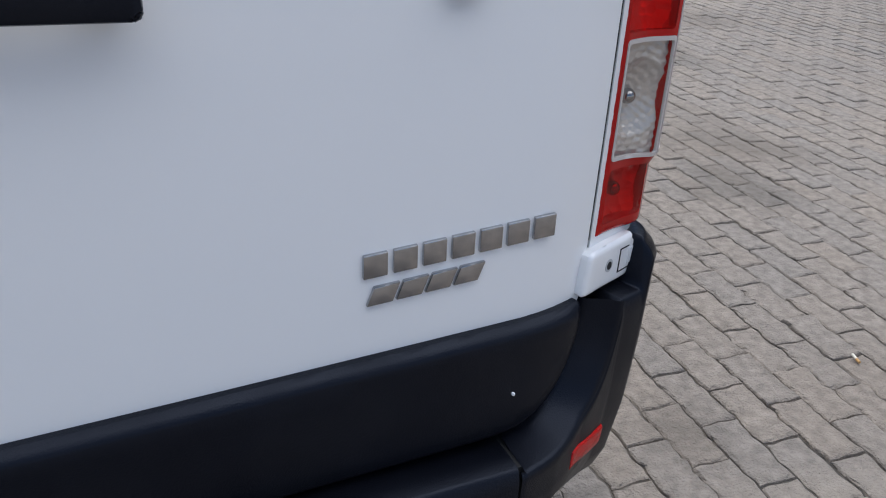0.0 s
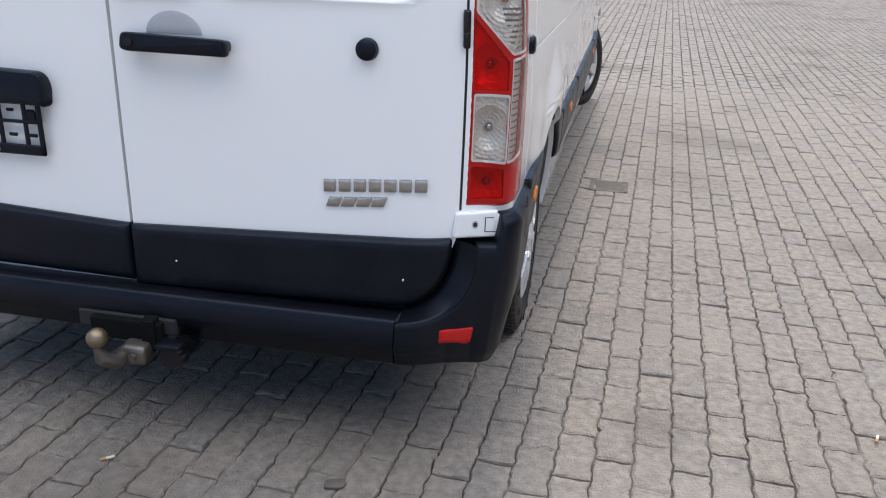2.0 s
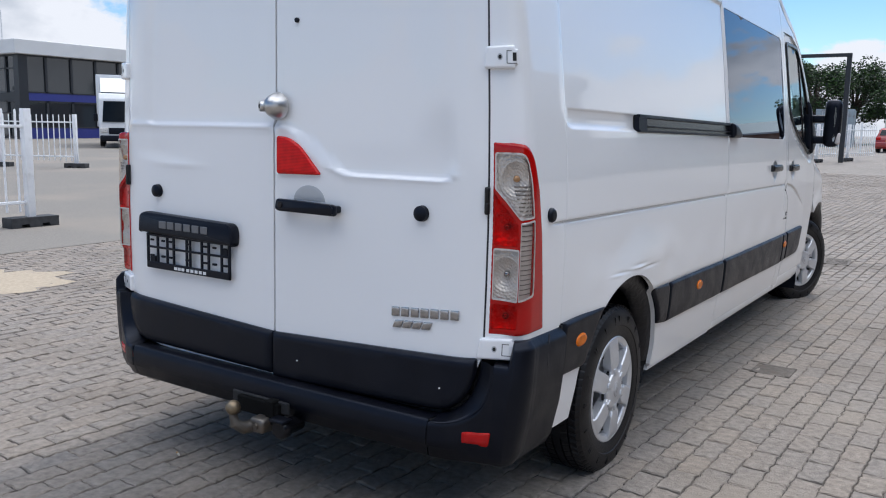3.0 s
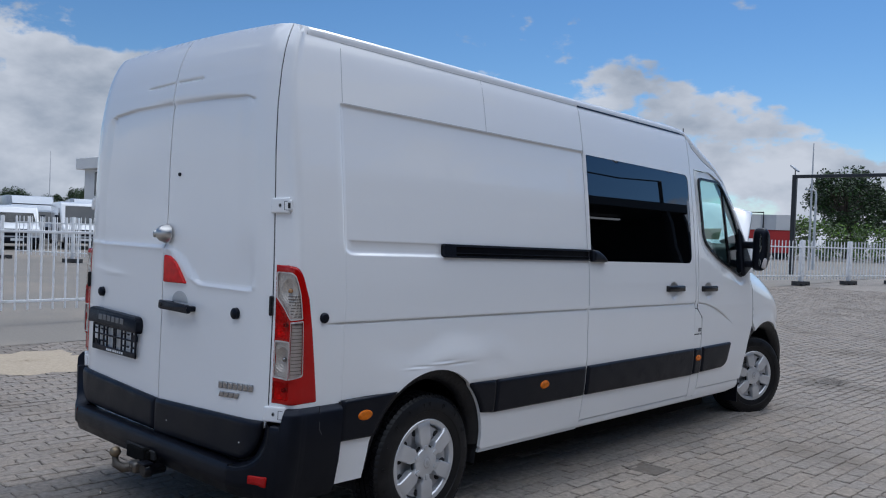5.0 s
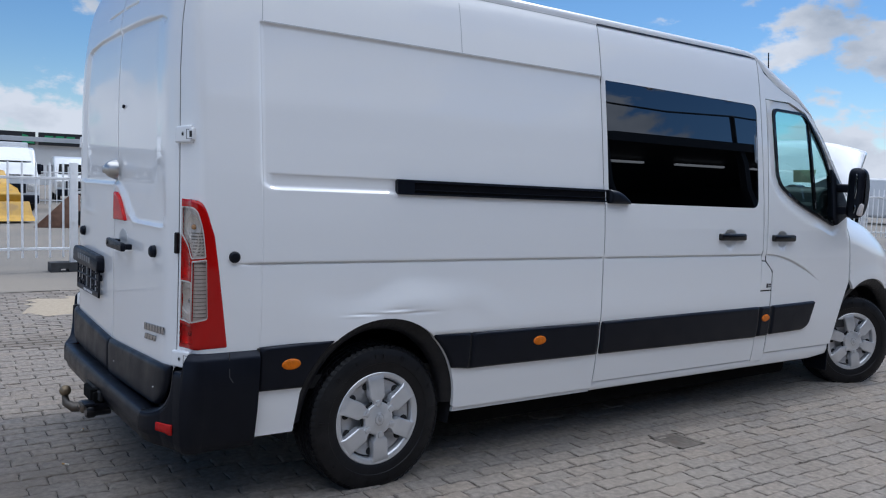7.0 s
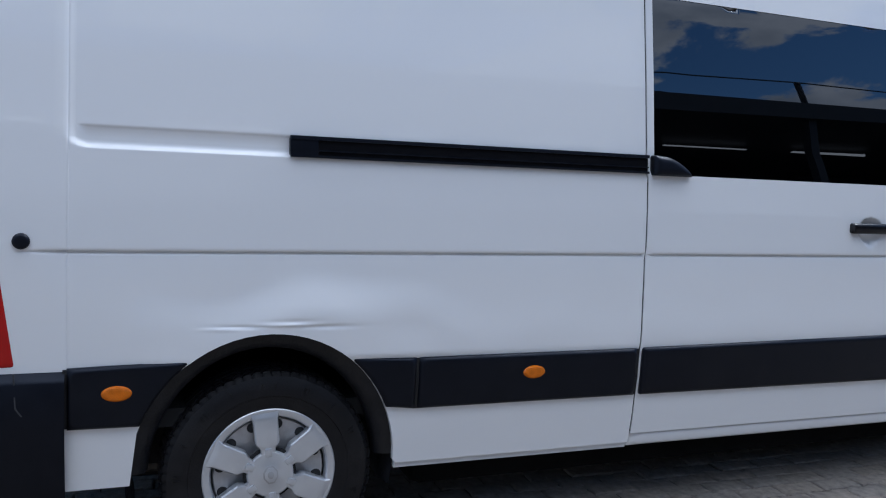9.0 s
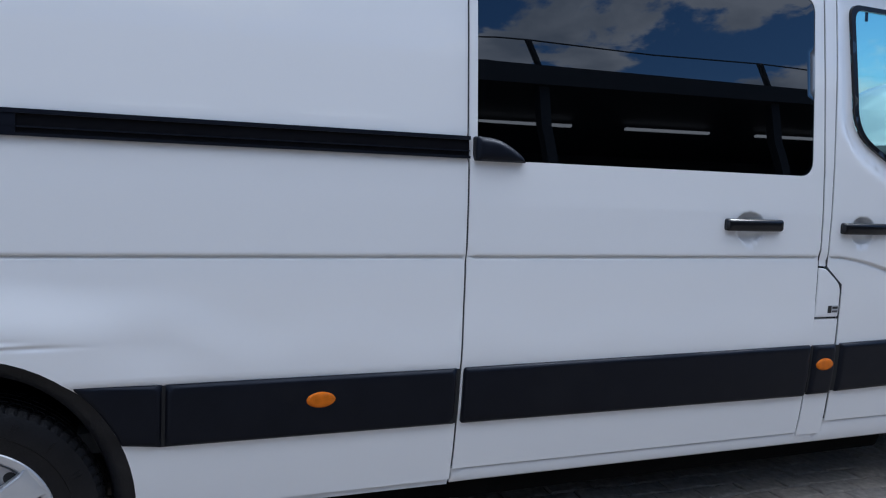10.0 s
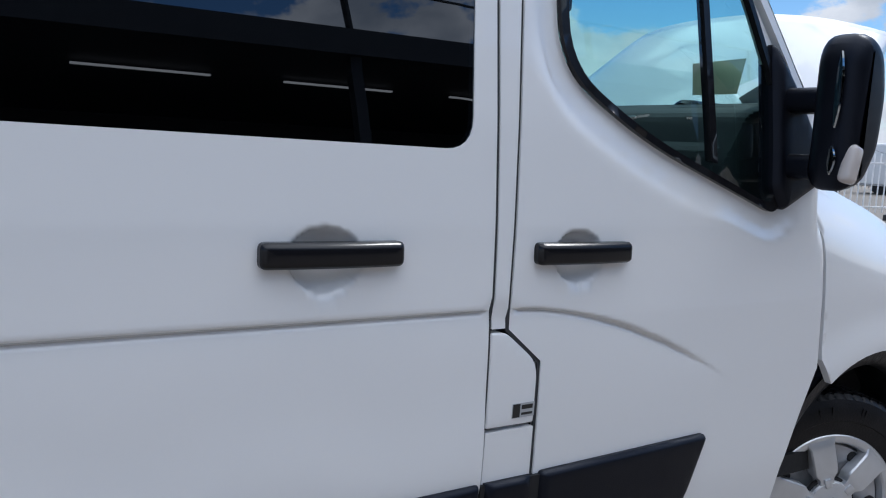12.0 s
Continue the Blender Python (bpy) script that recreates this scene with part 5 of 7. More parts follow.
rim = [j for j in range(w)] + [i * w + NB for i in range(1, MB + 1)] + [MB * w + j for j in range(NB - 1, -1, -1)] + [i * w for i in range(MB - 1, 0, -1)]
for a, b in zip(rim, rim[1:] + rim[:1]):
    faces.append([a, a + o, b + o, b])
bonnet = solid("bonnet", verts, faces, PAINT, van, "white bonnet standing open", True)
part("bonnet_prop", tube_bm([(-0.55, 5.75, 1.12), (-0.50, 5.78, 1.62)], 0.006, 8), STEEL, van)

# nose
bm = bmesh.new()
for (y0, y1, z0, z1, wx) in ((5.30, 5.95, 0.62, 1.05, 0.80),):
    box_bm(-wx, y0, z0, wx, y1, z1, 0.05, 3, bm)
part("engine_bay", bm, DARK, van)
bm = bmesh.new()
plan = rounded([(-1.0, 5.74), (-0.93, 5.98), (-0.55, 6.16), (0.55, 6.16), (0.93, 5.98), (1.0, 5.74), (0.85, 5.70), (-0.85, 5.70)], [0.02, 0.12, 0.2, 0.2, 0.12, 0.02, 0.02, 0.02], 6)
prism_bm(plan, 0.30, 0.70, "z", bm, 0.02)
part("front_bumper", bm, PLASTIC, van, "matt black front bumper")
bm = bmesh.new()
plan = rounded([(-0.62, 5.90), (-0.55, 6.10), (0.55, 6.10), (0.62, 5.90)], [0.02, 0.15, 0.15, 0.02], 6)
prism_bm(plan, 0.72, 0.98, "z", bm, 0.02)
part("grille", bm, PLASTIC_GLOSS, van)
for s in (-1, 1):
    bm = bmesh.new()
    prism_bm(rounded([(s * 0.64, 5.99), (s * 0.93, 5.78), (s * 0.98, 5.62), (s * 0.90, 5.60), (s * 0.62, 5.86)], 0.03, 4), 0.80, 1.10, "z", bm, 0.02)
    part("headlamp", bm, CLEAR_LENS, van, "clear headlamp")
# scuttle under the screen
bm = box_bm(-0.84, 5.05, 1.18, 0.84, 5.42, 1.27, 0.02, 2)
part("scuttle", bm, PLASTIC, van)

# cab inside
bm = bmesh.new()
prism_bm(rounded([(4.66, 0.62), (4.66, 1.40), (4.74, 1.53), (4.86, 1.57), (5.02, 1.53), (5.14, 1.34), (5.14, 0.62)], 0.03, 3), -0.93, 0.93, "x", bm, 0.02)
prism_bm(rounded([(4.62, 1.25), (4.66, 1.60), (4.78, 1.65), (4.92, 1.58), (4.9, 1.25)], 0.04, 3), -0.72, -0.20, "x", bm, 0.02)
prism_bm(rounded([(4.64, 1.18), (4.65, 1.42), (4.76, 1.50), (4.9, 1.2)], 0.03, 3), -0.18, 0.90, "x", bm, 0.02)
box_bm(0.56, 4.78, 1.30, 0.88, 4.96, 1.56, 0.05, 3, bm)
dash = part("dashboard", bm, INNER, van, "dark grey moulded dashboard")
# round air vent in a hood at the passenger's end, with a pod beside it
bm = lathe_bm([(0.001, 0.030), (0.030, 0.028), (0.034, 0.002), (0.046, -0.002), (0.056, 0.010), (0.058, 0.040), (0.058, 0.150)], 28, "z")
bmesh.ops.transform(bm, matrix=pose(0.60, 4.86, 1.525, -90, 0, 0), verts=bm.verts)
vent = part("air_vent", bm, PLASTIC_GLOSS, dash, "round black air vent")
bm = bmesh.new()
prism_bm(rounded([(4.60, 1.20), (4.66, 1.44), (4.76, 1.515), (4.90, 1.53), (4.98, 1.20)], 0.03, 3), 0.20, 0.52, "x", bm, 0.02)
part("glove_box", bm, INNER, dash)
part("dash_strip", tube_bm([(-0.20, 4.735, 1.505), (0.10, 4.730, 1.512), (0.54, 4.735, 1.520)], 0.004, 8), STICKER_GREY, dash)
ring = [(0.19 * math.cos(2 * math.pi * i / 32), 0.19 * math.sin(2 * math.pi * i / 32), 0) for i in range(32)]
bm = tube_bm(ring + [ring[0]], 0.015, 10)
for a in (20, 160, 270):
    tube_bm([(0, 0, -0.02), (0.18 * math.cos(radians(a)), 0.18 * math.sin(radians(a)), 0)], 0.016, 8, bm)
lathe_bm([(0.001, 0.01), (0.05, 0.008), (0.06, -0.01), (0.05, -0.05)], 20, "z", bm)
bmesh.ops.transform(bm, matrix=pose(-0.46, 4.50, 1.47, 62, 0, 0), verts=bm.verts)
part("steering_wheel", bm, PLASTIC_GLOSS, van, "black three-spoke steering wheel")
for x0, x1 in ((-0.74, -0.24), (-0.10, 0.78)):
    bm = bmesh.new()
    box_bm(x0, 3.98, 0.60, x1, 4.48, 0.80, 0.05, 3, bm)
    box_bm(x0, 3.96, 0.76, x1, 4.10, 1.36, 0.05, 3, bm, Matrix.Translation((0, 4.0, 0.8)) @ Matrix.Rotation(radians(8), 4, "X") @ Matrix.Translation((0, -4.0, -0.8)))
    n = 1 if x0 < -0.2 else 2
    for k in range(n):
        c = x0 + (x1 - x0) * (k + 0.5) / n
        box_bm(c - 0.13, 3.90, 1.34, c + 0.13, 3.99, 1.56, 0.04, 3, bm)
    part("cab_seat", bm, CLOTH, van, "dark cloth cab seat")
part("cab_floor", box_bm(-0.94, 3.92, 0.50, 0.94, 5.2, 0.56), DARK, van)
part("bulkhead", box_bm(-0.90, 3.86, 0.50, 0.90, 3.895, 2.30), DARK, van)
part("load_floor", box_bm(-0.92, 0.08, 0.50, 0.92, 3.90, 0.56), DARK, van)
part("under_frame", box_bm(-0.72, 0.15, 0.30, 0.72, 5.7, 0.50, 0.03, 1), DARK, van)
bm = box_bm(-0.02, 4.70, 1.86, 0.22, 4.74, 1.94, 0.01, 2)
part("inside_mirror", bm, PLASTIC_GLOSS, van)
part("screen_leaflet", prism_bm([(0.58, 1.60), (0.74, 1.60), (0.76, 1.70), (0.57, 1.695)], 4.93, 4.932, "y"), PAPER, van)

# arch liners and mud flaps
for yc, zc, ry, rz in ((REAR_AXLE + 0.007, ZR, 0.445, 0.481), (FRONT_AXLE, ZF + 0.01, 0.482, 0.482)):
    for s in (-1, 1):
        verts, faces = [], []
        pts = [(yc + (y - yc) * ry, zc + (z - zc) * rz) for y, z in arc(yc, zc, 1.0, -12, 192, 28)]
        for k, (y, z) in enumerate(pts):
            wob = 0.012 * math.sin(k * 1.9)
            for x in (1.022, 0.90, 0.60):
                rr = 1.0 - (0.05 + wob if x == 0.90 else 0.0)
                wx = float(half_width(np.asarray(max(z, 0.3)), np.asarray(yc))) - 0.022
                verts.append((s * (wx if x > 1 else x), yc + (y - yc) * rr, zc + (z - zc) * rr))
        for k in range(len(pts) - 1):
            for j in range(2):
                a = k * 3 + j
                faces.append([a, a + 1, a + 4, a + 3])
        n = len(pts)
        faces.append([k * 3 + 2 for k in range(n)])
        solid("arch_liner", verts, faces, LINER, van, "", True)
        lv, lf = [], []
        lp = arc(yc, zc, 1.0, 2, 178, 40)
        for y, z in lp:
            zz = zc + (z - zc) * rz
            wx = float(half_width(np.asarray(max(zz, 0.3)), np.asarray(yc)))
            for rr, dx in ((0.002, 0.014), (-0.030, 0.020), (-0.060, 0.036), (-0.072, 0.080)):
                lv.append((s * (wx - dx), yc + (y - yc) * (ry + rr), zc + (z - zc) * (rz + rr)))
        for k in range(len(lp) - 1):
            for j in range(3):
                b0 = k * 4 + j
                lf.append([b0, b0 + 1, b0 + 5, b0 + 4])
        solid("arch_lip", lv, lf, LINER, van, "", True)
for s in (-1, 1):
    bm = box_bm(s * 0.91 - 0.09, 4.855, 0.20, s * 0.91 + 0.09, 4.867, 0.46, 0.003, 1)
    part("mud_flap", bm, PLASTIC, van)
part("spare_wheel_hanger", box_bm(-0.66, 0.14, 0.23, 0.66, 0.72, 0.32, 0.05, 2), RUBBER, van)
# the wide low box is added to keep light off the ground below
part("under_shade_box", box_bm(-0.82, 1.52, 0.165, 0.82, 4.62, 0.32, 0.05, 2), UNDERSIDE, van)
part("rear_axle", tube_bm([(-0.80, REAR_AXLE, 0.33), (0.0, REAR_AXLE, 0.27), (0.80, REAR_AXLE, 0.33)], 0.05, 10), DARK, van)
part("exhaust", tube_bm([(0.66, 0.5, 0.30), (0.66, 2.5, 0.30)], 0.035, 10), STEEL, van)


# wheels
def wheel(x, y, z, s, turn=0.0, steer=0.0):
    """s: +1 for the right side."""
    m = pose(x, y, z, 0, 0, steer) @ pose(0, 0, 0, turn, 0, 0) @ Matrix.Diagonal((s, 1.022, 1.022, 1))
    prof = [(0.205, -0.100), (0.225, -0.108), (0.280, -0.115), (0.324, -0.102), (0.339, -0.087)]
    tread = []
    for k in range(5):
        a = -0.080 + k * 0.036
        tread += [(0.344, a), (0.344, a + 0.028), (0.336, a + 0.029), (0.336, a + 0.034)]
    prof += tread[:-2] + [(0.339, 0.087), (0.324, 0.102), (0.306, 0.109), (0.280, 0.114), (0.262, 0.1135), (0.260, 0.1105), (0.235, 0.108), (0.222, 0.104), (0.205, 0.094)]
    bm = bmesh.new()
    segs = 336
    rings = []
    for r, a in prof:
        ring = []
        for i in range(segs):
            rr = r
            if r > 0.330 and abs(a) > 0.030 and (i + (2 if a > 0 else 0)) % 5 == 0:
                rr -= 0.0055
            th = 2 * math.pi * (i + (0.6 * math.sin(a * 80) if r > 0.331 else 0)) / segs
            ring.append(bm.verts.new((a, rr * math.cos(th), rr * math.sin(th))))
        rings.append(ring)
    for a, b in zip(rings, rings[1:]):
        for i in range(segs):
            j = (i + 1) % segs
            bm.faces.new((a[i], a[j], b[j], b[i]))
    # raised sidewall ticks
    for i in range(26):
        th = 2 * math.pi * i / 26 + 0.1 * (i % 3)
        mm = Matrix.Rotation(th, 4, "X")
        box_bm(0.108, -0.0015, 0.272 + 0.008 * (i % 2), 0.1145, 0.0015, 0.304, 0, 1, bm, mm)
    bmesh.ops.transform(bm, matrix=m, verts=bm.verts)
    for v in bm.verts:                  # flat where it stands
        v.co.z = max(v.co.z, z - 0.3352)
    bmesh.ops.recalc_face_normals(bm, faces=bm.faces)
    bm2 = lathe_bm([(0.03, 0.050), (0.10, 0.055), (0.15, 0.074), (0.178, 0.076), (0.190, 0.045), (0.200, 0.02), (0.212, 0.085), (0.222, 0.100), (0.224, 0.095), (0.208, 0.0), (0.206, -0.09)], 64)
    bmesh.ops.transform(bm2, matrix=m, verts=bm2.verts)
    hub = part("wheel", bm2, STEEL_RIM, van, "steel wheel with a silver six-spoke cover")
    part("tyre", bm, RUBBER, hub, "black road tyre", True, 22)
    # dark vents of the steel disc
    for i in range(12):
        th = 2 * math.pi * (i + 0.5) / 12
        bmv = lathe_bm([(0.001, 0.0800), (0.016, 0.0795), (0.018, 0.072)], 14, "x", None, (0, 0.160 * math.cos(th), 0.160 * math.sin(th)))
        bmesh.ops.transform(bmv, matrix=m, verts=bmv.verts)
        part("rim_vent", bmv, DARK, hub)
    # cover: hub dome, rim ring and six broad spokes with turned-down edges and a tab at the hub
    bmc = lathe_bm([(0.001, 0.1185), (0.030, 0.1185), (0.033, 0.1170), (0.060, 0.1165), (0.072, 0.114), (0.076, 0.108), (0.078, 0.080)], 96)
    bmesh.ops.transform(bmc, matrix=m, verts=bmc.verts)
    cover = part("wheel_cover", bmc, SILVER, hub, "scuffed silver plastic wheel cover", True, 28)
    bmk = lathe_bm([(0.078, 0.099), (0.086, 0.099), (0.087, 0.09), (0.078, 0.09)], 96)
    bmesh.ops.transform(bmk, matrix=m, verts=bmk.verts)
    part("cover_slit", bmk, DARK, hub)
    bmr = bmesh.new()
    prof_r = [(0.186, 0.070), (0.189, 0.094), (0.194, 0.100), (0.206, 0.104), (0.214, 0.104), (0.219, 0.100), (0.222, 0.094), (0.222, 0.086)]
    rings_r = [[bmr.verts.new((h, r * math.cos(2 * math.pi * i / 120), r * math.sin(2 * math.pi * i / 120))) for i in range(120)] for r, h in prof_r]
    for p0, p1 in zip(rings_r, rings_r[1:]):
        for i in range(120):
            bmr.faces.new((p0[i], p0[(i + 1) % 120], p1[(i + 1) % 120], p1[i]))
    bmesh.ops.transform(bmr, matrix=m, verts=bmr.verts)
    part("cover_ring", bmr, SILVER, hub, "", True, 28)
    steps = 18
    for k in range(6):
        bms = bmesh.new()
        ca, sa_ = math.cos(math.pi / 3 * k), math.sin(math.pi / 3 * k)
        rows_s = []
        for i in range(steps + 1):
            r = 0.070 + (0.207 - 0.070) * i / steps
            half = 0.024 + 0.0135 * float(smoothstep(0.084, 0.106, r)) + 0.004 * (r - 0.07) / 0.137 + 0.010 * float(smoothstep(0.182, 0.207, r))
            top = 0.1165 - 0.0035 * float(smoothstep(0.100, 0.082, r)) - 0.75 * max(0.0, r - 0.10) ** 2 - 0.004 * float(smoothstep(0.185, 0.207, r))
            line = []
            for q, drop in ((-1.0, 0.040), (-1.0, 0.006), (-0.90, 0.0008), (-0.80, 0.0), (-0.3, 0.0012), (0.3, 0.0012), (0.80, 0.0), (0.90, 0.0008), (1.0, 0.006), (1.0, 0.040)):
                t_ = q * half
                line.append(bms.verts.new((top - drop, t_ * ca + r * sa_, r * ca - t_ * sa_)))
            rows_s.append(line)
        for p0, p1 in zip(rows_s, rows_s[1:]):
            for j in range(len(p0) - 1):
                bms.faces.new((p0[j], p0[j + 1], p1[j + 1], p1[j]))
        bmesh.ops.transform(bms, matrix=m, verts=bms.verts)
        part("cover_spoke", bms, SILVER, hub, "", True, 28)
        # clip tab at the root of the spoke
        bmt = box_bm(0.110, -0.011, 0.060, 0.1195, 0.011, 0.088, 0.003, 2, None, Matrix.Rotation(-math.pi / 3 * k, 4, "X"))
        bmesh.ops.transform(bmt, matrix=m, verts=bmt.verts)
        part("cover_tab", bmt, SILVER, hub)
    for grow, h0, h1, mat in ((1.0, 0.116, 0.1196, STEEL_RIM), (0.80, 0.116, 0.1210, SILVER), (0.42, 0.116, 0.1220, STEEL_RIM)):
        bmd = prism_bm([(0.010 * grow, 0.030 * grow), (0.024 * grow, 0.010 * grow), (0.024 * grow, -0.010 * grow), (0.010 * grow, -0.030 * grow), (-0.010 * grow, -0.030 * grow), (-0.024 * grow, -0.010 * grow), (-0.024 * grow, 0.010 * grow), (-0.010 * grow, 0.030 * grow)], h0, h1, "x", None, 0.0008)
        bmesh.ops.transform(bmd, matrix=m, verts=bmd.verts)
        part("cover_emblem", bmd, mat, hub)
    part("brake_drum", lathe_bm([(0.001, -0.02), (0.14, -0.02), (0.14, -0.09), (0.001, -0.09)], 32, "x", None, (x - 0.05 * s, y, z)), DARK, hub)
    return hub


for s in (1, -1):
    wheel(s * 0.877, REAR_AXLE + 0.018, ZR - 0.0015 - 0.013, s, 6)
    wheel(s * 0.886, FRONT_AXLE, ZF - 0.0135, s, 14, -22)

# small sticker on the filler flap
panel("sticker", S((3.925, 0.862), (3.981, 0.862), (3.981, 0.892), (3.925, 0.892)), STICKER_GREY, side_right, step=0.02, off=0.0022, thick=0.001)
panel("sticker_mark", S((3.926, 0.863), (3.944, 0.863), (3.944, 0.891), (3.926, 0.891)), STICKER_BLACK, side_right, step=0.02, off=0.0028, thick=0.001)
panel("sticker_bar", S((3.948, 0.879), (3.976, 0.879), (3.976, 0.888), (3.948, 0.888)), STICKER_BLACK, side_right, step=0.02, off=0.0028, thick=0.001)
panel("sticker_bar", S((3.948, 0.867), (3.976, 0.867), (3.976, 0.872), (3.948, 0.872)), STICKER_BLACK, side_right, step=0.02, off=0.0028, thick=0.001)


# ---------------------------------------------------------------- the ground
def land(x, y):
    """The yard is level round the van and rises gently ahead of it."""
    k = np.clip(np.asarray(y, float) - 6, 0, 70)
    return 0.0098 * k * k / (k + 3.0)


def paving_material(name, joints):
    m = material(name, (0.250, 0.216, 0.184), 0.85, var=0.24, scale=30.0, bump=0.7, bump_scale=150, pieces=0.05, stain=(0.15, 0.124, 0.10, 0.65), stain_scale=0.75, stain_cover=(0.52, 0.70))
    n, l = m.node_tree.nodes, m.node_tree.links
    geo = n.new("ShaderNodeNewGeometry")
    for node in n:
        if node.type == "TEX_NOISE":
            l.new(geo.outputs["Position"], node.inputs["Vector"])
    p = n["Principled BSDF"]
    # coarse, pitted relief under the fine grit
    fine = [k for k in n if k.type == "BUMP"][0]
    coarse, pits = n.new("ShaderNodeBump"), n.new("ShaderNodeTexNoise")
    pits.inputs["Scale"].default_value, pits.inputs["Detail"].default_value, pits.inputs["Roughness"].default_value = 34.0, 7, 0.68
    coarse.inputs["Strength"].default_value, coarse.inputs["Distance"].default_value = 0.8, 0.016
    l.new(geo.outputs["Position"], pits.inputs["Vector"]), l.new(pits.outputs["Fac"], coarse.inputs["Height"]), l.new(coarse.outputs[0], fine.inputs["Normal"])
    # oil marks, and pale dust trodden into the blocks
    oil, dust = (0.10, 0.085, 0.07, 1), (0.305, 0.262, 0.215, 1)
    for x, y, r, tone, most in ((2.65, 1.55, 0.42, oil, 0.55), (1.45, 0.35, 0.22, oil, 0.4), (0.9, 7.4, 0.5, oil, 0.55), (3.6, 3.4, 0.6, oil, 0.5), (5.3, 5.3, 0.95, dust, 0.95), (1.62, -0.1, 0.42, dust, 0.6), (1.58, 1.0, 0.40, dust, 0.55), (1.66, 2.3, 0.5, dust, 0.5), (3.0, 0.2, 0.35, dust, 0.4)):
        dist, mr, mx = n.new("ShaderNodeVectorMath"), n.new("ShaderNodeMapRange"), n.new("ShaderNodeMix")
        wob, ad = n.new("ShaderNodeTexNoise"), n.new("ShaderNodeMath")
        dist.operation, dist.inputs[1].default_value = "DISTANCE", (x, y, 0)
        wob.inputs["Scale"].default_value, wob.inputs["Detail"].default_value = 4.0, 6
        l.new(geo.outputs["Position"], wob.inputs["Vector"]), l.new(geo.outputs["Position"], dist.inputs[0])
        ad.operation, ad.inputs[2].default_value = "MULTIPLY_ADD", 0.0
        ad.inputs[1].default_value = r * 1.4
        l.new(wob.outputs["Fac"], ad.inputs[0]), l.new(dist.outputs["Value"], ad.inputs[2])
        mr.interpolation_type = "SMOOTHSTEP"
        mr.inputs["From Min"].default_value, mr.inputs["From Max"].default_value = r * 0.75, r * 1.6
        mr.inputs["To Min"].default_value, mr.inputs["To Max"].default_value = most, 0.0
        mx.data_type = "RGBA"
        mx.inputs[7].default_value = tone
        l.new(ad.outputs[0], mr.inputs[0]), l.new(mr.outputs[0], mx.inputs[0])
        l.new(p.inputs["Base Color"].links[0].from_socket, mx.inputs[6]), l.new(mx.outputs[2], p.inputs["Base Color"])
    if joints:
        n, l = m.node_tree.nodes, m.node_tree.links
        p = n["Principled BSDF"]
        tc, mp, br = n.new("ShaderNodeTexCoord"), n.new("ShaderNodeMapping"), n.new("ShaderNodeTexBrick")
        mp.inputs["Rotation"].default_value = (0, 0, radians(90 + 2.6))
        l.new(tc.outputs["Object"], mp.inputs[0]), l.new(mp.outputs[0], br.inputs["Vector"])
        br.inputs["Scale"].default_value = 1.0
        br.inputs["Brick Width"].default_value, br.inputs["Row Height"].default_value = 0.209, 0.1065
        br.inputs["Mortar Size"].default_value, br.inputs["Mortar Smooth"].default_value = 0.006, 0.4
        br.inputs["Color1"].default_value, br.inputs["Color2"].default_value = (0.27, 0.243, 0.214, 1), (0.195, 0.176, 0.155, 1)
        br.inputs["Mortar"].default_value = (0.13, 0.117, 0.10, 1)
        src = p.inputs["Base Color"].links[0].from_socket
        mx = n.new("ShaderNodeMix")
        mx.data_type, mx.blend_type = "RGBA", "MIX"
        mx.inputs[0].default_value = 0.6
        l.new(src, mx.inputs[6]), l.new(br.outputs["Color"], mx.inputs[7]), l.new(mx.outputs[2], p.inputs["Base Color"])
    return m


PAVE_FAR = paving_material("worn_paving_far", True)
PAVE = paving_material("worn_paving_block", False)
JOINT = material("joint_grit", (0.058, 0.051, 0.044), 0.95, var=0.45, scale=60, bump=0.6, bump_scale=200, stain=(0.175, 0.150, 0.125, 1.0), stain_scale=2.6, stain_cover=(0.47, 0.66))
SAND = material("spilt_sand", (0.37, 0.305, 0.225), 0.95, var=0.12, scale=30, bump=0.4, bump_scale=150)

xs = [-400, -200, -100, -60] + list(range(-40, 45, 5)) + [60, 100, 200, 400]
ys = [-400, -200, -100, -50, -25, -10, 0] + list(range(4, 100, 4)) + [130, 200, 400]
verts = [(x, y, float(land(x, y)) - 0.0130) for y in ys for x in xs]
n = len(xs)
faces = [[j * n + i, j * n + i + 1, (j + 1) * n + i + 1, (j + 1) * n + i] for j in range(len(ys) - 1) for i in range(n - 1)]
ground = tagged(solid("ground", verts, faces, PAVE_FAR, None, "", True), "yard of worn grey-brown concrete paving blocks", "ground", "", "structure")

LANE = material("worn_asphalt", (0.190, 0.172, 0.150), 0.9, var=0.10, scale=30, bump=0.3, bump_scale=180, stain=(0.25, 0.215, 0.175, 0.7), stain_scale=0.35, stain_cover=(0.45, 0.68))
ly = [-40, -20, -8, 0, 6] + [10 + 5 * i for i in range(13)]
tagged(solid("lane", [(x, y, float(land(x, y)) + 0.003) for y in ly for x in (-60.0, -6.3 + 0.012 * y)], [[2 * j + 1, 2 * j + 3, 2 * j + 2, 2 * j] for j in range(len(ly) - 1)], LANE, None, "", True), "smooth worn grey-brown asphalt lane beside the paving", "lane", "", "structure")

# laid blocks: columns run with the van, cross joints staggered, edges wavy and worn
BW, BL, TILT_PAVE = 0.1065, 0.209, radians(-2.6)
rng = random.Random(7)


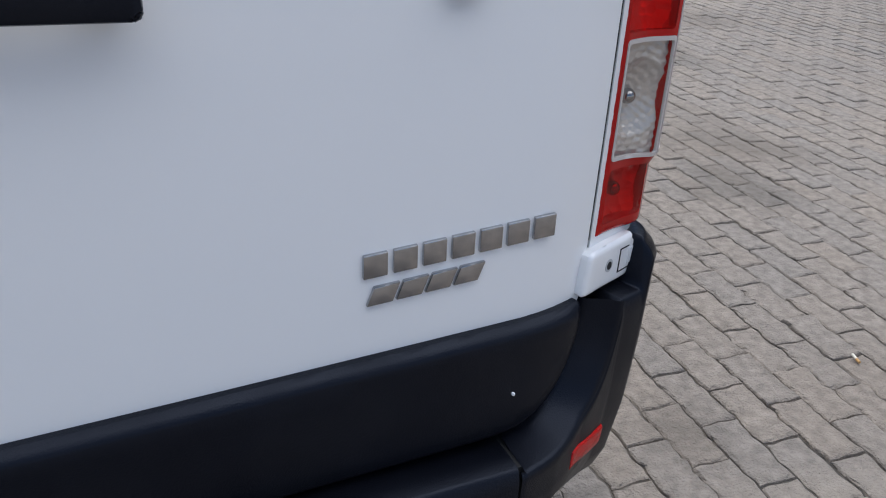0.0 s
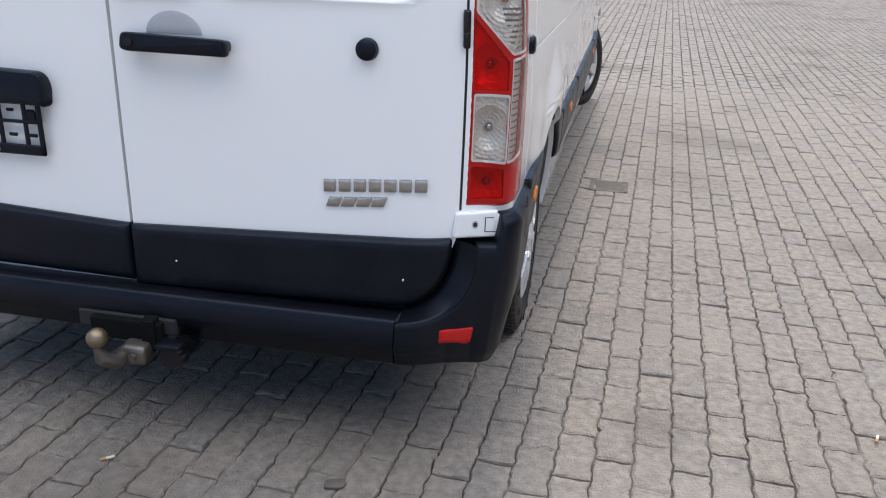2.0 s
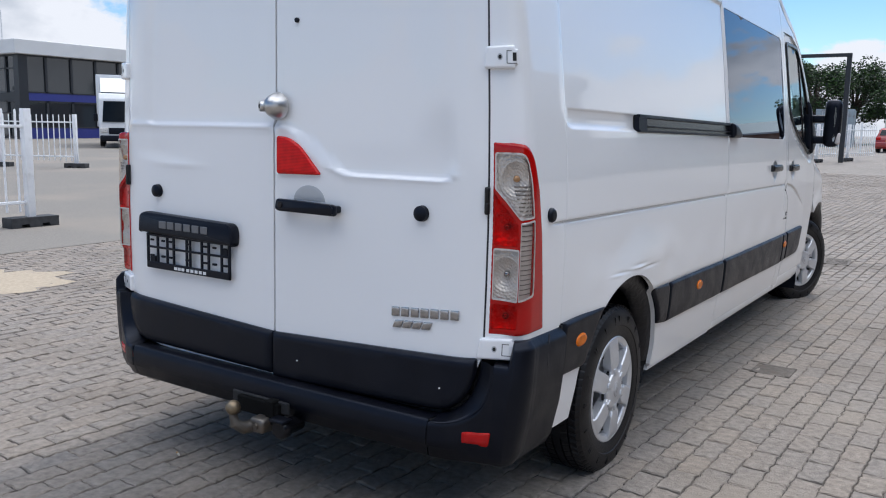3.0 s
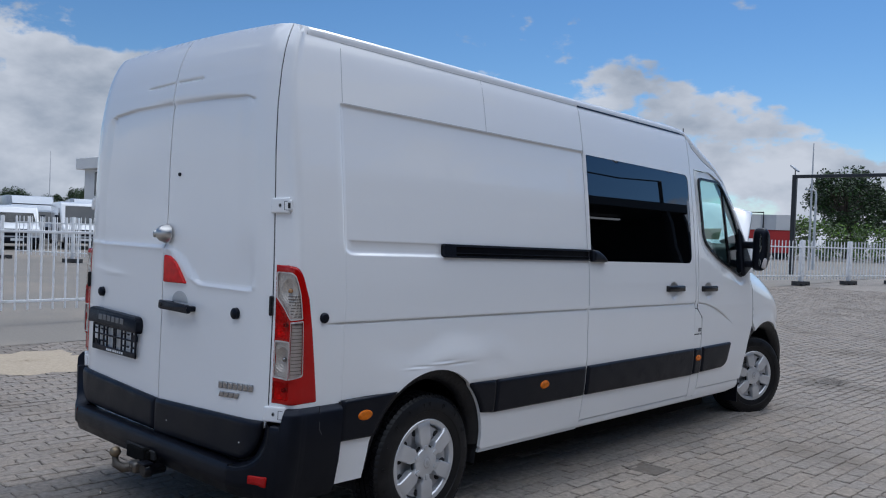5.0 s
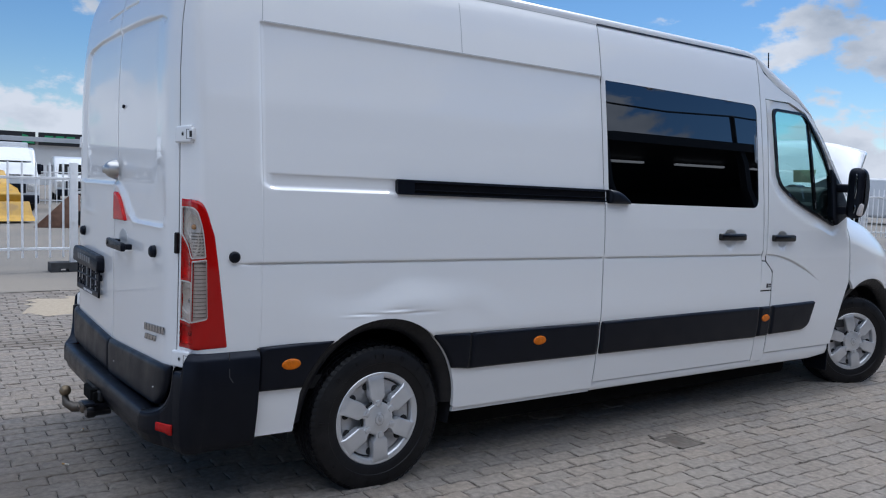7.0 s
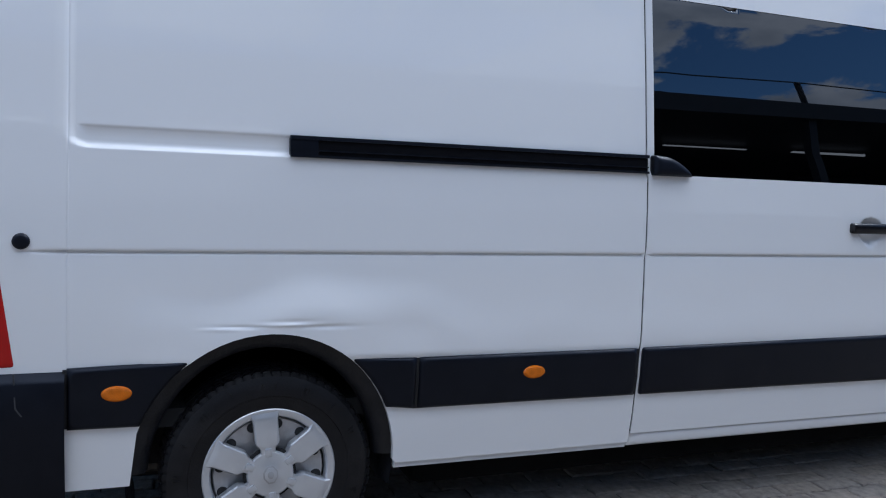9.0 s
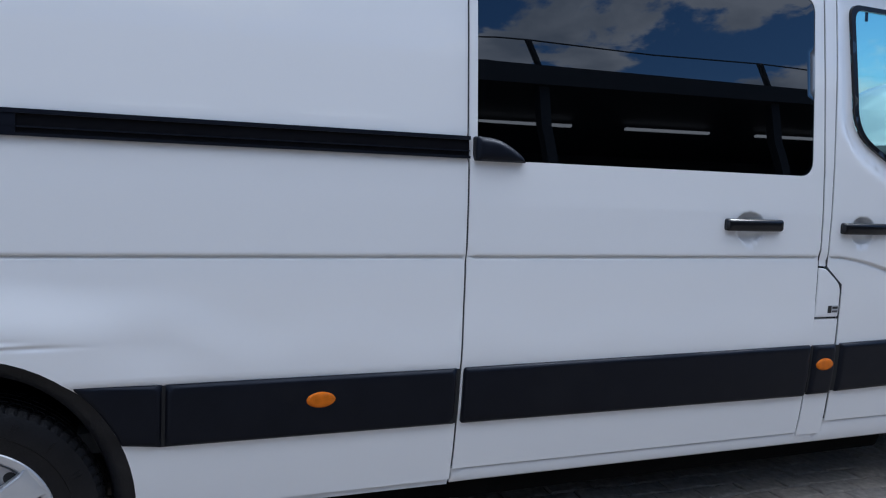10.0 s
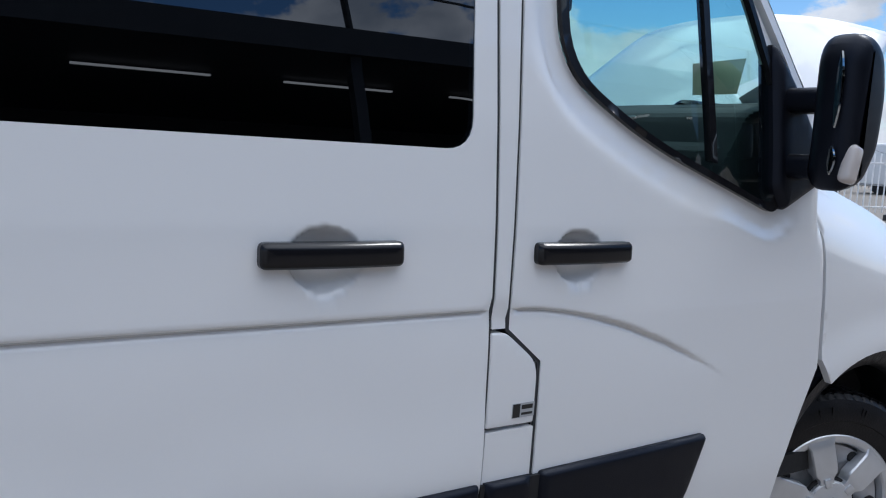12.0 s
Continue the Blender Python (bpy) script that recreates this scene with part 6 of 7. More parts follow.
def ragged(joint, b):
    """Sideways wander of a joint: a slow wave with saw-teeth a finger wide, shared by the blocks on both sides."""
    knot = 0.0152
    i = math.floor(b / knot)
    f = b / knot - i
    tooth = [random.Random(joint * 7919 + q).uniform(-0.0042, 0.0042) for q in (i, i + 1)]
    q = (b / BL * 2) % 1.0
    return 0.0020 * (min(1.0, max(-1.0, 4 * abs(2 * q - 1) - 2))) + tooth[0] * (1 - f) + tooth[1] * f


def block_points(col, row):
    """Outline of a block in paving coordinates (a across, b along)."""
    a0, b0 = col * BW, row * BL + (0.5 * BL if col % 2 else 0.0) + 0.02 * math.sin(col * 12.9898)
    g, steps = 0.0014, 13
    out = []
    for k in range(steps + 1):
        b = b0 + g + (BL - 2 * g) * k / steps
        out.append((a0 + g + ragged(col, b) + max(0.0, rng.uniform(-0.0014, 0.0022)), b))
    cross = [random.Random(col * 104729 + row * 31 + q).uniform(-0.004, 0.004) for q in range(6)]
    for k in (1, 2, 3):
        out.append((a0 + BW * k / 4, b0 + BL - g + cross[k - 1] - max(0.0, rng.uniform(-0.0016, 0.0028))))
    for k in range(steps, -1, -1):
        b = b0 + g + (BL - 2 * g) * k / steps
        out.append((a0 + BW - g + ragged(col + 1, b) - max(0.0, rng.uniform(-0.0014, 0.0022)), b))
    cross = [random.Random(col * 104729 + (row - 1) * 31 + q).uniform(-0.004, 0.004) for q in range(6)]
    for k in (3, 2, 1):
        out.append((a0 + BW * k / 4, b0 + g + cross[k - 1] + max(0.0, rng.uniform(-0.0016, 0.0028))))
    mid = (a0 + BW / 2, b0 + BL / 2)
    return out, mid


def turn(a, b):
    c, s = math.cos(TILT_PAVE), math.sin(TILT_PAVE)
    return a * c - b * s, a * s + b * c


def block_mesh(col, row):
    """Rings of a worn block from its crown down to its foot; the crown is pillowed and the edges are chipped."""
    out, mid = block_points(col, row)
    lift, tx, ty = rng.uniform(-0.0034, 0.0030), rng.uniform(-0.022, 0.022), rng.uniform(-0.014, 0.014)
    worn = rng.uniform(0.0025, 0.0060)
    top, edge, foot = [], [], []
    for a, b in out:
        da, db = mid[0] - a, mid[1] - b
        ln = math.hypot(da, db)
        chip = worn * rng.uniform(0.6, 1.7)
        h = lift + tx * (a - mid[0]) + ty * (b - mid[1])
        foot.append((*turn(a, b), h - 0.0135))
        edge.append((*turn(a + da / ln * 0.0012, b + db / ln * 0.0012), h - 0.0036 - rng.uniform(0, 0.0022)))
        top.append((*turn(a + da / ln * chip * 1.8, b + db / ln * chip * 1.8), h - rng.uniform(0, 0.0012)))
    return top, edge, foot


near, rest = [], [[], []]
for col in range(-110, 120):
    for row in range(-36, 135):
        cx, cy = turn((col + 0.5) * BW, (row + 0.5) * BL)
        if not (-6.3 < cx < 10.5 and -7.0 < cy < 26):
            continue
        zz = float(land(cx, cy))
        if -3.0 < cx < 5.0 and -3.4 < cy < 6.5:
            r0, *lower = block_mesh(col, row)
        else:
            a0, b0 = col * BW + 0.003, row * BL + (0.5 * BL if col % 2 else 0.0) + 0.02 * math.sin(col * 12.9898) + 0.004
            a1, b1 = a0 + BW - 0.008, b0 + BL - 0.008
            h = [rng.uniform(-0.004, 0.003) for _ in range(4)]
            base = [(a0, b0), (a0, b1), (a1, b1), (a1, b0)]
            mid = ((a0 + a1) / 2, (b0 + b1) / 2)
            r1 = [(*turn(a, b), -0.0125) for a, b in base]
            r0 = [(*turn(a + 0.10 * (mid[0] - a), b + 0.05 * (mid[1] - b)), h[i]) for i, (a, b) in enumerate(base)]
            lower = [r1]
        k = len(r0)
        fcs = [list(range(k))[::-1]] + [[q * k + i, q * k + (i + 1) % k, (q + 1) * k + (i + 1) % k, (q + 1) * k + i] for q in range(len(lower)) for i in range(k)]
        vs = [(x, y, z + zz) for ring in (r0, *lower) for x, y, z in ring]
        if 1.02 < cx < 2.32 and -0.30 < cy < 4.6 and len(near) < 296:
            near.append((cx, cy, vs, fcs))
        else:
            s0 = len(rest[0])
            rest[0] += vs
            rest[1] += [[i + s0 for i in fc] for fc in fcs]
blocks = solid("paving_blocks", *rest, PAVE, ground, "worn interlocking paving blocks")
blocks["kind"] = "stuff"
by = [-6.88, -3.28, 0.0, 4.0, 6.0] + [7.0 + i for i in range(19)] + [25.8]
solid("joint_bed", [(x, y, float(land(x, y)) - 0.0092) for y in by for x in (-6.25, 0.0, 10.4)], [[3 * j + i, 3 * j + i + 1, 3 * j + i + 4, 3 * j + i + 3] for j in range(len(by) - 1) for i in range(2)], JOINT, ground, "dark gritty sand in the joints", True)
BLOCKS_NEAR = near


# ---------------------------------------------------------------- loose things on the paving
def ground_at(x, y):
    return float(land(x, y))


verts, faces = [], []
NS = 40
for k, (f, h) in enumerate(((0.0, 0.030), (0.35, 0.026), (0.62, 0.016), (0.82, 0.008), (1.0, 0.002))):
    for i in range(NS):
        a = 2 * math.pi * i / NS
        wob = 1 + 0.40 * noise.noise(Vector((math.cos(a) * 1.6, math.sin(a) * 1.6, 3.3))) + 0.25 * noise.noise(Vector((math.cos(a) * 5, math.sin(a) * 5, 1.3)))
        verts.append((-5.05 + 0.85 * f * wob * math.cos(a), 1.25 + 0.85 * f * wob * math.sin(a), h * 0.5 + 0.006 * noise.noise(Vector((f * 7, a * 3, 0)))))
for k in range(4):
    for i in range(NS):
        j = (i + 1) % NS
        faces.append([k * NS + i, k * NS + j, (k + 1) * NS + j, (k + 1) * NS + i])
tagged(solid("sand_spill", verts, faces, SAND, None, "", True), "thin spill of pale tan sand on the paving", "sand", "", "stuff")

IRON = material("cast_iron", (0.125, 0.108, 0.093), 0.85, 0.1, var=0.25, scale=25, bump=0.4, bump_scale=70, stain=(0.12, 0.09, 0.07, 0.6), stain_scale=9)


def gully(x, y, w, l, turned):
    g = thing("gully_cover", "square worn cast-iron gully cover set in the paving", "drain cover", pose(x, y, ground_at(x, y) + 0.001, 0, 0, turned))
    bm = bmesh.new()
    for a, b, c, d in ((-w, -l, w, -l + 0.025), (-w, l - 0.025, w, l), (-w, -l, -w + 0.025, l), (w - 0.025, -l, w, l)):
        box_bm(a, b, -0.01, c, d, 0.002, 0.002, 1, bm)
    part("cover_rim", bm, IRON, g)
    for i in range(6):
        yy = -l + 0.045 + (2 * l - 0.09) * i / 5
        part("cover_bar", box_bm(-w + 0.02, yy - 0.018, -0.01, w - 0.02, yy + 0.018, 0.001, 0.002, 1), IRON, g)
    return g


gully(1.26, 2.83, 0.11, 0.11, -2)
gully(0.95, 7.62, 0.13, 0.22, 4)
BUTT = material("cigarette_paper", (0.62, 0.58, 0.50), 0.9)
BUTT_TAN = material("filter_tan", (0.45, 0.26, 0.10), 0.9)
for x, y, a in ((-0.02, -0.21, 40), (-0.55, -0.02, -25), (2.10, 0.42, 70)):
    b = thing("cigarette_end", "flattened cigarette end lying on the paving", "litter", pose(x, y, 0.006, 0, 0, a))
    part("paper", lathe_bm([(0.001, 0.0), (0.004, 0.0), (0.004, 0.022), (0.001, 0.022)], 10, "x"), BUTT, b)
    part("filter", lathe_bm([(0.001, -0.016), (0.0041, -0.016), (0.0041, 0.0), (0.001, 0.0)], 10, "x"), BUTT_TAN, b)
bm = bmesh.new()
prism_bm(rounded([(-0.03, -0.015), (0.02, -0.02), (0.033, 0.0), (0.02, 0.018), (-0.025, 0.015)], 0.008, 3), 0.0, 0.010, "z", bm, 0.003)
stone = part("flat_stone", bm, IRON, None)
stone.matrix_basis = pose(0.62, -0.165, 0.002, 3, 0, 20)
tagged(stone, "small flat dark stone lying on the paving", "stone")

# ---------------------------------------------------------------- fences
FENCE = material("white_fence", (0.82, 0.82, 0.82), 0.45, var=0.05, scale=8, bump=0.05, stain=(0.45, 0.44, 0.40, 0.4), stain_scale=5)
FOOT = material("fence_foot", (0.045, 0.045, 0.046), 0.85, var=0.25, scale=15, bump=0.3, bump_scale=60)


def fence_panel(length, pitch, thin):
    p = thing("picket_fence", "white metal picket fence on a dark rubber foot", "fence", None, "white picket fences")
    part("fence_post", box_bm(-0.05, -0.05, 0.12, 0.05, 0.05, 1.54, 0.008, 2), FENCE, p)
    part("fence_rail", box_bm(0.05, -0.018, 1.29, length - 0.05, 0.018, 1.33, 0.006, 1), FENCE, p)
    part("fence_rail", box_bm(0.05, -0.018, 0.305, length - 0.05, 0.018, 0.345, 0.006, 1), FENCE, p)
    n = round((length - 0.1) / pitch)
    first = None
    for i in range(n):
        x = 0.05 + (i + 0.5) * (length - 0.1) / n
        if first is None:
            first = part("picket", lathe_bm([(0.001, 0.20), (thin, 0.205), (thin, 1.51), (thin * 0.5, 1.53)], 8, "z"), FENCE, p)
            first.location.x = x
        else:
            o = new("picket", first.data)
            o.parent, o.location = p, (x, 0, 0)
    bm = bmesh.new()
    prism_bm(rounded([(-0.32, 0), (-0.20, 0), (-0.19, 0.05), (-0.09, 0.05), (-0.08, 0), (0.08, 0), (0.09, 0.05), (0.19, 0.05), (0.20, 0), (0.32, 0), (0.32, 0.135), (-0.32, 0.135)], 0.006, 2), -0.12, 0.12, "y", bm)
    part("fence_foot", bm, FOOT, p, "dark recycled rubber foot")
    return p


def run_fence(proto, points):
    for (x0, y0), (x1, y1) in zip(points, points[1:]):
        yield proto, pose(x0, y0, ground_at(x0, y0), 0, 0, math.degrees(math.atan2(y1 - y0, x1 - x0)))


short = fence_panel(2.35, 0.175, 0.015)
long = fence_panel(3.45, 0.19, 0.016)
mid = fence_panel(2.54, 0.18, 0.016)
spots = list(run_fence(short, [(-8.24, 3.81 - 2.35 * i) for i in range(6)]))
spots += list(run_fence(short, [(-19.8 - 2.1 * i, 11.9 - 1.05 * i) for i in range(4)]))
spots += list(run_fence(long, [(-27.0 - 0.05 * i, 8.6 - 3.45 * i) for i in range(6)]))
spots += list(run_fence(mid, [(-9.98 + 0.82 * i, 14.6 + 2.40 * i) for i in range(11)]))
spots += list(run_fence(long, [(-17.5 + 1.02 * i, 30.4 + 3.30 * i) for i in range(4)]))
used = set()
for proto, m in spots:
    if proto in used:
        copy_thing(proto, m)
    else:
        proto.matrix_basis = m
        used.add(proto)
# closing post at the open end
end = thing("bollard_post", "single white square post at the end of the fence", "post", pose(-3.33, 46.8, ground_at(-3.3, 46.8)))
part("shaft", box_bm(-0.05, -0.05, 0.0, 0.05, 0.05, 1.66, 0.008, 2), FENCE, end)

# palisade behind the parked cars
PALE = material("pale_palisade", (0.55, 0.60, 0.52), 0.6, var=0.08)
pal = thing("palisade_fence", "pale palisade fence behind the parked cars", "fence", pose(-3, 55.5, ground_at(0, 55.5)))
part("palisade_rail", box_bm(0, 0.03, 0.45, 30, 0.07, 0.52), PALE, pal)
part("palisade_rail", box_bm(0, 0.03, 1.55, 30, 0.07, 1.62), PALE, pal)
first = part("pale", prism_bm([(-0.035, 0.1), (0.035, 0.1), (0.035, 1.86), (0, 1.95), (-0.035, 1.86)], 0, 0.02, "y"), PALE, pal)
for i in range(1, 150):
    o = new("pale", first.data)
    o.parent, o.location = pal, (0.2 * i, 0, 0)

# ---------------------------------------------------------------- vehicles in the background
RED_PAINT = material("red_car_paint", (0.30, 0.018, 0.016), 0.3, coat=0.8, var=0.05)
NAVY_PAINT = material("dark_car_paint", (0.022, 0.026, 0.042), 0.3, coat=0.8, var=0.05)
WHITE_CAR = material("white_car_paint", (0.66, 0.67, 0.68), 0.3, coat=0.8, var=0.03)
SILVER_CAR = material("silver_lorry_paint", (0.42, 0.45, 0.49), 0.35, 0.2, coat=0.5, var=0.05)
YELLOW = material("yellow_machine_paint", (0.46, 0.26, 0.02), 0.5, var=0.15, scale=6, stain=(0.18, 0.10, 0.04, 0.6), stain_scale=3)
RUST = material("rusty_plate", (0.16, 0.085, 0.055), 0.8, var=0.3, scale=6, bump=0.3)
PLATE = material("yellow_plate", (0.62, 0.46, 0.04), 0.5)
DARK_GLASS = material("vehicle_glass", (0.02, 0.026, 0.032), 0.05, spec=0.8)


def road_wheel(parent, x, y, r, w):
    hub = part("wheel", lathe_bm([(0.001, -w * 0.3), (r * 0.62, -w * 0.5), (r * 0.62, w * 0.5), (0.001, w * 0.3)], 24, "x", None, (x, y, r)), SILVER, parent)
    part("tyre", lathe_bm([(r * 0.6, -w * 0.5), (r * 0.93, -w * 0.52), (r, -w * 0.38), (r, w * 0.38), (r * 0.93, w * 0.52), (r * 0.6, w * 0.5)], 28, "x", None, (x, y, r)), RUBBER, hub)


def parked_car(paint, label, w=1.72, ln=4.1, h=1.46):
    """A hatchback with its tail to -y."""
    c = thing("parked_car", label, "car", None, "cars parked along the palisade")
    k = h / 1.46
    low = rounded([(0.0, 0.30), (0.05, 0.22), (ln - 0.1, 0.20), (ln, 0.40), (ln - 0.05, 0.68), (ln - 0.9, 0.90 * k), (0.35, 0.98 * k), (0.06, 0.92 * k), (-0.03, 0.62)], 0.08, 4)
    bm = prism_bm(low, -w / 2, w / 2, "x")
    bmesh.ops.recalc_face_normals(bm, faces=bm.faces)
    bmesh.ops.bevel(bm, geom=[e for e in bm.edges if e.calc_face_angle(0) > 0.9], offset=0.08, segments=3, affect="EDGES", profile=0.5)
    body = part("body", bm, paint, c)
    top = [(0.10, 0.93 * k), (0.30, h - 0.10), (0.45, h - 0.03), (1.2, h), (2.0, h - 0.03), (2.9, 0.95 * k)]
    verts, faces = [], []
    for i, (y, z) in enumerate(top):
        t = (z - 0.93 * k) / (h - 0.93 * k)
        hw = w / 2 - 0.05 - 0.16 * max(0, t)
        verts += [(-hw, y, z), (hw, y, z)]
    for i in range(len(top) - 1):
        faces.append([2 * i, 2 * i + 1, 2 * i + 3, 2 * i + 2])
    faces += [[2 * i for i in range(len(top))][::-1], [2 * i + 1 for i in range(len(top))]]
    cab = bmesh.new()
    vs = [cab.verts.new(v) for v in verts]
    for f in faces:
        cab.faces.new([vs[i] for i in f])
    bmesh.ops.recalc_face_normals(cab, faces=cab.faces)
    bmesh.ops.bevel(cab, geom=cab.edges[:], offset=0.04, segments=2, affect="EDGES", profile=0.5)
    part("cabin", cab, paint, c)
    bm = bmesh.new()
    a, b = (0.135, 1.0 * k), (0.275, h - 0.13)
    v = [bm.verts.new(p) for p in ((-w / 2 + 0.20, a[0] - 0.015, a[1]), (w / 2 - 0.20, a[0] - 0.015, a[1]), (w / 2 - 0.27, b[0] - 0.02, b[1]), (-w / 2 + 0.27, b[0] - 0.02, b[1]))]
    bm.faces.new(v)
    bmesh.ops.solidify(bm, geom=bm.faces[:], thickness=0.01)
    part("rear_window", bm, DARK_GLASS, c)
    for s in (-1, 1):
        part("tail_lamp", box_bm(s * (w / 2 - 0.17) - 0.11, -0.035, 0.70, s * (w / 2 - 0.17) + 0.11, 0.10, 0.90 * k, 0.03, 2), RED_REFLECTOR, c)
        hw = w / 2 - 0.11
        bm = prism_bm([(0.45, 0.98 * k), (0.55, h - 0.12), (1.9, h - 0.10), (2.6, 1.0 * k)], s * hw - 0.012, s * hw + 0.012, "x")
        part("side_window", bm, DARK_GLASS, c)
        part("door_mirror", box_bm(s * (w / 2 + 0.08) - 0.08, 2.35, 0.98 * k, s * (w / 2 + 0.08) + 0.08, 2.45, 1.12 * k, 0.03, 2), PLASTIC, c)
        for y in (0.72, ln - 0.82):
            road_wheel(c, s * (w / 2 - 0.10), y, 0.30, 0.20)
    part("rear_bumper", box_bm(-w / 2 + 0.03, -0.09, 0.28, w / 2 - 0.03, 0.15, 0.58, 0.06, 3), paint, c)
    part("number_plate", box_bm(-0.26, -0.10, 0.60, 0.26, -0.045, 0.71, 0.004, 1), PLATE, c)
    return c


for paint, label, x, w, h in ((RED_PAINT, "small red hatchback parked tail outwards by the palisade", -2.15, 1.66, 1.40), (NAVY_PAINT, "dark blue hatchback parked tail outwards by the palisade", -0.10, 1.74, 1.50),
                              (WHITE_CAR, "white estate car parked tail outwards by the palisade", 2.55, 1.74, 1.44), (NAVY_PAINT, "black saloon car parked tail outwards by the palisade", 5.25, 1.80, 1.46)):
    parked_car(paint, label, w, 4.1, h).matrix_basis = pose(x, 50, ground_at(0, 50), 0, 0, -3)


def works_van(paint, label, w=1.95, ln=5.2, h=2.25, box=None):
    """A delivery van or box lorry with its nose to +x of its own frame."""
    c = thing("delivery_van" if box is None else "box_lorry", label, "van" if box is None else "lorry", None, "vehicles waiting behind the fence")
    if box is None:
        prof = [(0, 0.30), (ln - 0.05, 0.30), (ln, 0.55), (ln - 0.04, 0.95), (ln - 0.75, 1.18), (ln - 1.55, h - 0.10), (ln - 1.9, h), (0.1, h), (0, h - 0.1)]
    else:
        prof = [(ln - 1.95, 0.35), (ln - 0.03, 0.35), (ln, 0.60), (ln - 0.02, 1.10), (ln - 0.28, h - 0.3), (ln - 0.5, h - 0.05), (ln - 1.95, h)]
    verts_bm = prism_bm(rounded(prof, 0.07, 3), -w / 2, w / 2, "y")
    bmesh.ops.recalc_face_normals(verts_bm, faces=verts_bm.faces)
    bmesh.ops.bevel(verts_bm, geom=[e for e in verts_bm.edges if e.calc_face_angle(0) > 0.9], offset=0.10, segments=3, affect="EDGES", profile=0.5)
    part("body", verts_bm, paint, c)
    if box is None:
        a, b = (ln - 0.78, 1.22), (ln - 1.48, h - 0.20)
    else:
        a, b = (ln + 0.0, 1.20), (ln - 0.25, h - 0.42)
    bm = bmesh.new()
    v = [bm.verts.new(p) for p in ((a[0] + 0.03, -w / 2 + 0.16, a[1]), (a[0] + 0.03, w / 2 - 0.16, a[1]), (b[0] + 0.03, w / 2 - 0.24, b[1]), (b[0] + 0.03, -w / 2 + 0.24, b[1]))]
    bm.faces.new(v)
    bmesh.ops.solidify(bm, geom=bm.faces[:], thickness=0.02)
    part("windscreen", bm, DARK_GLASS, c)
    part("grille", box_bm(ln - 0.02, -w / 2 + 0.42, 0.62, ln + 0.03, w / 2 - 0.42, 0.92, 0.02, 2), PLASTIC, c)
    part("front_bumper", box_bm(ln - 0.12, -w / 2 + 0.03, 0.28, ln + 0.07, w / 2 - 0.03, 0.56, 0.05, 3), PLASTIC, c)
    for s in (-1, 1):
        part("headlamp", box_bm(ln - 0.10, s * (w / 2 - 0.22) - 0.17, 0.66, ln + 0.025, s * (w / 2 - 0.22) + 0.17, 0.92, 0.04, 2), CLEAR_LENS, c)
        part("door_mirror", box_bm(ln - 1.15, s * (w / 2 + 0.15) - 0.10, 1.22, ln - 1.05, s * (w / 2 + 0.15) + 0.10, 1.58, 0.03, 2), PLASTIC, c)
        bm = prism_bm([(ln - 1.05, 1.24), (ln - 1.55, h - 0.32), (ln - 2.0, h - 0.32), (ln - 2.0, 1.24)] if box is None else [(ln - 0.35, 1.25), (ln - 0.55, h - 0.45), (ln - 1.4, h - 0.45), (ln - 1.4, 1.25)], s * (w / 2 - 0.005) - 0.01, s * (w / 2 - 0.005) + 0.01, "y")
        part("side_window", bm, DARK_GLASS, c)
        for x in (0.95, ln - 0.95):
            hub = part("wheel", lathe_bm([(0.001, -0.05), (0.21, -0.09), (0.21, 0.09), (0.001, 0.05)], 20, "y", None, (x, s * (w / 2 - 0.13), 0.345)), SILVER, c)
            part("tyre", lathe_bm([(0.20, -0.10), (0.32, -0.11), (0.345, -0.08), (0.345, 0.08), (0.32, 0.11), (0.20, 0.10)], 24, "y", None, (x, s * (w / 2 - 0.13), 0.345)), RUBBER, hub)
    part("number_plate", box_bm(ln + 0.06, -0.26, 0.40, ln + 0.085, 0.26, 0.51, 0.004, 1), WHITE_PRINT, c)
    if box:
        bw, bh = box
        part("load_box", box_bm(-0.9, -bw / 2, 0.95, ln - 2.0, bw / 2, bh, 0.04, 2), WHITE_CAR if paint != SILVER_CAR else SILVER_CAR, c)
        part("chassis", box_bm(-0.8, -0.45, 0.55, ln - 1.9, 0.45, 0.95), PLASTIC, c)
        part("roof_fairing", prism_bm(rounded([(ln - 1.85, h - 0.02), (ln - 0.6, h), (ln - 1.3, h + 0.45), (ln - 1.85, bh - 0.15)], 0.06, 3), -w / 2 + 0.12, w / 2 - 0.12, "y"), paint, c)
    return c


a_van = works_van(WHITE_CAR, "white delivery van facing the fence")
a_low = works_van(WHITE_CAR, "low white delivery van facing the fence", 1.9, 4.9, 1.98)
a_lorry = works_van(SILVER_CAR, "grey-blue box lorry standing behind the vans", 2.3, 7.5, 2.15, (2.4, 2.62))
w_lorry = works_van(WHITE_CAR, "white box lorry behind the fence", 2.3, 7.0, 2.6, (2.5, 3.5))
s_lorry = works_van(WHITE_CAR, "small white box van parked beyond the loader", 1.75, 5.2, 1.65, (1.8, 2.3))
slots = [(s_lorry, -30.4, 2.75, 2), (a_low, -39.0, 13.1, -16), (a_van, -39.5, 16.3, -16), (a_van, -38.5, 10.4, -12), (a_low, -38.5, 7.4, -8), (w_lorry, -41.0, 1.2, -4), (a_van, -36.0, 4.0, -3), (a_low, -38.0, -1.8, 0), (a_lorry, -52.0, 22.5, -20), (a_lorry, -50.0, 17.5, -14),
         (w_lorry, -38.0, 26.5, -35), (w_lorry, -40.5, 31.5, -35), (a_low, -16.0, 35.1, 10), (w_lorry, -43, -5.5, 0)]
used = set()
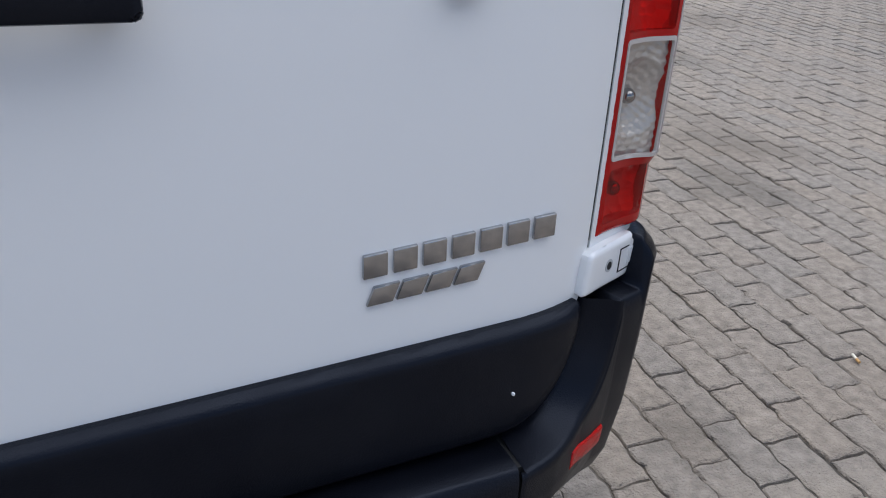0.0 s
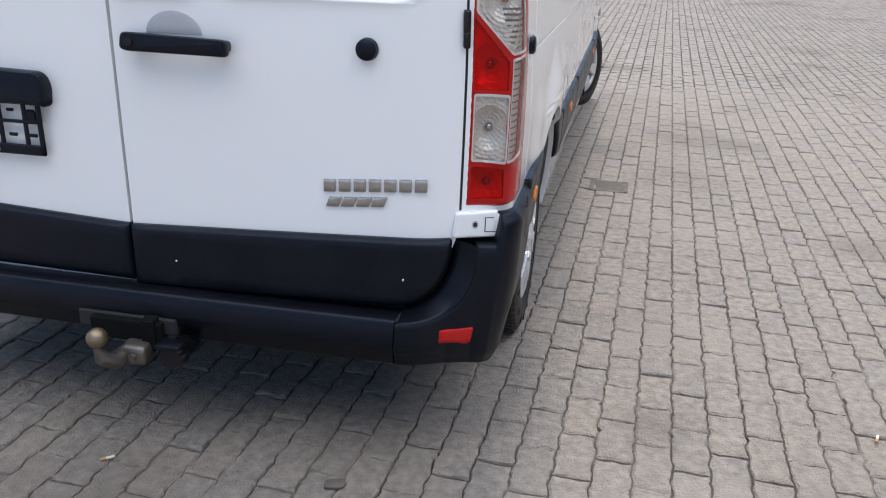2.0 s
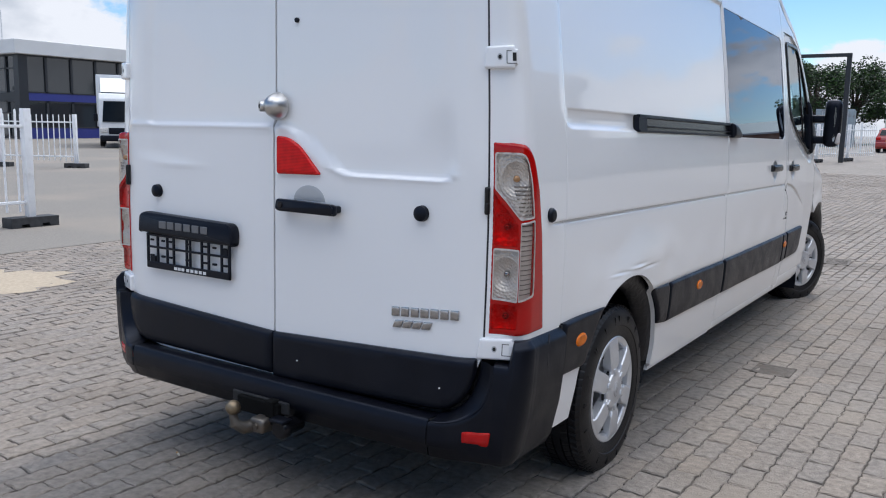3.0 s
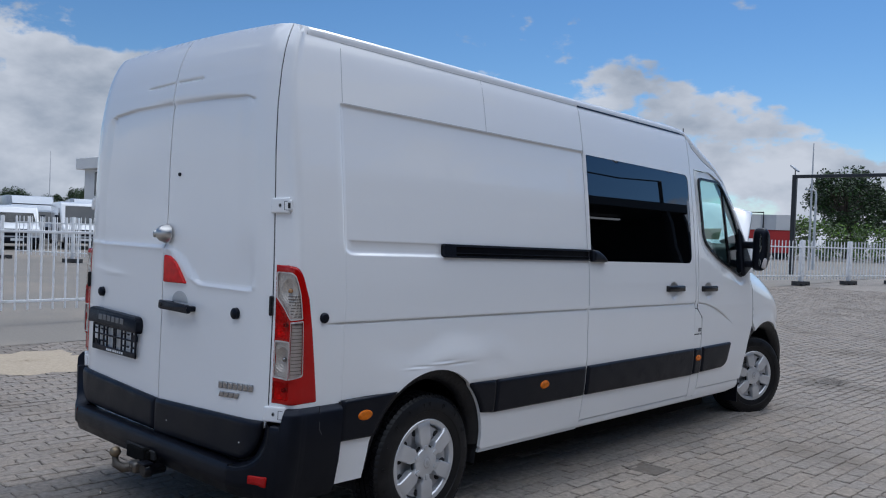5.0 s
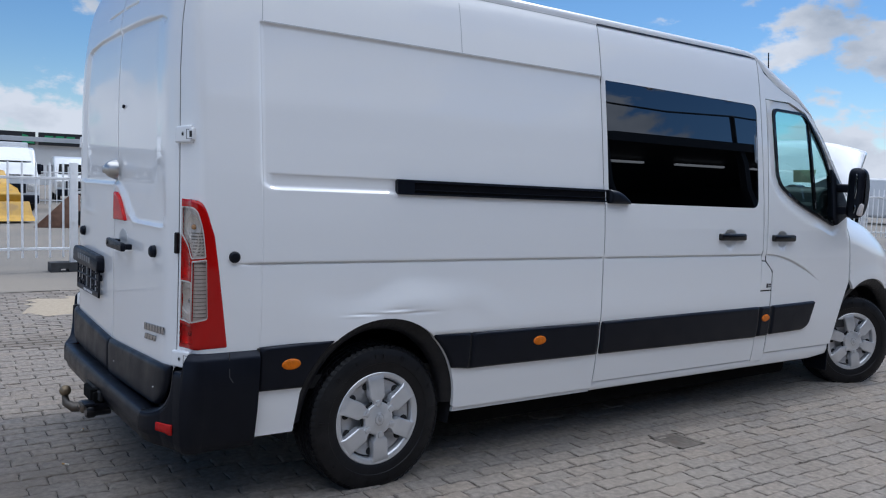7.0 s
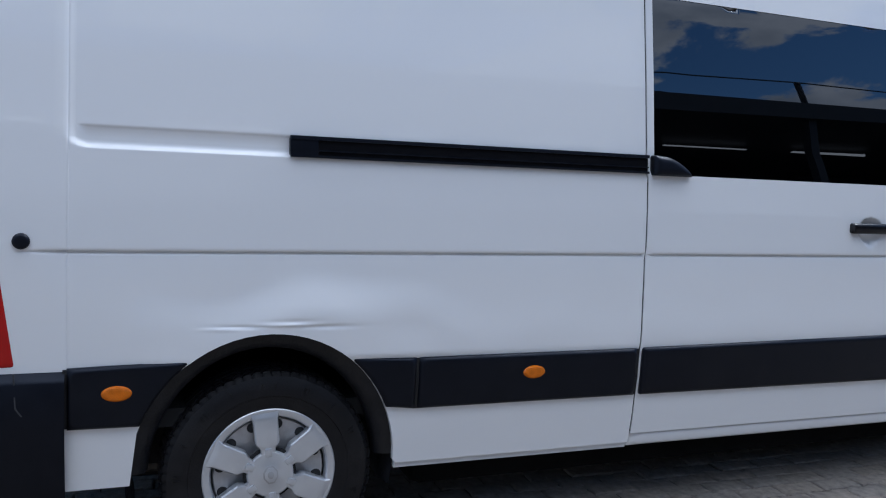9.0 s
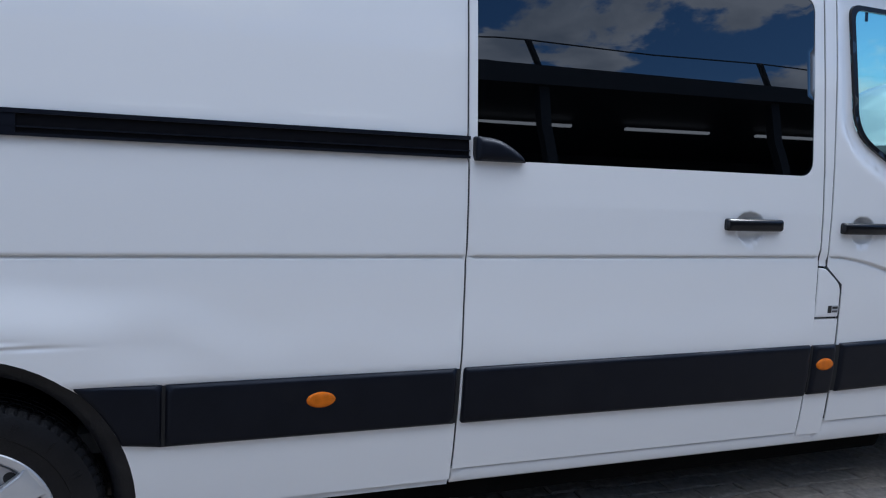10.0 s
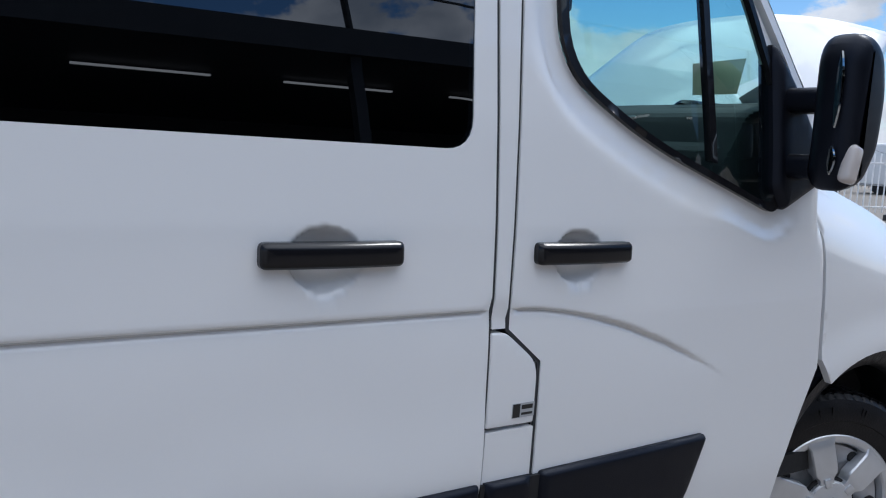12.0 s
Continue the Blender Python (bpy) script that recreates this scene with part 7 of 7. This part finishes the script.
for proto, x, y, a in slots:
    m = pose(x, y, ground_at(x, y), 0, 0, a)
    if proto in used:
        copy_thing(proto, m)
    else:
        proto.matrix_basis = m
        used.add(proto)

# yellow machine and a rusty ramp beyond the near fence
mach = thing("yellow_loader", "scratched yellow compact loader standing in the yard", "loader", pose(-20.6, 1.7, 0, 0, 0, 14))
part("body", prism_bm(rounded([(-1.2, 0.45), (0.9, 0.42), (1.0, 0.75), (0.25, 1.0), (-0.1, 1.35), (-1.2, 1.4)], 0.06, 3), -0.55, 0.55, "y", None, 0.02), YELLOW, mach)
part("engine_cover", box_bm(-1.35, -0.5, 0.6, -0.8, 0.5, 1.25, 0.08, 3), YELLOW, mach)
part("roll_bar", tube_bm([(-0.7, -0.5, 1.3), (-0.75, -0.5, 1.85), (-0.75, 0.5, 1.85), (-0.7, 0.5, 1.3)], 0.035, 8), PLASTIC, mach)
part("bucket", prism_bm(rounded([(0.95, 0.05), (1.55, 0.06), (1.3, 0.2), (1.1, 0.55), (0.95, 0.55)], 0.03, 3), -0.7, 0.7, "y"), YELLOW, mach)
for s in (-1, 1):
    part("lift_arm", tube_bm([(-0.6, s * 0.6, 1.1), (0.5, s * 0.6, 0.85), (1.0, s * 0.6, 0.4)], 0.05, 8), YELLOW, mach)
    for x in (-0.75, 0.45):
        part("wheel", lathe_bm([(0.001, -0.1), (0.28, -0.11), (0.33, -0.08), (0.33, 0.08), (0.28, 0.11), (0.001, 0.1)], 20, "y", None, (x, s * 0.6, 0.33)), RUBBER, mach)
ramp = part("loading_ramp", prism_bm([(0, 0), (1.0, 0), (1.0, 0.8), (0.8, 0.8), (0.3, 0.3)], 0, 0.7, "y", None, 0.01), RUST)
ramp.matrix_basis = pose(-17.6, 2.4, 0, 0, 0, 75)
tagged(ramp, "rusty brown steel loading ramp in the yard", "ramp")

# ---------------------------------------------------------------- buildings
WALL_WHITE = material("white_render", (0.66, 0.66, 0.65), 0.8, var=0.05, scale=0.6, bump=0.1, bump_scale=30, stain=(0.45, 0.45, 0.43, 0.3), stain_scale=0.3)
WALL_GREY = material("grey_cladding", (0.48, 0.50, 0.52), 0.5, 0.1, var=0.06, scale=1.0)
FRAME_DARK = material("dark_window_frame", (0.02, 0.022, 0.026), 0.4)
BLUE_PANEL = material("blue_panel", (0.03, 0.04, 0.22), 0.4, var=0.05)
SIGN_BLACK = material("black_sign", (0.012, 0.013, 0.016), 0.4)
SIGN_GREEN = material("green_sign_shape", (0.03, 0.30, 0.12), 0.5)

off = thing("office_building", "white two-storey office with dark glazed corner", "building", pose(-49.6, 27.3, 0.0))
# walls: the south face runs to -x, the east face to +y
bm = bmesh.new()
box_bm(-13.5, 0.0, 0, -6.4, 0.4, 6.3, 0, 1, bm)
part("wall", bm, WALL_WHITE, off)
part("wall", box_bm(-0.4, 9.0, 0, 0.0, 26, 6.3), WALL_WHITE, off)
part("wall", box_bm(-13.5, 0.4, 0, -13.1, 26, 6.3), WALL_WHITE, off)
part("roof", box_bm(-14.1, -0.5, 5.55, 0.5, 26.4, 6.45, 0.03, 1), WALL_WHITE, off)
part("roof_vent", box_bm(-8, 6, 6.45, -4, 9, 6.9, 0.02, 1), WALL_GREY, off)
part("spandrel", box_bm(-6.4, 0.05, 2.65, -0.05, 0.35, 3.15), FRAME_DARK, off)
part("spandrel", box_bm(-0.35, 0.05, 2.65, -0.02, 9.0, 3.15), BLUE_PANEL, off)
part("plinth", box_bm(-6.4, 0.05, 0, -0.05, 0.35, 0.35), FRAME_DARK, off)
part("plinth", box_bm(-0.35, 0.05, 0, -0.02, 9.0, 0.9), BLUE_PANEL, off)
part("corner_column", box_bm(-0.55, -0.05, 0, 0.03, 0.55, 5.6), FRAME_DARK, off)
part("floor_slab", box_bm(-13, 0.5, 2.7, -0.6, 25, 3.0), WALL_WHITE, off)
part("back_wall", box_bm(-9.4, 0.5, 0, -9.0, 9.0, 5.6), FRAME_DARK, off)
for face in ("s", "e"):
    for lev, (z0, z1) in enumerate(((0.35 if face == "s" else 0.9, 2.65), (3.15, 5.55))):
        n = 4 if face == "s" else 5
        for i in range(n):
            a0 = 6.4 / 4 * i if face == "s" else 9.0 / 5 * i
            a1 = a0 + (1.6 if face == "s" else 1.8)
            win = new("window")
            win.parent = off
            if face == "s":
                fr = [(-a1, -0.02, z0, -a1 + 0.10, 0.2, z1), (-a0 - 0.06, -0.02, z0, -a0, 0.2, z1), (-a1, -0.02, z1 - 0.10, -a0, 0.2, z1), (-a1, -0.02, (z0 + z1) / 2 + 0.3, -a0, 0.2, (z0 + z1) / 2 + 0.37)]
                pane = (-a1 + 0.05, 0.08, z0, -a0, 0.10, z1)
            else:
                fr = [(-0.2, a0, z0, 0.02, a0 + 0.10, z1), (-0.2, a1 - 0.06, z0, 0.02, a1, z1), (-0.2, a0, z1 - 0.10, 0.02, a1, z1), (-0.2, a0, z0, 0.02, a1, z0 + 0.08)]
                pane = (-0.10, a0, z0, -0.08, a1, z1)
            bm = bmesh.new()
            for q in fr:
                box_bm(*q, 0, 1, bm)
            part("window_frame", bm, FRAME_DARK, win)
            part("pane", box_bm(*pane), DARK_GLASS, win)
for x in (-11.6,):
    for z0 in (0.9, 3.4):
        win = new("window")
        win.parent = off
        part("window_frame", box_bm(x, -0.05, z0, x + 3.4, 0.1, z0 + 1.9, 0.02, 1), FRAME_DARK, win)
        part("pane", box_bm(x + 0.1, -0.07, z0 + 0.1, x + 3.3, -0.045, z0 + 1.8), DARK_GLASS, win)
part("mast", tube_bm([(-9, 4, 6.3), (-9, 4, 9.3)], 0.04, 6), WALL_GREY, off)

sig = thing("sales_hall", "low white hall with a black sign band bearing green shapes", "building", pose(-72, -30, 0))
part("wall", box_bm(0, 0, 0, 0.4, 46, 3.7), WALL_WHITE, sig)
part("wall", box_bm(-24, 45.6, 0, 0, 46, 3.7), WALL_WHITE, sig)
part("wall", box_bm(-24, 0, 0, 0, 0.4, 3.7), WALL_WHITE, sig)
part("roof", box_bm(-24.5, -0.4, 3.6, 0.8, 46.4, 4.0, 0.02, 1), WALL_GREY, sig)
for y0, y1 in ((37.6, 41.0), (41.25, 45.6)):
    part("sign_band", box_bm(0.4, y0, 3.35, 0.75, y1, 4.4, 0.02, 1), SIGN_BLACK, sig)
part("sign_drum", box_bm(0.3, 33.0, 3.35, 0.9, 37.5, 4.9, 0.25, 3), BLUE_PANEL, sig)
part("sign_shape", prism_bm([(40.0, 3.45), (40.95, 3.45), (40.4, 4.1), (40.0, 4.2)], 0.75, 0.79, "x"), SIGN_GREEN, sig)
for i in range(3):
    part("sign_shape", prism_bm([(41.6 + 0.85 * i, 3.6), (42.25 + 0.85 * i, 3.6), (42.35 + 0.85 * i, 4.15), (41.7 + 0.85 * i, 4.15)], 0.75, 0.79, "x"), SIGN_GREEN, sig)
part("window_band", box_bm(0.38, 4, 0.9, 0.44, 36, 2.2), DARK_GLASS, sig)

# brick hall beyond the cars, with a pale roof behind
BRICK = material("brown_brick", (0.22, 0.125, 0.09), 0.85, var=0.2, scale=2.5, bump=0.3, bump_scale=12, stain=(0.33, 0.24, 0.19, 0.7), stain_scale=0.8)
PALE_ROOF = material("pale_green_roof", (0.42, 0.47, 0.44), 0.6, var=0.05)
hall = thing("brick_hall", "long low brown brick hall with a pale roof", "building", pose(-1.0, 66, ground_at(0, 66)))
part("wall", box_bm(0, 0, 0, 42, 0.4, 3.2), BRICK, hall)
part("wall", box_bm(0, 0.4, 0, 0.4, 14, 3.2), BRICK, hall)
part("parapet", box_bm(-0.2, -0.15, 3.2, 42.2, 0.45, 3.4), WALL_GREY, hall)
part("roof", prism_bm([(0.5, 3.3), (14, 3.3), (9, 5.0), (5.5, 5.0)], 0, 42, "x"), PALE_ROOF, hall)
for i in range(6):
    win = new("window")
    win.parent = hall
    part("window_frame", prism_bm(rounded([(5 + 6 * i, 1.6), (6.6 + 6 * i, 1.6), (6.6 + 6 * i, 2.3), (5.8 + 6 * i, 2.6), (5 + 6 * i, 2.3)], 0.1, 3), -0.04, 0.02, "y"), FRAME_DARK, win)
    part("pane", box_bm(5.15 + 6 * i, -0.05, 1.7, 6.45 + 6 * i, -0.038, 2.25), DARK_GLASS, win)
for x in (2.5, 4.2):
    part("roof_vent", box_bm(x, 0.6, 3.4, x + 0.8, 1.4, 3.9, 0.03, 1), FRAME_DARK, hall)

# containers
CONT_GREY = material("container_grey", (0.30, 0.36, 0.40), 0.55, var=0.08, scale=3, stain=(0.18, 0.12, 0.08, 0.4), stain_scale=2)
CONT_GREEN = material("container_green", (0.10, 0.19, 0.12), 0.55, var=0.08, scale=3)
CONT_RED = material("red_sheeting", (0.42, 0.022, 0.02), 0.5, var=0.06, scale=3)


def container(paint, label, m, ln=6.06):
    c = thing("shipping_container", label, "container", m)
    wave = []
    n = 44
    for i in range(n):
        x = ln * i / n
        d = 0.0 if i % 4 in (0, 1) else 0.04
        wave.append((x, -1.22 + d))
    line = wave + [(ln, -1.22)]
    for s in (1, -1):
        part("side_wall", prism_bm([(x, s * y) for x, y in line] + [(ln, s * -1.14), (0, s * -1.14)], 0.16, 2.48, "z"), paint, c)
    part("floor_frame", box_bm(0, -1.22, 0, ln, 1.22, 0.16, 0.01, 1), paint, c)
    part("roof", box_bm(0, -1.22, 2.48, ln, 1.22, 2.59, 0.01, 1), paint, c)
    for x in (0.03, ln - 0.05):
        for s in (-1, 1):
            part("door" if x < 1 else "end_wall", box_bm(x - 0.03, s * 0.6 - 0.58, 0.16, x + 0.03, s * 0.6 + 0.58, 2.48, 0.01, 1), paint, c)
    for y in (-0.8, -0.3, 0.3, 0.8):
        part("lock_rod", tube_bm([(-0.03, y, 0.2), (-0.03, y, 2.45)], 0.02, 6), WALL_GREY, c)
    return c


container(CONT_GREY, "grey-blue steel shipping container standing end on", pose(-6.6, 60.5, ground_at(0, 60.5), 0, 0, 96))
container(CONT_GREEN, "green steel shipping container by the far fence", pose(-31.5, 50.0, ground_at(0, 50), 0, 0, 20))
# red sheeted stall with a striped top
stall = thing("red_trailer", "red sheeted trailer with a grey and white striped top", "trailer", pose(-23.1, 55.5, ground_at(0, 56), 0, 0, 16))
part("body", prism_bm(rounded([(0, 0.5), (6.3, 0.5), (6.3, 2.1), (0.9, 2.1), (0, 1.5)], 0.05, 2), 0, 2.5, "y"), CONT_RED, stall)
for i in range(6):
    part("top_panel", box_bm(0.1 + 1.03 * i, -0.05, 2.12, 1.13 + 1.03 * i, 2.55, 3.2), WALL_WHITE if i % 2 else WALL_GREY, stall)
part("rack", tube_bm([(2.0, -0.1, 2.1), (2.0, -0.1, 3.35), (4.4, -0.1, 3.35), (4.4, -0.1, 2.1)], 0.06, 6), FRAME_DARK, stall)
for x in (1.3, 4.4, 5.5):
    for y in (0.2, 2.3):
        part("wheel", lathe_bm([(0.001, -0.15), (0.45, -0.15), (0.48, -0.1), (0.48, 0.1), (0.45, 0.15), (0.001, 0.15)], 20, "y", None, (x, y, 0.48)), RUBBER, stall)

# height barrier and lamp posts
bar = thing("height_barrier", "black steel height barrier over the gateway", "barrier", pose(-9.0, 34.5, ground_at(0, 34.5)))
part("post", box_bm(-0.09, -0.09, 0, 0.09, 0.09, 4.20, 0.01, 1), FRAME_DARK, bar)
part("post", box_bm(6.3, -0.09, 0, 6.48, 0.09, 4.20, 0.01, 1), FRAME_DARK, bar)
part("beam", box_bm(-0.09, -0.09, 4.20, 6.48, 0.09, 4.34, 0.01, 1), FRAME_DARK, bar)
part("flood_lamp", box_bm(-0.22, -0.12, -0.035, 0.22, 0.10, 0.035, 0.02, 2, None, pose(-0.02, 0, 4.62, 0, 40, 0)), WALL_GREY, bar)
part("lamp_bracket", tube_bm([(0, 0, 4.30), (0, 0, 4.62)], 0.025, 6), FRAME_DARK, bar)
for x, y, h, lab in ((-10.1, 40.0, 6.3, "thin grey pole rising behind the far fence"), (-98.2, 38.5, 9.3, "thin pale flagpole beyond the vehicle yard")):
    lp = thing("pole", lab, "pole", pose(x, y, ground_at(x, y)))
    part("shaft", tube_bm([(0, 0, 0), (0, 0, h * 0.62), (0, 0, h)], [0.055, 0.045, 0.022], 10), WALL_GREY, lp)
    part("collar", lathe_bm([(0.05, 0), (0.075, 0.02), (0.075, 0.10), (0.05, 0.12)], 12, "z", None, (0, 0, h * 0.62)), WALL_GREY, lp)
lp = thing("lamp_post", "short grey lamp post behind the far fence", "lamp post", pose(-10.37, 41.5, ground_at(-10.4, 41.5)))
part("pole", tube_bm([(0, 0, 0), (0, 0, 2.0), (0, 0, 3.85), (-0.04, 0, 4.02), (-0.18, 0, 4.10)], [0.07, 0.06, 0.05, 0.045, 0.04], 10), WALL_GREY, lp)
part("lamp_head", box_bm(-0.55, -0.09, 4.06, -0.14, 0.09, 4.14, 0.03, 2), WALL_GREY, lp)

# open vehicle shed on the other side of the yard
SHED = material("dark_shed_steel", (0.035, 0.037, 0.04), 0.6, 0.2, var=0.1, scale=2)
TUBE_LIGHT = bpy.data.materials.new("strip_light")
TUBE_LIGHT.use_nodes = True
TUBE_LIGHT.node_tree.nodes["Principled BSDF"].inputs["Emission Color"].default_value = (1, 0.97, 0.92, 1)
TUBE_LIGHT.node_tree.nodes["Principled BSDF"].inputs["Emission Strength"].default_value = 0.6
shed = thing("open_shed", "long dark open-sided vehicle shed with strip lights", "shed", pose(17.0, -12, 0) @ Matrix.Diagonal((1, 1, 1.27, 1)))
part("roof", prism_bm([(0, 5.6), (0, 6.1), (12, 7.6), (24, 6.1), (24, 5.6)], 0, 50, "y"), SHED, shed)
part("annex", box_bm(3, 50, 0, 20, 82, 3.1, 0.05, 1), SHED, shed)
for i in range(7):
    for x in (0.3, 23.6):
        part("column", box_bm(x - 0.15, 8 * i * 0.98 + 0.2, 0, x + 0.15, 8 * i * 0.98 + 0.5, 5.6), SHED, shed)
    part("roof_post", tube_bm([(0.2, 7.8 * i + 0.4, 6.0), (-0.1, 7.8 * i + 0.05, 6.95)], 0.10, 6), SHED, shed)
part("safety_wire", tube_bm([(-0.1, 0.05 + 3.9 * i, 6.95 if i % 2 == 0 else 6.86) for i in range(13)], 0.030, 5), SHED, shed)
part("store_wall", box_bm(14, 0.5, 0, 14.3, 49.6, 5.6), SHED, shed)
part("end_wall", box_bm(0.5, 49.6, 0, 23.5, 49.9, 5.6), SHED, shed)
for i in range(9):
    part("strip_light", box_bm(3.2, 2 + 5.3 * i, 5.44, 3.32, 5.3 + 5.3 * i, 5.50), TUBE_LIGHT, shed)

# ---------------------------------------------------------------- trees
BARK = material("bark", (0.07, 0.055, 0.042), 0.9, var=0.3, scale=12, bump=0.5, bump_scale=30)
LEAF_DARK = material("dark_leaves", (0.035, 0.062, 0.022), 0.7, var=0.35, scale=1.5, pieces=0.4)
LEAF_LIGHT = material("light_leaves", (0.10, 0.16, 0.045), 0.7, var=0.3, scale=1.5, pieces=0.35)


def tree(h, r, seed, leaves, label, clumps=46, per=60, trunk=True):
    rt = random.Random(seed)
    t = thing("tree" if trunk else "shrub", label, "tree" if trunk else "shrub")
    bm = bmesh.new()
    if trunk:
        tube_bm([(0, 0, 0), (0.05, 0.02, h * 0.3), (-0.05, 0.05, h * 0.6), (0, 0, h * 0.9)], [0.028 * h, 0.022 * h, 0.014 * h, 0.004 * h], 8, bm)
    verts, faces = [], []
    for k in range(clumps):
        th, u = rt.uniform(0, 2 * math.pi), rt.uniform(-1, 1)
        rr = rt.uniform(0.35, 1.0) ** 0.6
        cz = h * (0.60 if trunk else 0.5) + u * h * (0.36 if trunk else 0.42) * rr
        wid = r * math.sqrt(max(0.05, 1 - (u * rr) ** 2)) * rr * rt.uniform(0.75, 1.12)
        c = Vector((wid * math.cos(th), wid * math.sin(th), cz))
        if k % 3 == 0 and trunk:
            tube_bm([(0, 0, h * rt.uniform(0.25, 0.5)), c * 0.55 + Vector((0, 0, cz * 0.38)), c], [0.010 * h, 0.006 * h, 0.002 * h], 5, bm)
        cr = r * rt.uniform(0.20, 0.36)
        for _ in range(per):
            d = Vector((rt.gauss(0, 1), rt.gauss(0, 1), rt.gauss(0, 0.8))).normalized() * cr * rt.uniform(0.3, 1.0) ** 0.5
            p, s = c + d, rt.uniform(0.09, 0.20) * (1 if trunk else 0.8)
            ax = Vector((rt.uniform(-1, 1), rt.uniform(-1, 1), rt.uniform(-0.6, 0.6))).normalized()
            bx = ax.cross(Vector((rt.uniform(-1, 1), rt.uniform(-1, 1), rt.uniform(-1, 1)))).normalized()
            s0 = len(verts)
            verts += [p - ax * s, p + bx * s * 0.55, p + ax * s, p - bx * s * 0.55]
            faces.append([s0, s0 + 1, s0 + 2, s0 + 3])
    if trunk:
        part("trunk", bm, BARK, t)
    else:
        bm.free()
    solid("crown", verts, faces, leaves, t)
    return t


t1 = tree(9.0, 3.6, 3, LEAF_DARK, "broad dark green tree in full leaf", 64, 130)
t2 = tree(7.5, 3.0, 5, LEAF_DARK, "dark green tree with an uneven crown", 54, 130)
b1 = tree(3.2, 2.2, 9, LEAF_LIGHT, "light green rounded shrub", 26, 80, False)
slots = [(t1, -17.2, 70, 0, 0.86), (t1, -19.6, 80, 140, 0.84), (t2, -14.6, 76, 40, 0.72), (t1, -12.2, 73, 80, 0.80), (t2, -9.6, 71, 130, 0.88), (t1, -7.0, 74, 200, 0.78), (t2, -4.0, 72, 250, 0.80), (t2, -1.6, 75, 300, 0.80), (t2, 13.5, 78, 20, 1.0),
         (b1, -16.0, 60, 0, 1.0), (b1, -12.8, 61, 90, 0.9), (b1, -19.0, 62, 200, 1.0), (b1, -9.6, 63, 20, 0.8)]
for i in range(26):
    slots.append((t1 if i % 3 else t2, -118 + 3.5 * math.sin(i * 2.1), 3.25 * i - 2, 47 * i, 0.60 + 0.07 * math.sin(i * 1.7)))
used = set()
for proto, x, y, a, k in slots:
    m = pose(x, y, ground_at(x, y), 0, 0, a)
    if proto in used:
        o = copy_thing(proto, m)
    else:
        o = proto
        o.matrix_basis = m
        used.add(proto)
    o.scale = (k, k, k)

# ---------------------------------------------------------------- paving blocks nearest to the walk
for cx, cy, vs, fcs in BLOCKS_NEAR:
    ob = solid("paving_block", [(x - cx, y - cy, z) for x, y, z in vs], fcs, PAVE, ground)
    ob.location = (cx, cy, 0)
